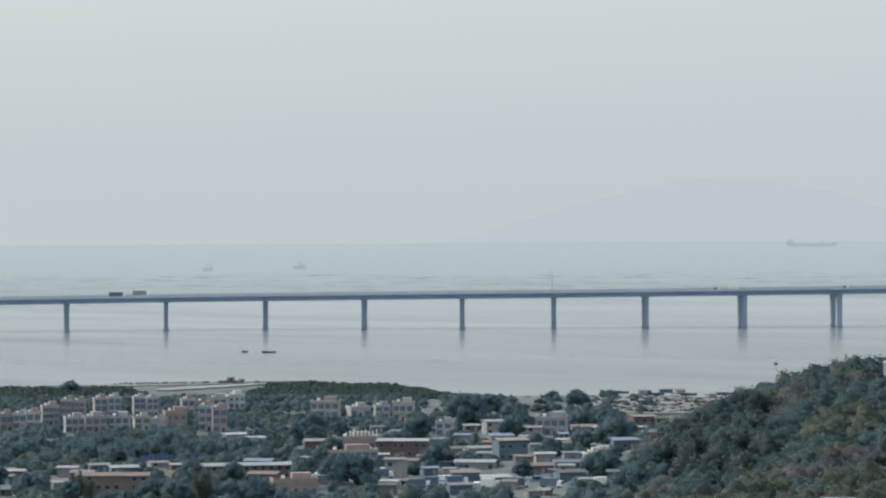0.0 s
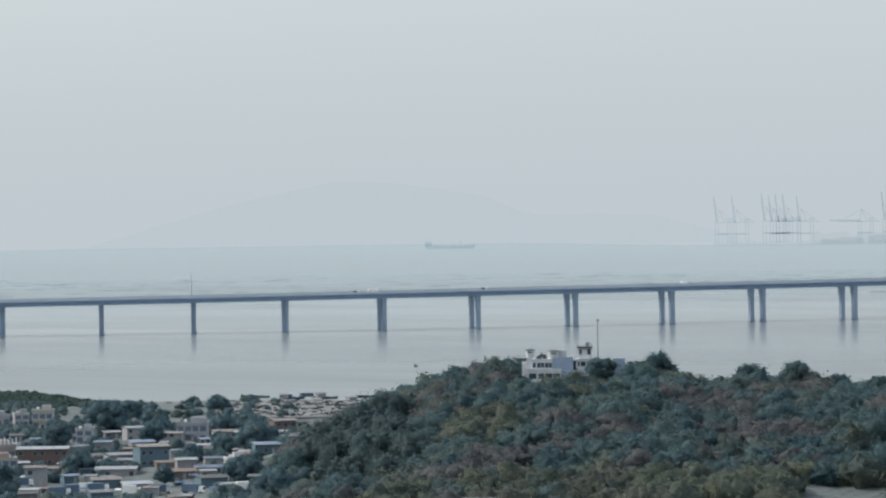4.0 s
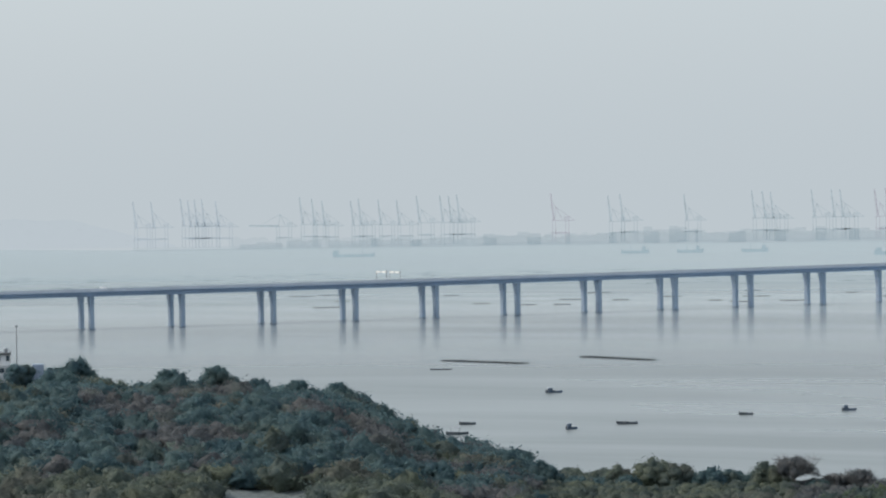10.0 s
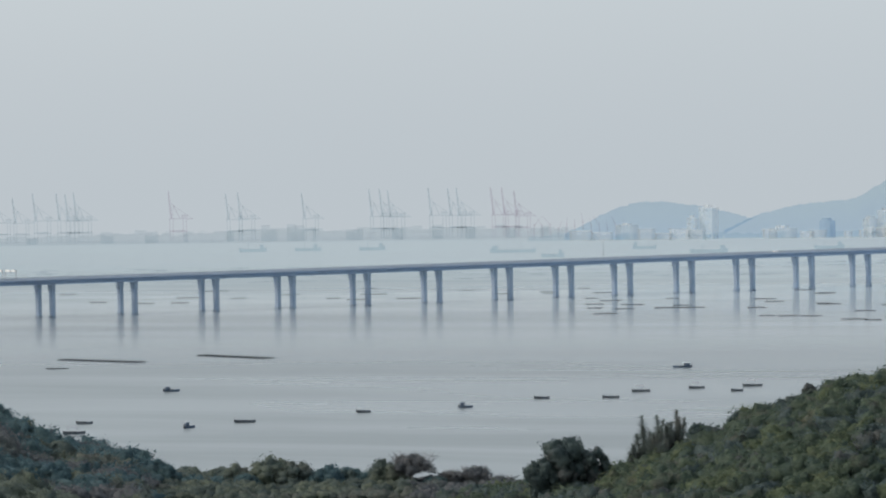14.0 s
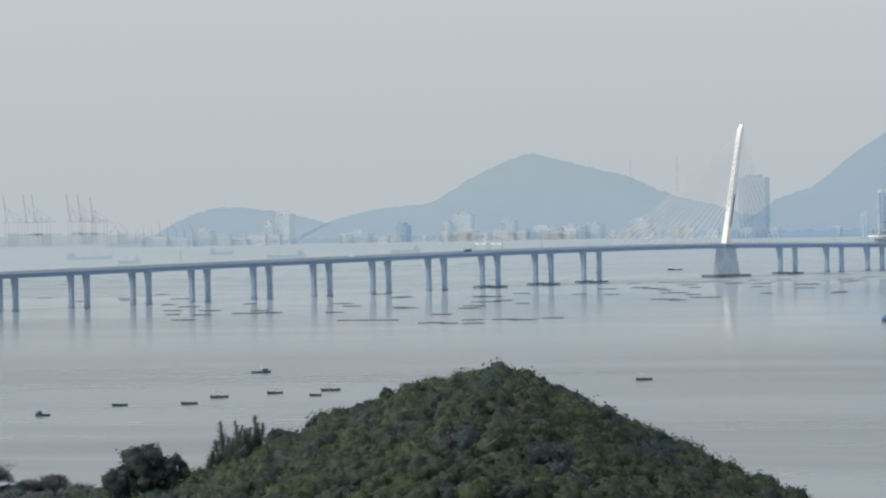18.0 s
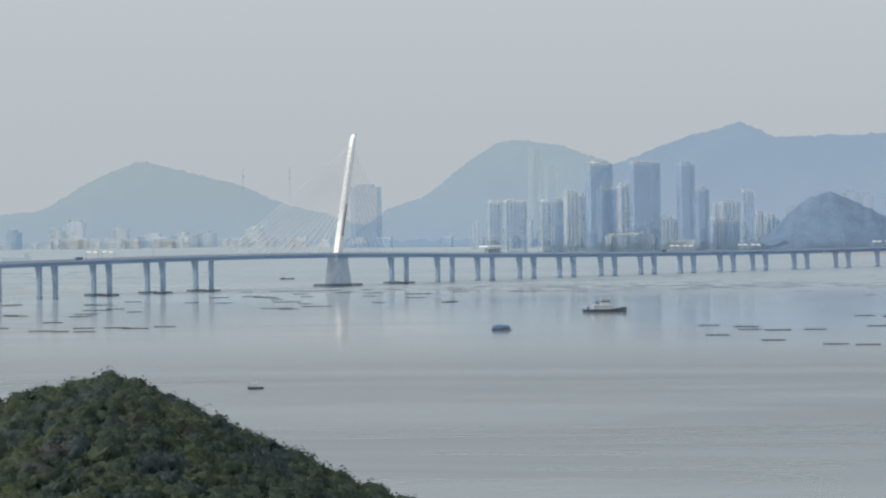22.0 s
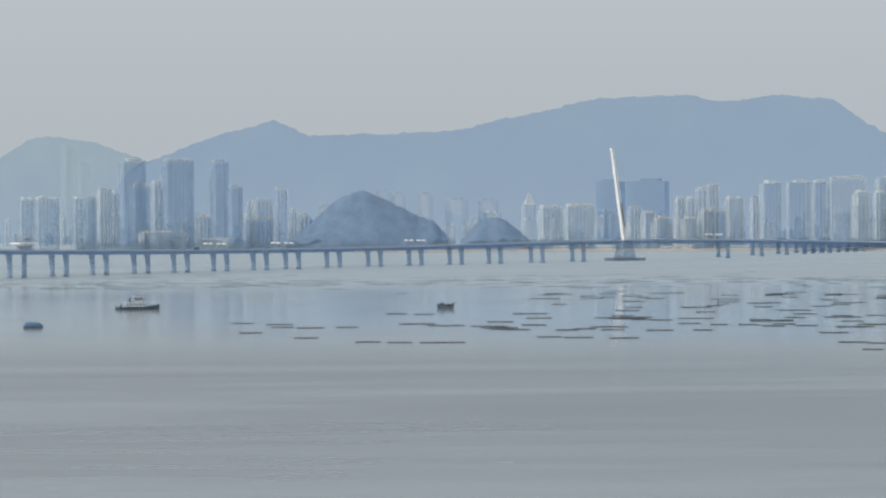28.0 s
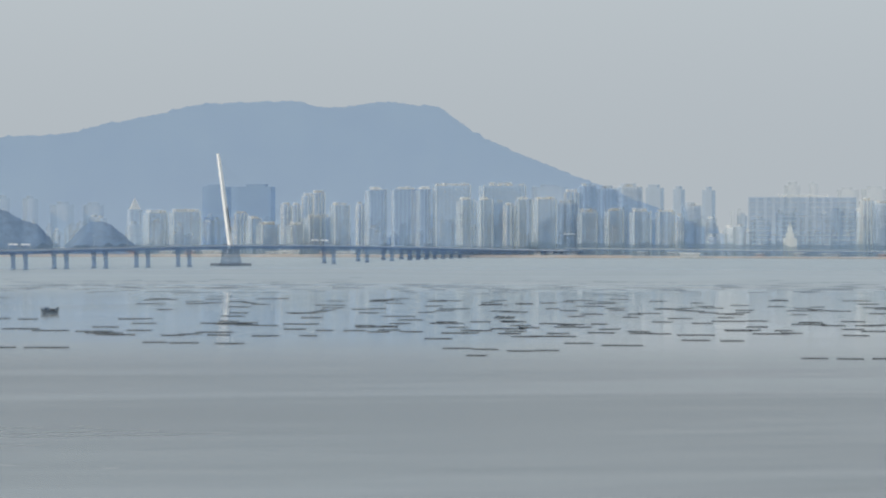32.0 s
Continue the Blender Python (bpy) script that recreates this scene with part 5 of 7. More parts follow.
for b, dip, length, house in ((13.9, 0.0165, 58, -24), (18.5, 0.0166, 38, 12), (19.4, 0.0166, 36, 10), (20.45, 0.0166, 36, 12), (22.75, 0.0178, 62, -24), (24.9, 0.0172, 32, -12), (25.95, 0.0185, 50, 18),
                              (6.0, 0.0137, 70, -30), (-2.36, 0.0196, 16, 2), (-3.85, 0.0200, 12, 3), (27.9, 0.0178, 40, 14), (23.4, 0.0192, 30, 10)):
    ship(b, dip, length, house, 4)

# ---- trees and woods ----
def crown_template(seed, leaves=250, leaf=0.1, core=0.86, lumps=0.5, n=13, m=8):
    """One crown of unit radius: a lumpy core of clumps under a loose shell of small leaf sprays. Returns points and triangles."""
    rg = np.random.RandomState(seed)
    off = Vector((seed * 7.3, seed * 3.1, 0))
    lump = lambda p: 1 + lumps * noise.noise(Vector(p) * 1.5 + off) + 0.34 * noise.noise(Vector(p) * 3.2 + off) + 0.08 * noise.noise(Vector(p) * 8 + off)
    v, f = [], []
    for i in range(m + 1):
        for j in range(n):
            th, ph = math.pi * (i / m) * 0.82, 2 * math.pi * (j + 0.5 * (i % 2)) / n
            p = (math.sin(th) * math.cos(ph), math.sin(th) * math.sin(ph), math.cos(th))
            v.append(np.array(p) * core * lump(p) * rg.uniform(0.94, 1.05))
    for i in range(m):
        for j in range(n):
            a, b = i * n + j, i * n + (j + 1) % n
            f += [(a, a + n, b), (b, a + n, b + n)]
    for k in range(leaves):
        z = 1 - 1.6 * (k + 0.5) / leaves
        ph = k * 2.39996 + rg.uniform(-0.4, 0.4)
        s = math.sqrt(max(0.0, 1 - z * z))
        p = np.array((s * math.cos(ph), s * math.sin(ph), z))
        c = p * lump(p) * (0.99 - 0.2 * rg.rand() ** 1.5)
        a, b = rg.normal(size=3), rg.normal(size=3)
        a -= p * np.dot(a, p) * 0.45
        b -= p * np.dot(b, p) * 0.45
        q = leaf * rg.uniform(0.55, 1.25)
        a, b = a * q / (np.linalg.norm(a) + 1e-9), b * q / (np.linalg.norm(b) + 1e-9)
        i = len(v)
        v += [c - a, c + b * 1.2, c + a]
        f += [(i, i + 1, i + 2)]
    return np.array(v, dtype=np.float32), np.array(f, dtype=np.int32)


CROWNS = [crown_template(k, leaves=150, leaf=0.15 + 0.016 * (k % 3), core=0.8, lumps=0.55, n=8, m=5) for k in range(8)]
BUSHES = [crown_template(40 + k, leaves=330, leaf=0.11, core=0.84, lumps=0.9, n=11, m=6) for k in range(10)]
SCRUB = [crown_template(60 + k, leaves=210, leaf=0.135, core=0.84, lumps=0.9, n=9, m=5) for k in range(10)]
TWIGGY = [crown_template(80 + k, leaves=340, leaf=0.085, core=0.74, lumps=0.8, n=11, m=6) for k in range(8)]
TUFTS = [crown_template(30 + k, leaves=46, leaf=0.2, n=7, m=4) for k in range(5)]
SHRUBS = [crown_template(20 + k, leaves=70, leaf=0.15, n=9, m=5) for k in range(5)]


def fast_mesh(name, verts, tris, material):
    me = bpy.data.meshes.new(name)
    me.vertices.add(len(verts))
    me.vertices.foreach_set("co", np.asarray(verts, dtype=np.float32).ravel())
    me.loops.add(len(tris) * 3)
    me.loops.foreach_set("vertex_index", np.asarray(tris, dtype=np.int32).ravel())
    me.polygons.add(len(tris))
    me.polygons.foreach_set("loop_start", np.arange(0, len(tris) * 3, 3, dtype=np.int32))
    me.materials.append(material)
    me.update(calc_edges=True)
    return me


def woods(name, places, material, label, crowns=CROWNS):
    """Many crowns in one mesh. places: x, y, z of the crown's middle, radius, height ratio."""
    vs, fs, k = [], [], 0
    rg = np.random.RandomState(len(places))
    for x, y, z, r, tall in places:
        v, f = crowns[rg.randint(len(crowns))]
        a = rg.uniform(0, 6.28)
        c, s = math.cos(a), math.sin(a)
        w = np.empty_like(v)
        w[:, 0], w[:, 1], w[:, 2] = x + r * (v[:, 0] * c - v[:, 1] * s), y + r * (v[:, 0] * s + v[:, 1] * c), z + r * tall * v[:, 2]
        vs.append(w)
        fs.append(f + k)
        k += len(v)
    ob = new(name, fast_mesh(name, np.concatenate(vs), np.concatenate(fs), material))
    return tagged(ob, label, "woodland", kind="stuff")


def scatter(b0, b1, r0, r1, step, size, keep, seed):
    rg, out = random.Random(seed), []
    r = r0
    while r < r1:
        db = math.degrees(step / r)
        b = b0 + rg.random() * db
        while b < b1:
            bb, rr = b + rg.uniform(-0.45, 0.45) * db, r + rg.uniform(-0.45, 0.45) * step
            z = ground_z(bb, rr)
            dip = (H - z - size[1]) / rr
            if keep(bb, rr, z) and dip < 0.091:
                rad = rg.uniform(*size) * (1 + 0.35 * noise.noise((bb * 2.5, rr / 25, 9)))
                p = at(bb, rr, z + rad * 0.45)
                out.append((p.x, p.y, p.z, rad, rg.uniform(0.62, 0.9)))
            b += db
        r += step
    return out


def skyline_dip(b, r):
    """The least dip of the bare ground on the way to a place."""
    return min((H - ground_z(b, q)) / q for q in range(900, int(r), 15)) if r > 915 else 1.0


HILL_CROWNS = scatter(3.4, 16.7, 930, 1215, 5.2, (2.6, 6.2), lambda b, r, z: z > 3.2 and not (3.5 < b < 5.5 and 1000 < r < 1118) and r < coast(b) - 6 and not (6.85 < b < 8.3 and 1094 < r < 1152) and not (8.2 < b < 8.95 and 1104 < r < 1152) and not (6.1 < b < 6.8 and r < 945) and not (11.5 < b < 13.3 and r < 962) and not (15.4 < b < 16.3 and r < 985), 1)
# evergreen crowns, bare winter crowns and olive ones grow in loose stands; crowns hidden from the camera get coarser
# forms
KINDS, rng = ([], [], [], []), random.Random(5)
for p in HILL_CROWNS:
    b, r = math.degrees(math.atan2(p[0], p[1])), math.hypot(p[0], p[1])
    stand = noise.noise((p[0] / 34, p[1] / 30, 2)) + rng.uniform(-0.16, 0.16) - (0.06 if r < 1080 else 0)
    low_edge = r < 972 and noise.noise((b * 1.6, 4, 1)) > -0.25
    if (H - p[2] - p[3] * 1.2) / r > skyline_dip(b, r - 12):
        KINDS[3].append(p)
    else:
        KINDS[2 if low_edge else 1 if stand < -0.17 else 2 if stand > 0.28 else 0].append(p)
woods("hill_woodland", KINDS[0], LEAF, "dense blue-green evergreen woodland over the hill", BUSHES)
woods("winter_woodland", KINDS[1], LEAF_DRY, "brown-grey leafless crowns between the hill's evergreens", TWIGGY)
woods("olive_woodland", KINDS[2], LEAF_OLIVE, "yellow-green crowns between the hill's evergreens", BUSHES)
woods("rear_woodland", KINDS[3], LEAF, "evergreen woodland on the hill's seaward slope", TUFTS)
ROUND = scatter(21.6, 35.6, 800, 1000, 3.9, (1.7, 3.9), lambda b, r, z: z > 2.6 and r < coast(b) - 4, 2) + scatter(22.6, 34.6, 800, 965, 11, (3.0, 4.6), lambda b, r, z: z > 3.5, 12)
KINDS = ([], [], [], [])
for p in ROUND:
    b, r = math.degrees(math.atan2(p[0], p[1])), math.hypot(p[0], p[1])
    stand = noise.noise((p[0] / 16, p[1] / 14, 8)) + rng.uniform(-0.2, 0.2)
    if (H - p[2] - p[3] * 1.2) / r > skyline_dip(b, r - 10):
        KINDS[3].append(p)
    else:
        KINDS[1 if stand < -0.2 else 2 if stand > 0.24 else 0].append(p)
woods("hill_scrub", KINDS[0], LEAF_HILL, "dense low green scrub and trees over the round hill", SCRUB)
woods("dark_scrub", KINDS[1], LEAF_SHADE, "dark blue-green trees scattered through the round hill's scrub", SCRUB)
woods("bright_scrub", KINDS[2], LEAF_BRIGHT, "yellow-green bushes scattered over the round hill", SCRUB)
woods("rear_scrub", KINDS[3], LEAF_HILL, "green scrub on the round hill's seaward slope", TUFTS)
woods("shore_thicket", scatter(16.4, 21.0, 1030, 1140, 3.6, (1.2, 2.6), lambda b, r, z: r < coast(b) - 8, 3), LEAF_OLIVE, "yellow-green thicket along the shore between the hills", SHRUBS)
woods("winter_thicket", scatter(21.0, 24.0, 1030, 1130, 3.6, (1.1, 2.3), lambda b, r, z: r < coast(b) - 8, 4), LEAF_DRY, "grey leafless thicket along the shore", SHRUBS)


def tree(b, r, height, radius, kind, label, group, seed):
    """A tapered trunk with forked limbs under a crown of leaf clumps."""
    rg = random.Random(seed)
    t = thing("tree", Matrix.Translation(at(b, r, ground_z(b, r) - 0.3)) @ pose(0, 0, 0, 0, 0, rg.uniform(0, 360)), label, "tree", group)
    limbs = Form().rod((0, 0, 0), (0.1, 0, height * 0.55), height * 0.035, height * 0.02)
    if kind == "spire":
        limbs = Form().rod((0, 0, 0), (0.1, 0, height * 0.8), height * 0.014, 0.05)
    for k in range({"bare": 16, "spire": 0}.get(kind, 6)):
        a = 2 * math.pi * k / (6 if kind != "bare" else 16) + rg.uniform(-0.3, 0.3)
        out = radius * rg.uniform(0.4, 0.8)
        tip = (math.cos(a) * out, math.sin(a) * out, height * (rg.uniform(0.5, 0.78) if kind != "bare" else rg.uniform(0.6, 0.9)))
        limbs.rod((0.05, 0, height * rg.uniform(0.25, 0.5)), tip, height * 0.014, height * 0.005, n=5)
        if kind == "bare":
            for j in range(16):
                q = (tip[0] + rg.uniform(-1, 1) * radius * 0.4, tip[1] + rg.uniform(-1, 1) * radius * 0.4, tip[2] + rg.uniform(-0.05, 0.22) * height)
                limbs.rod(tip if j % 2 else tuple(c * 0.7 for c in tip[:2]) + (tip[2] * 0.8,), q, 0.08, 0.03, n=3)
    part("trunk", limbs, BARK if kind != "bare" else PALE_BARK, t)
    vs, fs, k = [], [], 0
    if kind in ("round", "olive", "ridge", "dark", "old"):
        blobs = [(0, 0, height * 0.42, radius * 0.72, min(1.3, 0.42 * height / radius))]
        for j in range(13):
            up = 1 - 1.05 * (j + 0.5) / 13
            a, out = j * 2.4 + rg.uniform(-0.4, 0.4), radius * math.sqrt(1 - up * up) * rg.uniform(0.55, 0.78)
            blobs.append((math.cos(a) * out, math.sin(a) * out, height - radius * 0.36 - min(radius, height * 0.55) * (1 - up) * rg.uniform(0.75, 1.0), radius * rg.uniform(0.27, 0.44), rg.uniform(0.75, 1.0)))
    elif kind == "spire":
        blobs = []
        # feathery sprays that leave the stems upwards
        pts, tri = [], []
        for stem in range(6):
            sx, sy, top = radius * rg.uniform(-1.3, 1.3), radius * rg.uniform(-0.8, 0.8), height * (1.0 if stem == 0 else rg.uniform(0.6, 0.95))
            for j in range(300):
                u = rg.random() ** 0.8
                z = top * (0.12 + 0.86 * u)
                a, out = rg.uniform(0, 6.28), (radius * 0.95 * (1.02 - u) ** 0.7 + 0.5) * rg.uniform(0.5, 1.2)
                root = (sx * (0.4 + 0.6 * u), sy * (0.4 + 0.6 * u), z)
                tip = (root[0] + math.cos(a) * out, root[1] + math.sin(a) * out, z + out * rg.uniform(0.05, 0.75) + 0.3)
                i = len(pts)
                pts += [(root[0] - 0.13 * math.sin(a), root[1] + 0.13 * math.cos(a), z), (root[0] + 0.13 * math.sin(a), root[1] - 0.13 * math.cos(a), z + 0.15), tip]
                tri.append((i, i + 1, i + 2))
        vs.append(np.array(pts, dtype=np.float32))
        fs.append(np.array(tri, dtype=np.int32))
    else:
        # a fine dome of bare twigs
        blobs, pts, tri = [], [], []
        for j in range(4600):
            a, s = rg.uniform(0, 6.28), rg.random() ** 0.5
            up = rg.uniform(0.1, 1) * math.sqrt(1 - s * s * 0.92)
            root = Vector((math.cos(a) * s * radius, math.sin(a) * s * radius, height * (0.36 + 0.6 * up) * (1 + 0.12 * math.sin(3 * a + seed))))
            tip = root + Vector((math.cos(a) * s + rg.uniform(-0.6, 0.6), math.sin(a) * s + rg.uniform(-0.6, 0.6), rg.uniform(0.1, 1.1))) * 0.75
            i = len(pts)
            pts += [tuple(root + Vector((0.075, 0, 0))), tuple(root - Vector((0.075, 0, 0.05))), tuple(tip)]
            tri.append((i, i + 1, i + 2))
        vs.append(np.array(pts, dtype=np.float32))
        fs.append(np.array(tri, dtype=np.int32))
        for j in range(10):
            up = 1 - 1.0 * (j + 0.5) / 10
            a, out = j * 2.4 + rg.uniform(-0.4, 0.4), radius * math.sqrt(1 - up * up) * rg.uniform(0.5, 0.75)
            blobs.append((math.cos(a) * out, math.sin(a) * out, height * 0.86 - height * 0.42 * (1 - up), radius * rg.uniform(0.24, 0.36), 0.8))
        k = len(pts)
    for x, y, z, q, tall in blobs:
        v, f = (TWIGGY if kind == "bare" else CROWNS)[rg.randrange(8)]
        vs.append(v * np.array((q, q, q * tall), dtype=np.float32) + np.array((x, y, z), dtype=np.float32))
        fs.append(f + k)
        k += len(v)
    part("crown", fast_mesh("crown", np.concatenate(vs), np.concatenate(fs), {"round": LEAF_TREE, "old": LEAF_OLD, "dark": LEAF_SHADE, "olive": LEAF_OLIVE, "ridge": LEAF, "spire": LEAF_CONIFER, "bare": LEAF_DRY}[kind]), None, t)


PALE_BARK = mat("pale_bark", (0.19, 0.19, 0.19), 0.9, size=0.6)
LEAF_CONIFER = leaf_mat("feathery_needles", (0.15, 0.18, 0.17), (0.19, 0.22, 0.2), (0.18, 0.19, 0.17), patch=6, dry_share=0.1)
LEAF_MANGROVE = leaf_mat("mangrove_leaves", (0.078, 0.125, 0.117), (0.091, 0.143, 0.124), (0.099, 0.140, 0.117), patch=40, dry_share=0.1)
# ridge trees of the wooded hill: bearing, distance, height, crown radius
for k, (b, r, h, q) in enumerate(((5.6, 1135, 8, 4.2), (6.1, 1140, 9, 4.4), (6.45, 1138, 8, 3.6), (8.52, 1128, 9.5, 3.0), (9.35, 1132, 12.5, 5.0), (9.65, 1125, 8, 4.0), (10.85, 1128, 11.5, 4.6), (11.62, 1125, 12.5, 4.0),
                                  (11.85, 1130, 10, 3.2), (12.3, 1125, 9.5, 4.0), (12.95, 1122, 10, 3.8), (13.6, 1120, 11, 3.6), (13.95, 1118, 9, 3.8), (14.3, 1115, 8.5, 3.4), (14.75, 1112, 8, 3.6), (15.35, 1110, 8, 3.4),
                                  (16.9, 1105, 8.5, 3.2))):
    tree(b, r, h * 1.0, q * 1.45, "ridge", "round dark green tree on the wooded hill", "trees on the ridge", 100 + k)
# the old trees at the hill's western foot
for k, (b, r, h, q) in enumerate(((4.5, 1105, 13, 8.0), (4.0, 1120, 11, 6.5), (5.0, 1115, 12, 6.5), (4.3, 1062, 12, 7.5), (4.85, 1048, 11, 7.5), (3.85, 1085, 10, 6.0), (5.35, 1035, 9.5, 6.5), (4.55, 1030, 9, 6.0), (4.1, 1045, 8, 6.0), (5.1, 1070, 10, 6.5), (4.7, 1080, 12, 7.0), (5.0, 1012, 8, 6.0), (4.3, 1012, 7, 5.5), (5.45, 1005, 7, 5.0))):
    tree(b, r, h * 1.05, q * 1.3, "old", "large dark green tree at the hill's foot", "trees at the hill's foot", 150 + k)
# trees on the round hill
for k, (b, r, h, q) in enumerate(((23.55, 930, 17.8, 8.4), (23.15, 926, 14, 5.2), (24.05, 928, 12.5, 4.6), (25.75, 935, 7.5, 3.0), (26.4, 932, 7, 3.0), (27.55, 930, 6.5, 2.4), (29.3, 930, 4.8, 3.8), (30.05, 930, 6, 2.8), (31.15, 932, 6.5, 2.4), (32.0, 930, 6, 2.6), (30.5, 931, 5.5, 2.4))):
    tree(b, r, h, q, "dark", "dark green tree on the round hill", "trees on the round hill", 200 + k)
for k, (b, r, h, q) in enumerate(((24.93, 940, 15.5, 3.6), (25.2, 945, 13.5, 3.0), (25.38, 942, 14.0, 2.6), (24.75, 938, 10, 3.2), (25.07, 936, 10.5, 3.4))):
    tree(b, r, h, q, "spire", "feathery upright conifer on the hill's shoulder", "conifers by the round hill", 300 + k)
# the row of trees at the shore
for k, (b, r, h, q, kind) in enumerate(((18.8, 1095, 12.0, 6.6, "olive"), (19.15, 1092, 10.5, 5.0, "olive"), (18.35, 1090, 6.5, 3.4, "ridge"), (19.2, 1092, 6.5, 3.0, "ridge"), (19.65, 1090, 9.0, 4.8, "ridge"), (20.1, 1092, 4.5, 2.6, "ridge"), (20.62, 1090, 10.8, 5.4, "olive"), (21.05, 1088, 11.0, 7.6, "bare"),
                                        (22.1, 1085, 8.0, 5.2, "bare"), (22.5, 1083, 7.6, 5.0, "bare"), (22.85, 1082, 7.0, 4.6, "bare"), (21.7, 1084, 6.4, 4.4, "bare"), (21.75, 1080, 4.2, 2.6, "ridge"), (17.05, 1098, 8.5, 3.2, "ridge"), (17.9, 1095, 5.5, 3.4, "ridge"), (17.45, 1096, 5.5, 3.6, "ridge"), (18.2, 1097, 8.5, 4.2, "olive"), (19.0, 1094, 7.4, 4.4, "olive"), (20.0, 1093, 8.4, 4.4, "ridge"), (20.3, 1092, 7.0, 4.4, "ridge"), (21.45, 1082, 5.2, 3.8, "ridge"))):
    tree(b, r, h - 1.6 if kind != "bare" else h - 0.8, q * 1.4 if kind != "bare" else q, kind, {"round": "broad green tree by the shore", "olive": "broad yellow-green tree by the shore", "ridge": "broad blue-green tree by the shore", "bare": "half-bare grey-twigged tree by the shore"}[kind], "trees along the shore", 400 + k)
# village trees
VILLAGE_TREES = ((-2.14, 1295, 9.4, 4.6), (0.40, 1353, 13.1, 6.5), (0.75, 1441, 8.8, 4.2), (2.18, 1490, 7.7, 4.3), (2.80, 1230, 11.9, 6.4), (1.09, 1283, 9.7, 4.1), (-4.49, 1243, 8.0, 6.0), (-1.73, 1089, 9.7, 6.3),
                 (-0.11, 1165, 8.3, 4.9), (-3.12, 1031, 7.5, 5.0), (-1.22, 1027, 5.3, 2.7), (2.57, 1107, 8.9, 5.4), (3.08, 1044, 8.4, 5.7), (-0.43, 1262, 11.2, 4.5), (-3.30, 1199, 4.8, 4.6), (-6.09, 1670, 5.7, 3.8),
                 (-4.95, 1204, 7.8, 5.8), (-5.59, 1230, 7.1, 6.1), (-6.69, 1251, 5.0, 4.8))
for k, (b, r, h, q) in enumerate(VILLAGE_TREES):
    tree(b, r, h * 1.12, q * 1.35, "round", "large dark green broadleaf tree between village houses", "trees in the village", 500 + k)
for k, (b, r, h, q) in enumerate(((-5.87, 1037, 9.7, 3.3), (-4.82, 1034, 7.8, 4.6), (-3.95, 1032, 10.0, 4.0), (-4.4, 1030, 7.6, 4.6), (-3.5, 1030, 7.4, 4.4), (-3.1, 1028, 6.2, 4.0), (-5.2, 1026, 5.5, 3.6), (-6.1, 1030, 7.4, 3.4), (-2.7, 1026, 5.0, 3.2))):
    tree(b, r, h, q, "spire" if k in (0, 2) else "round", "dark tree in front of the village", "trees in front of the village", 600 + k)

# ---- the village ----
TERRACES = (
    (-5.60, 1441, 5.3, 7.9, "v"), (-5.38, 1440, 5.3, 7.9, "v"), (-4.97, 1446, 4.9, 7.4, "v"), (-4.76, 1445, 5.1, 7.4, "v"), (-6.16, 1425, 4.8, 8.2, "k"),
    (-5.96, 1424, 4.8, 7.6, "k"), (-6.02, 1345, 7.2, 5.6, "v"), (-5.68, 1344, 8.5, 5.6, "k"), (-5.32, 1349, 8.0, 5.4, "v"), (-7.13, 1370, 4.9, 6.1, "k"),
    (-6.92, 1369, 5.1, 5.7, "v"), (-6.69, 1368, 5.7, 6.1, "c"), (-6.41, 1391, 6.7, 7.4, "k"), (-4.93, 1357, 6.1, 4.8, "c"), (-4.68, 1356, 5.5, 4.1, "v"),
    (-4.38, 1362, 8.3, 6.6, "o"), (-4.18, 1466, 5.4, 5.7, "c"), (-3.98, 1465, 4.5, 4.7, "k"), (-3.72, 1480, 8.1, 5.2, "v"), (-3.90, 1341, 5.2, 9.3, "v"),
    (-3.67, 1337, 5.4, 9.0, "k"), (-3.39, 1487, 7.0, 5.3, "w"), (-6.43, 1267, 6.1, 3.1, "s"), (-7.43, 1361, 8.3, 5.9, "v"))
MIDDLE_LANE = (
    (-1.96, 1414, 11.4, 6.4, "c"), (-1.37, 1434, 8.3, 3.7, "v"), (-0.68, 1396, 8.1, 7.2, "c"), (-1.01, 1419, 5.9, 4.6, "v"), (-0.47, 1316, 6.8, 2.8, "s"),
    (-0.69, 1212, 17.4, 5.9, "r"), (-1.44, 1238, 14.0, 4.2, "k"), (-1.54, 1165, 18.4, 5.3, "c"), (-0.81, 1114, 6.5, 6.1, "s"), (-2.43, 1069, 13.6, 4.1, "o"),
    (-3.40, 1274, 7.4, 3.7, "s"), (-3.08, 1267, 6.7, 3.3, "s"), (-3.30, 1123, 31.5, 4.7, "l"), (-5.43, 1048, 21.5, 7.4, "t"), (-4.65, 1175, 6.1, 1.9, "s"),
    (-2.33, 1307, 5.9, 3.4, "s"))
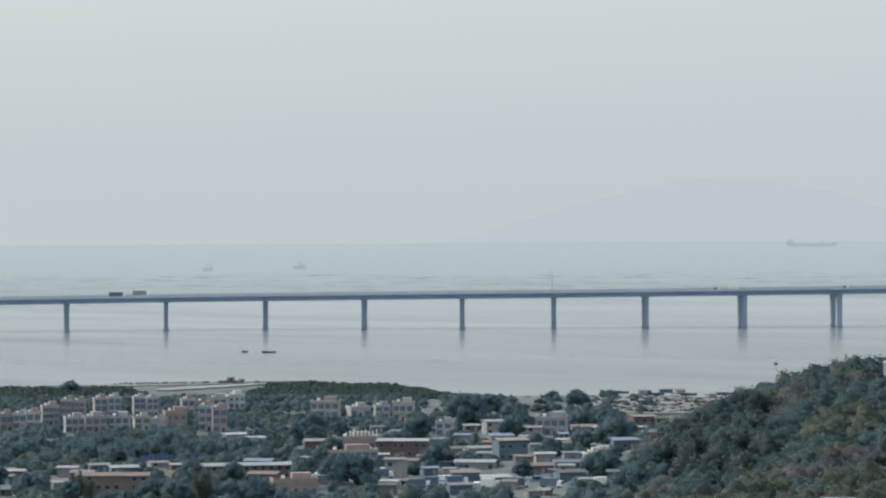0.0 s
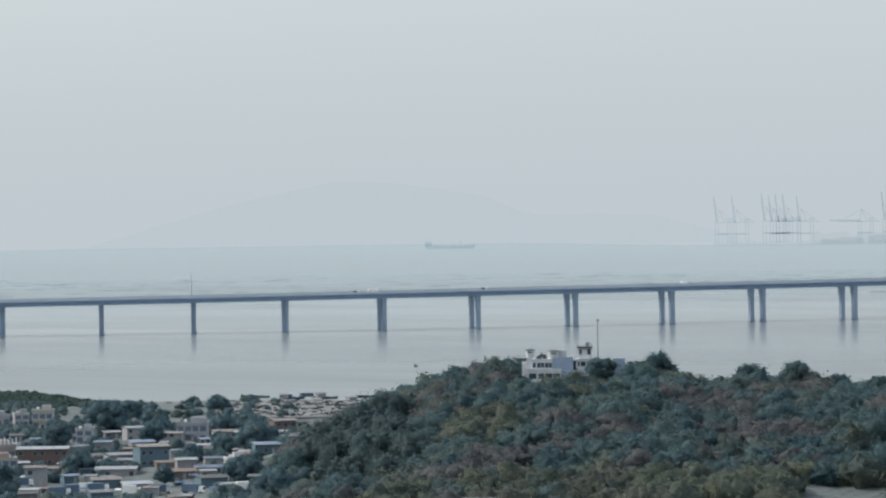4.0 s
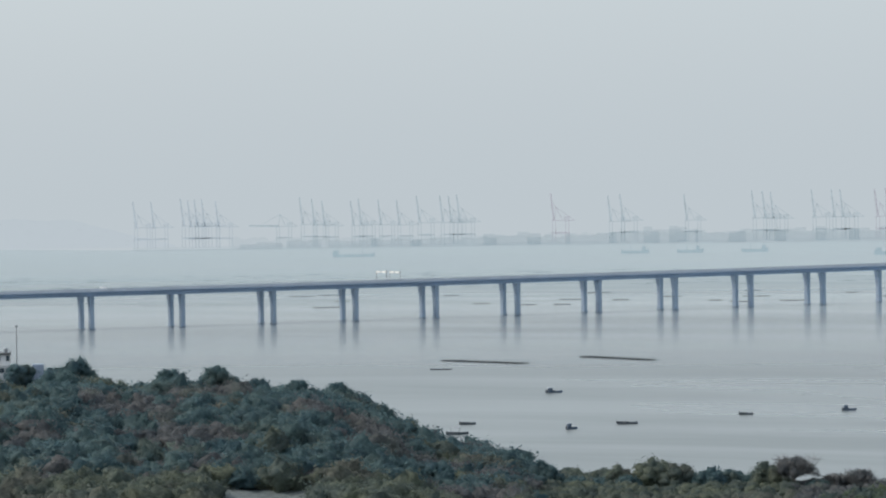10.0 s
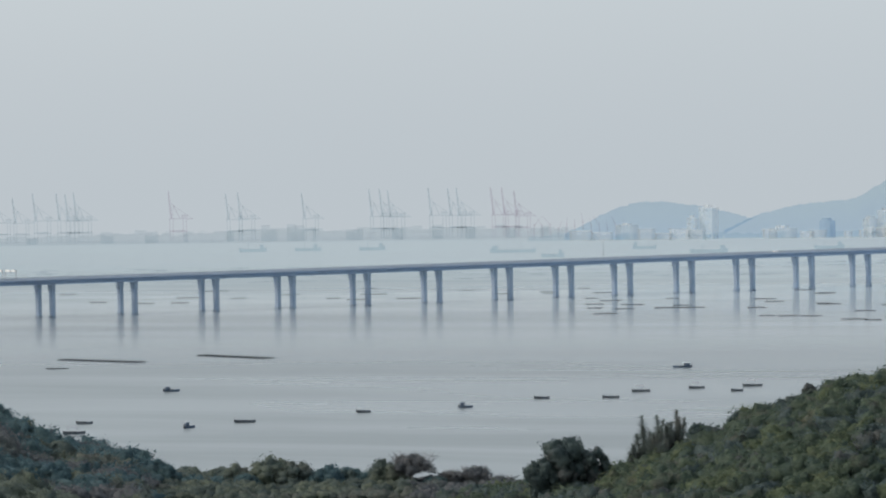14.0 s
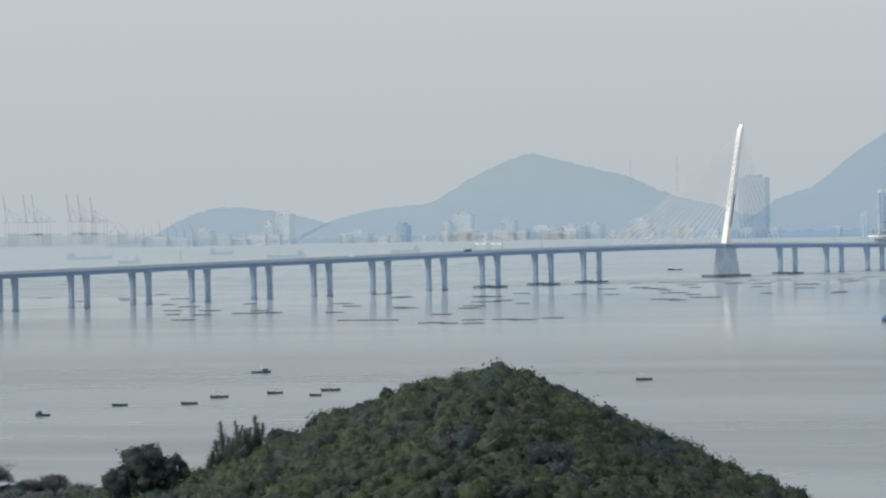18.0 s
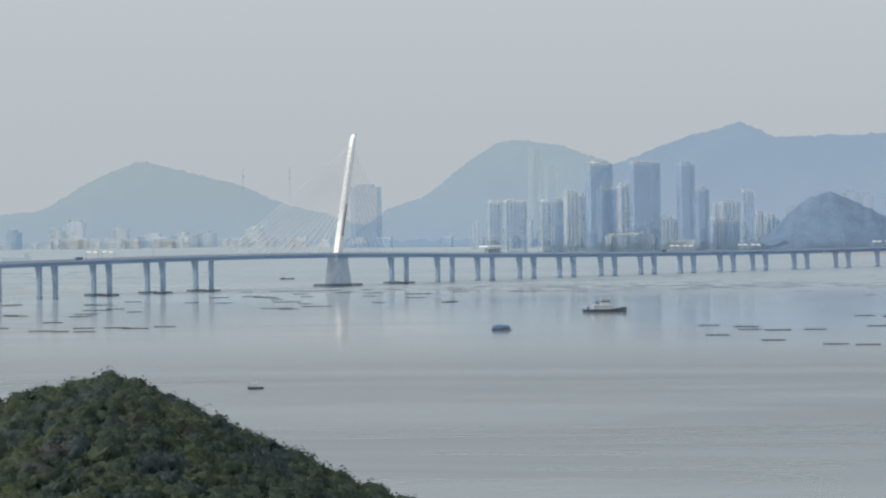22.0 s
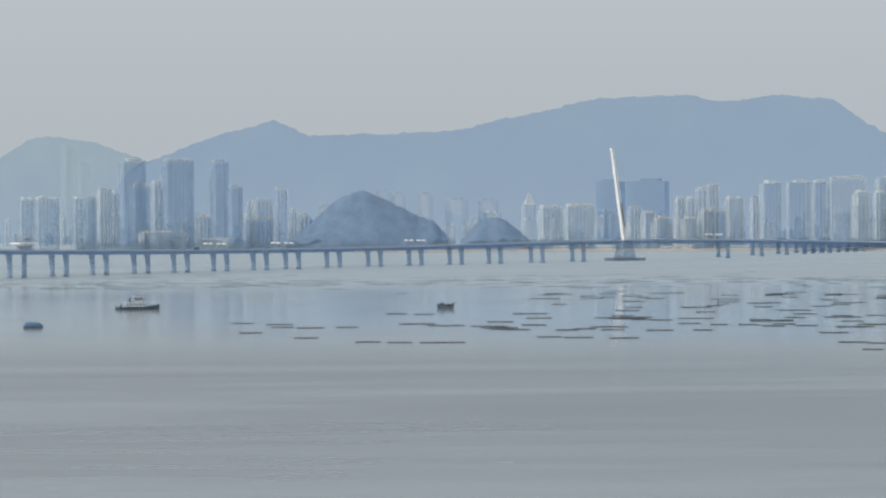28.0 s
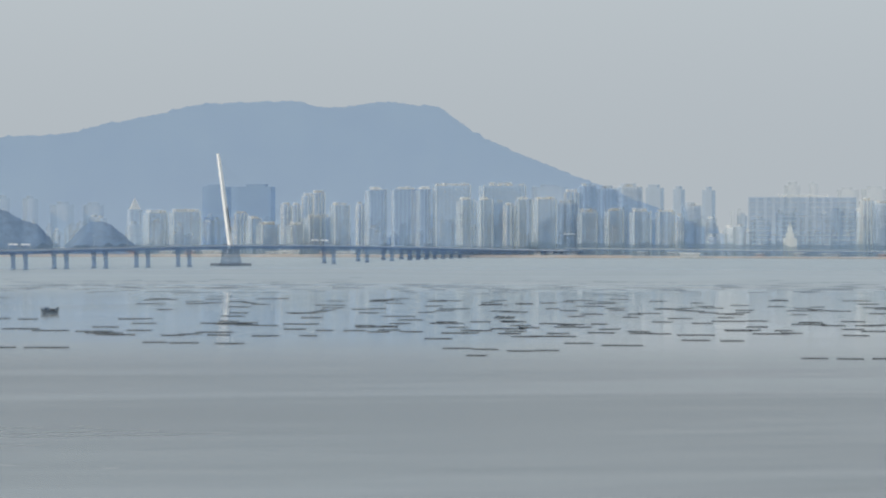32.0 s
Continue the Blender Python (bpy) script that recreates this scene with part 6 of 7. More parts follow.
LOWER_LANE = (
    (0.85, 1320, 7.7, 5.3, "s"), (1.41, 1298, 7.5, 4.4, "s"), (1.74, 1310, 11.2, 6.8, "v"), (2.30, 1325, 9.0, 3.0, "s"), (1.13, 1179, 10.1, 7.0, "g"),
    (0.67, 1189, 6.1, 2.7, "s"), (0.49, 1152, 13.0, 3.0, "s"), (0.29, 1266, 5.9, 3.7, "s"), (1.55, 1139, 9.7, 2.8, "t"), (2.03, 1149, 9.1, 2.6, "s"),
    (2.10, 1096, 8.7, 3.7, "g"), (3.01, 1198, 10.0, 3.3, "g"), (3.58, 1144, 9.4, 6.5, "s"), (2.47, 1158, 6.0, 3.7, "w"), (3.27, 1334, 8.6, 6.0, "r"),
    (3.55, 1334, 4.3, 5.4, "s"), (0.35, 1095, 8.8, 3.0, "g"), (0.86, 1092, 8.8, 2.8, "s"), (1.47, 1033, 3.7, 2.8, "s"), (-0.06, 1175, 7.6, 4.2, "s"),
    (-0.01, 1306, 6.3, 4.9, "v"))
PLASTER = {k: mat(n, c, 0.8, size=4, vary=0.18, per=0.1) for k, n, c in (("v", "pale_lilac_tiles", (0.360, 0.363, 0.390)), ("k", "pinkish_tiles", (0.331, 0.281, 0.281)), ("c", "cream_plaster", (0.4, 0.39, 0.36)),
           ("o", "salmon_plaster", (0.32, 0.245, 0.22)), ("w", "whitewash", (0.518, 0.533, 0.546)), ("s", "grey_block_wall", (0.3, 0.305, 0.315)), ("l", "shed_wall", (0.173, 0.170, 0.172)), ("r", "rusty_sheet", (0.155, 0.11, 0.1)),
           ("g", "blue_green_sheet", (0.101, 0.163, 0.203)), ("t", "brick_wall", (0.2, 0.16, 0.145)))}
SHEET_ROOF = mat("pale_sheet_roof", (0.25, 0.265, 0.285), 0.55, size=3, vary=0.3, per=0.5)
BLUE_ROOF = mat("blue_sheet_roof", (0.15, 0.2, 0.28), 0.55, size=3, vary=0.3, per=0.3)
DARK_ROOF = mat("tarred_roof", (0.13, 0.14, 0.15), 0.8, size=3, vary=0.3, per=0.3)
RUST_ROOF = mat("rusted_sheet_roof", (0.19, 0.165, 0.155), 0.7, size=2, vary=0.4, per=0.3)
TILE_ROOF = mat("terracotta_roof", (0.2, 0.15, 0.13), 0.8, size=2, vary=0.3)
FLAT_ROOF = mat("roof_concrete", (0.33, 0.32, 0.31), 0.85, size=3, vary=0.25)
BLUE_PANE = mat("blue_window_glass", (0.13, 0.17, 0.23), 0.25, vary=0.2)
PANE = mat("window_glass", (0.05, 0.07, 0.09), 0.15, vary=0.1)
FRAME = mat("window_frame", (0.34, 0.34, 0.35), 0.5, vary=0.1)


def house(b, r, w, h, style):
    rg = random.Random(int(b * 100 + r))
    storeys = max(1, round(h / 2.9))
    d = min(9.0, max(5.0, w * 0.9))
    low = style in "slgrt"
    t = thing("shed" if low else "house", facing(b, r, ground_z(b, r) - 0.2, rg.choice((-14, -6, 8, 16))),
              {"v": "pale lilac-tiled village house with flat roof and blue windows", "k": "pinkish-tiled village house with flat roof", "c": "cream plastered village house with dark windows", "o": "salmon-coloured village house with flat roof",
               "w": "whitewashed house with a pale roof", "s": "grey block shed under a pale sheet-metal roof", "l": "long low shed under a pale sheet roof", "r": "rust-red sheet-metal workshop under a pale roof",
               "g": "blue-green sheet workshop under a pale roof", "t": "brick building under a terracotta roof"}[style], "shed" if low else "house", "sheds in the village" if low else "houses in the village")
    x = w / 2
    part("body", Form().box(-x, x, 0, d, 0, h), PLASTER[style], t)
    if low:
        rise = 0.055 * d
        roof = Form().faces([(-x - 0.5, -0.7, h - 0.1), (x + 0.5, -0.7, h - 0.1), (x + 0.5, d / 2, h + rise), (-x - 0.5, d / 2, h + rise), (-x - 0.5, d + 0.5, h - 0.1), (x + 0.5, d + 0.5, h - 0.1),
                             (-x - 0.5, -0.7, h + 0.15), (x + 0.5, -0.7, h + 0.15), (x + 0.5, d / 2, h + rise + 0.25), (-x - 0.5, d / 2, h + rise + 0.25), (-x - 0.5, d + 0.5, h + 0.15), (x + 0.5, d + 0.5, h + 0.15)],
                            ((0, 3, 2, 1), (3, 4, 5, 2), (6, 7, 8, 9), (9, 8, 11, 10), (0, 1, 7, 6), (5, 4, 10, 11), (1, 2, 8, 7), (2, 5, 11, 8), (3, 0, 6, 9), (4, 3, 9, 10)))
        part("roof", roof, TILE_ROOF if style == "t" else rg.choice((SHEET_ROOF, SHEET_ROOF, SHEET_ROOF, BLUE_ROOF, DARK_ROOF, RUST_ROOF)), t)
        part("gutter", Form().rod((-x - 0.5, -0.75, h), (x + 0.5, -0.75, h), 0.09, n=5), FRAME, t)
    else:
        part("roof", Form().box(-x - 0.2, x + 0.2, -0.25, d + 0.2, h, h + 0.25), FLAT_ROOF, t)
        part("roof_parapet", Form().box(-x - 0.2, x + 0.2, -0.25, -0.05, h + 0.25, h + 1.1).box(-x - 0.2, -x, -0.05, d, h + 0.25, h + 1.1).box(x, x + 0.2, -0.05, d, h + 0.25, h + 1.1), PLASTER[style], t)
        part("stair_head", Form().box(-x * 0.1, x * 0.75, d * 0.4, d * 0.85, h + 0.25, h + 2.4), PLASTER["o" if rg.random() < 0.3 else style], t)
        part("water_tank", Form().rod((-x * 0.5, d * 0.5, h + 0.2), (-x * 0.5, d * 0.5, h + 1.7), 0.6, n=10), WHITE, t)
    n = max(1, round(w / 2.6))
    for i in range(storeys):
        for k in range(n):
            xc, z = -x + w * (k + 0.5) / n, 0.9 + (h / storeys) * i
            if i == 0 and k == n // 2:
                part("door", Form().box(xc - 0.5, xc + 0.5, -0.06, 0.1, 0, 2.05), FRAME if low else DARK, t)
                continue
            if low and rg.random() < 0.35:
                continue
            wide, high = (1.05, 1.85) if style in "vkc" else (0.7, 1.25)
            win = part("window", Form().box(xc - wide - 0.1, xc + wide + 0.1, -0.09, 0.05, z - 0.08, z + high + 0.08), FRAME if low else PLASTER[style], t)
            part("pane", Form().box(xc - wide, xc + wide, -0.12, -0.07, z, z + high), PANE if low else BLUE_PANE, win)
        if not low and rg.random() < 0.6 and i:
            part("balcony", Form().box(-x * 0.9, x * 0.2, -1.1, 0, (h / storeys) * i - 0.15, (h / storeys) * i + 0.1).box(-x * 0.9, x * 0.2, -1.1, -1.0, (h / storeys) * i + 0.1, (h / storeys) * i + 0.9), PLASTER[style], t)


for row in TERRACES + MIDDLE_LANE + LOWER_LANE:
    house(*row)
HOUSES = list(TERRACES + MIDDLE_LANE + LOWER_LANE)
# lean-tos and workshops packed between the lanes
rng = random.Random(11)
for k in range(120):
    b, r = rng.uniform(-2.6, 3.9), rng.uniform(1045, 1340)
    if 44 <= k < 62:
        b, r = rng.uniform(-7.2, -2.6), rng.uniform(1055, 1150)
    w, h = rng.uniform(3.5, 9) if k < 62 else rng.uniform(2.5, 6), rng.uniform(2.4, 3.8) if k < 62 else rng.uniform(2.0, 3.0)
    if all(abs(r - q[1]) > 9 or abs(b - q[0]) * r * 0.01745 > (q[2] + w) / 2 + 1 for q in HOUSES) and hill_one(b, r) < 3:
        HOUSES.append((b, r, w, h, rng.choice("ssslgrgt")))
        house(*HOUSES[-1])


def clear_of_houses(b, r, z):
    return r < coast(b) - 25 and not (-1.0 < b < 2.3 and 1050 < r < 1114) and all(abs(r - q[1]) > 11 or abs(b - q[0]) * r * 0.01745 > q[2] / 2 + 3.0 for q in HOUSES) and all(not (q[1] - 15 < r < q[1] and abs(b - q[0]) * r * 0.01745 < q[2] / 2 + 1) for q in HOUSES) \
        and noise.noise((b * 1.9, r / 55, 4)) > -0.3 and hill_one(b, r) < 4 and not (b > -0.4 and r > 1400 and noise.noise((b * 4, r / 20, 6)) < 0.12)


rng = random.Random(77)
for k in range(150):
    b, r = rng.uniform(-7.4, 3.6), rng.uniform(1050, 1420)
    if k >= 90:
        # the wooded belt between the terraces and the yards
        b, r = rng.uniform(-7.6, -2.9), rng.uniform(1198, 1325)
    if clear_of_houses(b, r, 0) and not (-5.2 < b < -3.7 and 1100 < r < 1195):
        tall = rng.uniform(5.5, 9.5) if b > -2.9 or r < 1180 else 4.2 + max(0.0, (1290 - r) / 90) * rng.uniform(1.8, 3.6)
        tree(b, r, tall, rng.uniform(3.6, 6.4), "round", "dark green broadleaf tree between village houses", "trees in the village", 700 + k)


woods("village_greenery", scatter(-8.2, 4.6, 1015, 1330, 7.5, (1.8, 3.6), clear_of_houses, 7), LEAF_GARDEN, "green gardens, orchards and thickets between village houses", SCRUB[:6])
woods("orchard_greenery", scatter(-8.2, 3.4, 1330, 1590, 5.0, (1.3, 2.9), clear_of_houses, 17), LEAF_GARDEN, "low green orchards and thickets behind the village", TUFTS)
woods("mangrove_belt", scatter(-8.2, 0.6, 1590, 1750, 3.7, (1.2, 1.6), lambda b, r, z: r < lerp(b, (-8.2, -5.2, -4.6, -3.3, -2.95, -2.8, -1.0, -0.1, 0.6), (1720, 1700, 1606, 1636, 1690, 1750, 1728, 1640, 1610)), 8), LEAF_MANGROVE, "dark mangrove belt along the shore", TUFTS)
# low beds, mud and ponds at the edge of the bay
MUD = mat("tidal_mud", (0.165, 0.165, 0.16), 0.7, size=10, vary=0.45)
n = 18
for b0, b1, lower, upper, z, material, label in ((-4.7, -2.7, (1664, 1726), (1692, 1738), 2.75, WATER, "shallow fish pond behind the mangroves"), (-5.6, -2.2, (1712, 1752), (1748, 1764), 2.3, MUD, "pale sand spit beyond the pond")):
    near_bank, far_bank = [], []
    for k in range(n + 1):
        u = k / n
        mid, half = (lower[0] + upper[0]) / 2 * (1 - u) + (lower[1] + upper[1]) / 2 * u, ((upper[0] - lower[0]) * (1 - u) + (upper[1] - lower[1]) * u) / 2 * math.sin(math.pi * (0.03 + 0.94 * u)) ** 0.6
        near_bank.append(at(b0 + (b1 - b0) * u, mid - half + 4 * noise.noise((k * 0.7, z, 1)), z))
        far_bank.append(at(b0 + (b1 - b0) * u, mid + half + 4 * noise.noise((k * 0.7, z, 2)), z))
    bank = near_bank + far_bank[::-1]
    m = len(bank)
    single("ground_patch", Form().faces(bank + [p - Vector((0, 0, 2.2)) for p in bank], [tuple(range(m))[::-1]] + [(k, (k + 1) % m, m + (k + 1) % m, m + k) for k in range(m)]), material, Matrix(), label, "ground", kind="structure")
for b0, b1, r0, r1, z, material, label in ((0.0, 4.2, 1585, 1650, 0.5, MUD, "grey tidal mud flat at the shore"), (2.2, 5.0, 1440, 1560, 4.7, MUD, "bare grey mud yard by the shore")):
    n = 24
    ring = [at(b0 + (b1 - b0) * (0.5 + 0.5 * math.cos(a) * (1 + 0.12 * math.sin(3 * a))), r0 + (r1 - r0) * (0.5 + 0.5 * math.sin(a)), z) for a in (2 * math.pi * k / n for k in range(n))]
    single("ground_patch", Form().faces(ring + [p - Vector((0, 0, 2.2)) for p in ring], [tuple(range(n))[::-1]] + [(k, (k + 1) % n, n + (k + 1) % n, n + k) for k in range(n)]), material, Matrix(), label, "ground", kind="structure")

for b, r, length, color, turn in ((-1.02, 1108, 7, LORRY_BLUE, 20), (-0.9, 1120, 6, WHITE, -10), (-0.42, 1085, 7, LORRY_BLUE, 4), (-0.2, 1088, 7, LORRY_BLUE, 8), (0.05, 1090, 6, WHITE, -6), (0.2, 1080, 7, LORRY_BLUE, 15), (1.2, 1085, 7, LORRY_BLUE, 10),
                                  (1.75, 1075, 7, LORRY_BLUE, -20), (-6.9, 1045, 4.6, WHITE, 10), (-6.6, 1048, 4.6, LORRY_GREY, -12), (-0.6, 1075, 5, WHITE, 12), (0.75, 1078, 6, WHITE, -8), (2.6, 1072, 5.5, WHITE, 6)):
    t = thing("parked_lorry" if length > 5 else "parked_car", facing(b, r, ground_z(b, r) + 0.05, turn), "parked blue-covered lorry in the village yard" if color == LORRY_BLUE else "parked pale vehicle in the village yard", "lorry" if length > 5 else "car", "vehicles parked in the village")
    tall = 3.0 if length > 5 else 1.35
    part("body", Form().box(-length / 2, length / 2 - 1.7, -1.1, 1.1, 0.6, tall, (0.98, 0.94)), color, t)
    cab = part("cab", Form().box(length / 2 - 1.6, length / 2, -1.05, 1.05, 0.5, min(tall, 2.3), (0.75, 0.9)), WHITE, t)
    part("windscreen", Form().box(length / 2 - 0.2, length / 2 + 0.02, -0.9, 0.9, 1.2, min(tall, 2.3) - 0.25, (0.6, 0.9)), PANE, cab)
    for x in (-length / 2 + 1, length / 2 - 0.9):
        for y in (-1.05, 1.05):
            part("wheel", Form().rod((x, y - 0.12, 0.42), (x, y + 0.12, 0.42), 0.42, n=10), DARK, t)

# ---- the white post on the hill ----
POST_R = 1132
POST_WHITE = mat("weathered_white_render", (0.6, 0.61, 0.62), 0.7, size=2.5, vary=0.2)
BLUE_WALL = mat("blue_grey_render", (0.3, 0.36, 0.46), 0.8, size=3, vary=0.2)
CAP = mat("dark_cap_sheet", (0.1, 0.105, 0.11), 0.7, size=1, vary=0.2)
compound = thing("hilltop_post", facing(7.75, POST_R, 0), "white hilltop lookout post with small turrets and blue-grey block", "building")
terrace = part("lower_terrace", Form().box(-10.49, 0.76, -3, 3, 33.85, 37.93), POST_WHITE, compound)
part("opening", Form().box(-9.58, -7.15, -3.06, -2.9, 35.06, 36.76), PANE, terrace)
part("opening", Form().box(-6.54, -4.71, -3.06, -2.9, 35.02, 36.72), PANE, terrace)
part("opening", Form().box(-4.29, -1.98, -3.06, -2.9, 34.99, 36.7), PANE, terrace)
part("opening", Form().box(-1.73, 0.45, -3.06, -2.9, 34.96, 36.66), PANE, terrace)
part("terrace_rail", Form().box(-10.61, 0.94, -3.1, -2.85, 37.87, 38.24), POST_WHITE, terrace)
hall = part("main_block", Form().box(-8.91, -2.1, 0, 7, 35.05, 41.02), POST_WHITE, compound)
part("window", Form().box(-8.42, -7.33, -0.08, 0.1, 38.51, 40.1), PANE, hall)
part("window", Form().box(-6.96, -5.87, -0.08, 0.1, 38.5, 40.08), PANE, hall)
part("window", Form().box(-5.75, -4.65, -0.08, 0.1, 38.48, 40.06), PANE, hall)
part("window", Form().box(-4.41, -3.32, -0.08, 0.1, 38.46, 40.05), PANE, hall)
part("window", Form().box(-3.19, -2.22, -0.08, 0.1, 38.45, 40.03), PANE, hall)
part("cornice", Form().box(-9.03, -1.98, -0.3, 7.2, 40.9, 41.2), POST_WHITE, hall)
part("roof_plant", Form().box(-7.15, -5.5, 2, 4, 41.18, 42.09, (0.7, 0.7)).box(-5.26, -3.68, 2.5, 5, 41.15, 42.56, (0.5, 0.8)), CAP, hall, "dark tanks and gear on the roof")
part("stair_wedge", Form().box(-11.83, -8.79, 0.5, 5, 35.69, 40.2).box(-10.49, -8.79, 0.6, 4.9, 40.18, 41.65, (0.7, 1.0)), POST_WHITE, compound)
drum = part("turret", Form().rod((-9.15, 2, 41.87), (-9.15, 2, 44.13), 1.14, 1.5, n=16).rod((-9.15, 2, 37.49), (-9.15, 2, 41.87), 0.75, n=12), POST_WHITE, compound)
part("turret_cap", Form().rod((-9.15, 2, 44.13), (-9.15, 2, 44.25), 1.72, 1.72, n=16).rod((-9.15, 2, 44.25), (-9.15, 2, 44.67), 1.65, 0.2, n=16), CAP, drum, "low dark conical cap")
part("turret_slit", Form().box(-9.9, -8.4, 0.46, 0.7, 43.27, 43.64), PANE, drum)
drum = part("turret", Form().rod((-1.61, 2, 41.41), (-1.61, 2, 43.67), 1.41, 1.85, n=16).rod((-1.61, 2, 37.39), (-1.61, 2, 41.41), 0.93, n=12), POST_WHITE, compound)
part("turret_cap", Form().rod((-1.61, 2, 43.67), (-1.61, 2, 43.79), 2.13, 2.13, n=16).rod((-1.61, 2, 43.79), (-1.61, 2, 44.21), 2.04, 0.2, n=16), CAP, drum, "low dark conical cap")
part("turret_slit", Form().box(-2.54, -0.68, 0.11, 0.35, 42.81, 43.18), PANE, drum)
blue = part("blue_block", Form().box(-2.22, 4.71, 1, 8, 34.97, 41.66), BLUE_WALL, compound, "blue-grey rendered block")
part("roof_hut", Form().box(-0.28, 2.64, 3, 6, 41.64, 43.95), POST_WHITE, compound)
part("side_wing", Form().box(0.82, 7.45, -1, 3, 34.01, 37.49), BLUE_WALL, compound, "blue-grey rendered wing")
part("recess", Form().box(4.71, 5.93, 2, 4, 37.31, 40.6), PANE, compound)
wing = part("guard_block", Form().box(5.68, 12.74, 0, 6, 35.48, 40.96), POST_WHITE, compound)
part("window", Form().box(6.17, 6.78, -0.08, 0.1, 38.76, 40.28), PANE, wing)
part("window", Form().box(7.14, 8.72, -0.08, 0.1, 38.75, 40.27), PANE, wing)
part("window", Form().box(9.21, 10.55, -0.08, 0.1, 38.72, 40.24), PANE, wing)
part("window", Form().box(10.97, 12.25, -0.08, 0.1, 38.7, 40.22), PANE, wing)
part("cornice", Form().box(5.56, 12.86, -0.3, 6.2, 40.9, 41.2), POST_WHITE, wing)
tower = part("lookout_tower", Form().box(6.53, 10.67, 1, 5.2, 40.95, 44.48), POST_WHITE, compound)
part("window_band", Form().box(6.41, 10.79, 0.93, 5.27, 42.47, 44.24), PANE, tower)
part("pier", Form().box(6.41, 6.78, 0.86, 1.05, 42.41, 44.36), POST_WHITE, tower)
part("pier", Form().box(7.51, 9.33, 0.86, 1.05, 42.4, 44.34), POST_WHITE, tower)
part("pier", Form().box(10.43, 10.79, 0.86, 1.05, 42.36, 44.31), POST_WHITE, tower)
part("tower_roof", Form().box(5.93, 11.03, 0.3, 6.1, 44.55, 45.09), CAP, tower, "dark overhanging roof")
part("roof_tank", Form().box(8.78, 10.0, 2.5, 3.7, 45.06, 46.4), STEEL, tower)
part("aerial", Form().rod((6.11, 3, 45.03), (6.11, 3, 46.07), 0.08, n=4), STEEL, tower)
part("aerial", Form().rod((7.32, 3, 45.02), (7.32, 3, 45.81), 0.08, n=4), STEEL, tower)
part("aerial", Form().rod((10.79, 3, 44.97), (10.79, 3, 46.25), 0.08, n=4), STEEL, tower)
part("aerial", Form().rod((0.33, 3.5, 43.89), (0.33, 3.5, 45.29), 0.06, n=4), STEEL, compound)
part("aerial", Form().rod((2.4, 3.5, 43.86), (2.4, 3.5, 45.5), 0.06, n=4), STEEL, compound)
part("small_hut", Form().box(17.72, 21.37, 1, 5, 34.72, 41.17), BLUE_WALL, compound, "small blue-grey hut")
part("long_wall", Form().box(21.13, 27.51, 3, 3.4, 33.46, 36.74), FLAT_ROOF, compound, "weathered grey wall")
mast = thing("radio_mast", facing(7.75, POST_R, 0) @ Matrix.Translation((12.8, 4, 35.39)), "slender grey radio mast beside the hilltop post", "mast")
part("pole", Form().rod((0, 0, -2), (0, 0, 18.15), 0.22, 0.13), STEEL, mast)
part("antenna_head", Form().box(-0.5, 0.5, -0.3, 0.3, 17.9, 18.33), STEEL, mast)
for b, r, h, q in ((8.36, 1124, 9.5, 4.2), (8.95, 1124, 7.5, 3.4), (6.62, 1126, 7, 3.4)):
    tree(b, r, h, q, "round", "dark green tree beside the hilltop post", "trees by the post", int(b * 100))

for row in ((6.45, 935, 10.5, 4.3, "l"), (15.86, 968, 13, 3.4, "l")):
    house(*row)
# huts on stilts and moored craft at the mud edge
for k, (b, r, w) in enumerate(((3.25, 1628, 4), (3.62, 1640, 6), (3.85, 1632, 4), (4.35, 1600, 4))):
    hut = thing("stilt_hut", facing(b, r, 0.5, 10 * k), "grey timber hut on stilts over the mud", "hut", "huts at the mud edge")
    part("floor", Form().box(-w / 2 - 0.5, w / 2 + 0.5, -2.5, 2.5, 1.5, 1.75), TIMBER, hut)
    part("body", Form().box(-w / 2, w / 2, -2, 2, 1.75, 3.3), PLASTER["s" if k != 1 else "g"], hut)
    part("roof", Form().box(-w / 2 - 0.4, w / 2 + 0.4, -2.5, 2.5, 3.3, 3.9, (0.98, 0.25)), SHEET_ROOF, hut)
    for x in (-w / 2, w / 2):
        for y in (-2, 2):
            part("stilt", Form().rod((x, y, -1.2), (x, y, 1.5), 0.14, n=5), TIMBER, hut)
for b, dip, length, turn, kind in ((3.42, 0.0561, 10, 8, "cabin"), (4.0, 0.0562, 8, 20, "open"), (2.9, 0.0556, 7, -10, "open"), (4.6, 0.0560, 9, 5, "canopy")):
    boat(b, H / dip, length, turn, kind)

# a blue sheet hoarding and blue tarpaulins in the village yards
HOARDING = mat("blue_sheet_hoarding", (0.07, 0.12, 0.22), 0.6, size=2, vary=0.3, per=0.2)
fence = thing("sheet_hoarding", Matrix.Translation(at(-4.45, 1186, ground_z(-4.45, 1186))), "blue sheet-metal hoarding round a village yard", "fence")
base_point = at(-4.45, 1186, ground_z(-4.45, 1186))
for k in range(14):
    b = -4.98 + 1.05 * (k + 0.5) / 14
    p = at(b, 1186 + 5 * math.sin(k * 0.5), ground_z(b, 1186)) - base_point
    part("panel", Form().box(p.x - 0.74, p.x + 0.74, p.y - 0.04, p.y + 0.04, p.z - 1.0, p.z + 3.4 + 0.2 * (k % 3)), HOARDING, fence)
    part("post", Form().rod((p.x + 0.78, p.y, p.z - 1.0), (p.x + 0.78, p.y, p.z + 3.6), 0.06, n=4), STEEL, fence)
rng = random.Random(21)
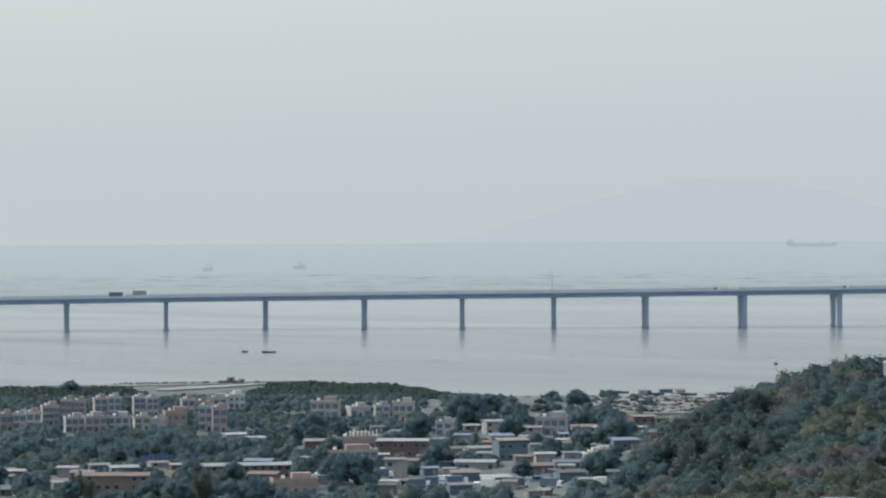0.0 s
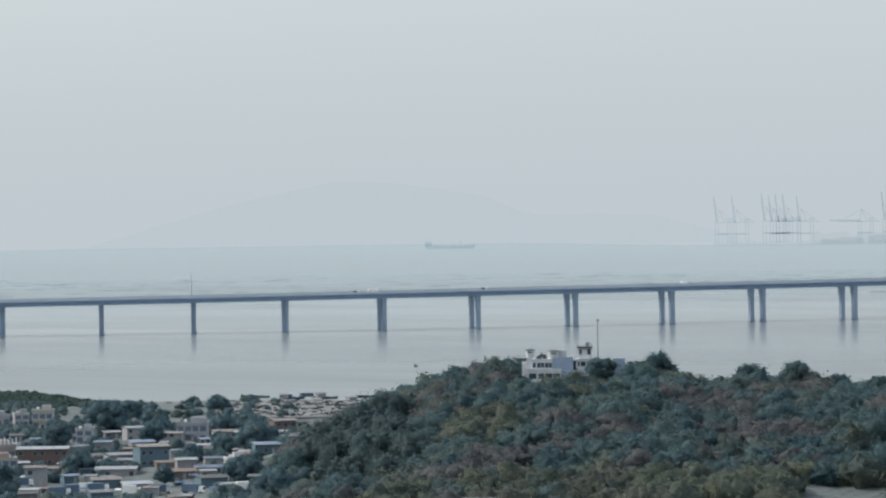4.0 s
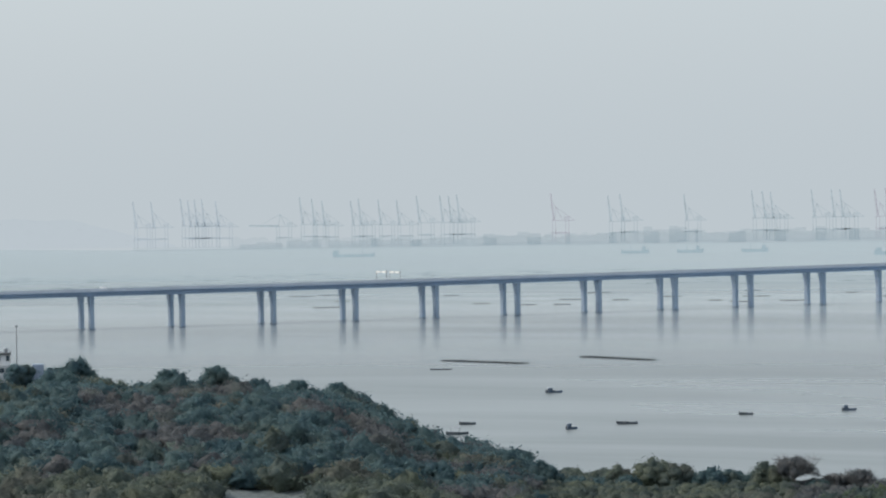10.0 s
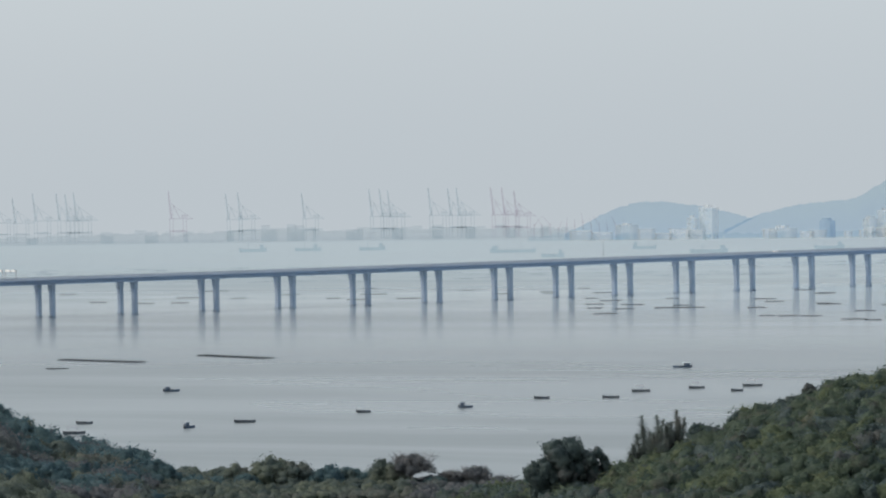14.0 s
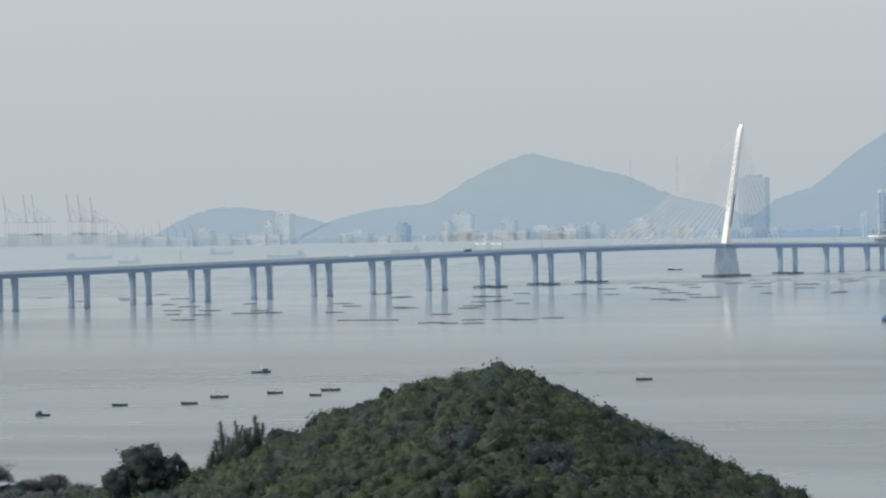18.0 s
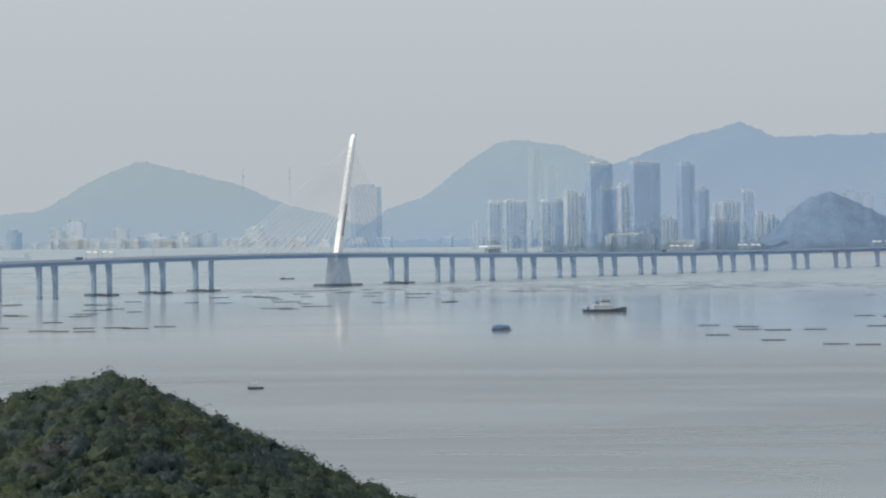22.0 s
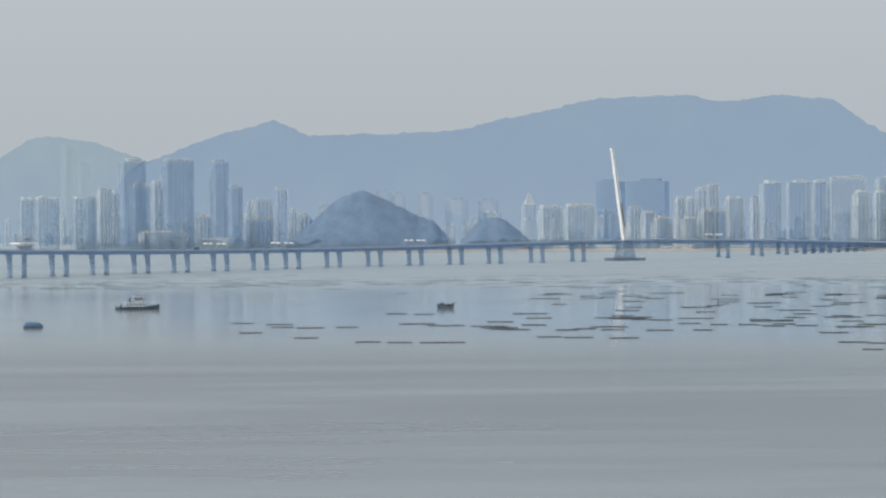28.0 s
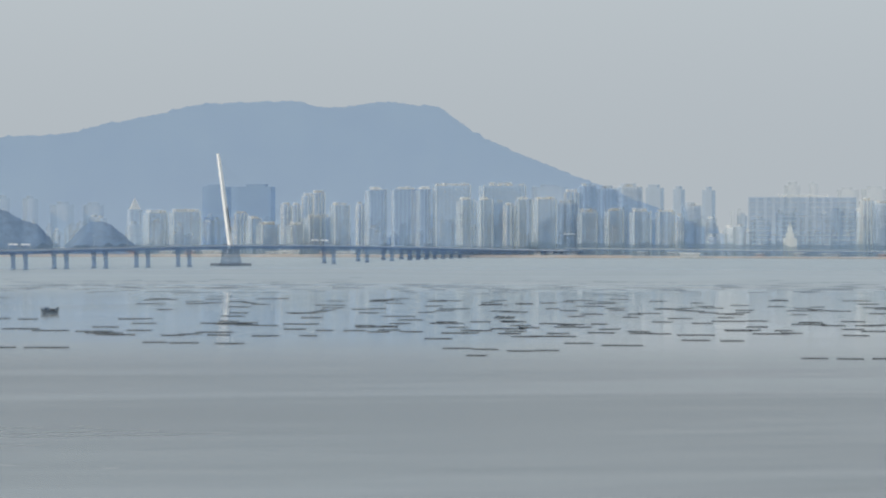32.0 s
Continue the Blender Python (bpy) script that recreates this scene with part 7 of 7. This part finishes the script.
for k in range(26):
    b, r = rng.uniform(-2.4, 3.4), rng.uniform(1045, 1130)
    if all(abs(r - q[1]) > 8 or abs(b - q[0]) * r * 0.01745 > q[2] / 2 + 3 for q in HOUSES):
        w = rng.uniform(2, 4.5)
        tent = thing("tarpaulin_awning", facing(b, r, ground_z(b, r) - 0.1, rng.uniform(-20, 20)), "blue tarpaulin awning on thin poles in a yard" if k % 3 else "pale sheet awning on thin poles in a yard", "awning", "awnings in the village yards")
        part("cover", Form().box(-w / 2, w / 2, -1.6, 1.6, 2.3, 2.6, (0.96, 0.3)), HOARDING if k % 3 else WHITE, tent)
        for x in (-w / 2 + 0.1, w / 2 - 0.1):
            for y in (-1.5, 1.5):
                part("pole", Form().rod((x, y, 0), (x, y, 2.32), 0.05, n=4), STEEL, tent)
# a row of white posts standing on a workshop's roof
base_z = ground_z(-1.44, 1238) - 0.2 + 4.2
screen = thing("roof_posts", facing(-1.36, 1240, base_z), "row of white posts and a rail on a workshop roof", "fence")
for k in range(9):
    part("post", Form().box(-5.6 + 1.35 * k, -5.1 + 1.35 * k, -0.2, 0.2, -0.3, 2.4 + 0.5 * (k % 3)), WHITE, screen)
part("rail", Form().box(-5.8, 5.8, -0.08, 0.08, 0.5, 0.75), WHITE, screen)
# sheds and gear on the sand spit
for b, r, w, h in ((-3.48, 1752, 3.4, 2.0), (-3.3, 1753, 2.4, 1.2)):
    t = thing("spit_hut", facing(b, r, 2.25, 9), "weathered grey timber hut on the sand spit", "hut", "huts on the sand spit")
    part("body", Form().box(-w / 2, w / 2, 0, 3, 0, h), PLASTER["s"], t)
    part("roof", Form().box(-w / 2 - 0.3, w / 2 + 0.3, -0.3, 3.3, h, h + 0.6, (0.97, 0.3)), SHEET_ROOF, t)
    part("door", Form().box(-0.5, 0.5, -0.06, 0.05, 0, min(h - 0.2, 1.95)), DARK, t)
# low scrub on the spit and the banks of the pond
rng = random.Random(63)
dunes = []
for k in range(150):
    b = rng.uniform(-5.4, -3.0) if k < 110 else rng.uniform(-3.7, -3.3)
    r = 1742 + 8 * (b + 5.4) / 2.4 + rng.uniform(-7, 5)
    p = at(b, r, 2.3)
    dunes.append((p.x, p.y, p.z, rng.uniform(0.4, 0.9) + (0.5 if k >= 110 else 0), 0.7))
woods("spit_scrub", dunes, LEAF_DRY, "low grey scrub along the sand spit", TUFTS)
# stakes, planks and gear lying about on the mud
gear, rng = Form(), random.Random(31)
for k in range(460):
    b, r, z = rng.uniform(2.3, 4.9), rng.uniform(1446, 1554), 4.65
    if k >= 320:
        b, r, z = rng.uniform(0.4, 3.9), rng.uniform(1596, 1640), 0.45
    w = rng.uniform(0.5, 3.4)
    gear.box(-w / 2, w / 2, -0.3, 0.3, 0, rng.uniform(0.15, 0.7), (0.9, 0.6), m=facing(b, r, z, rng.uniform(-25, 25)))
single("mud_gear", gear, TIMBER, Matrix(), "dark stakes, planks and gear strewn over the mud", "gear", kind="stuff")
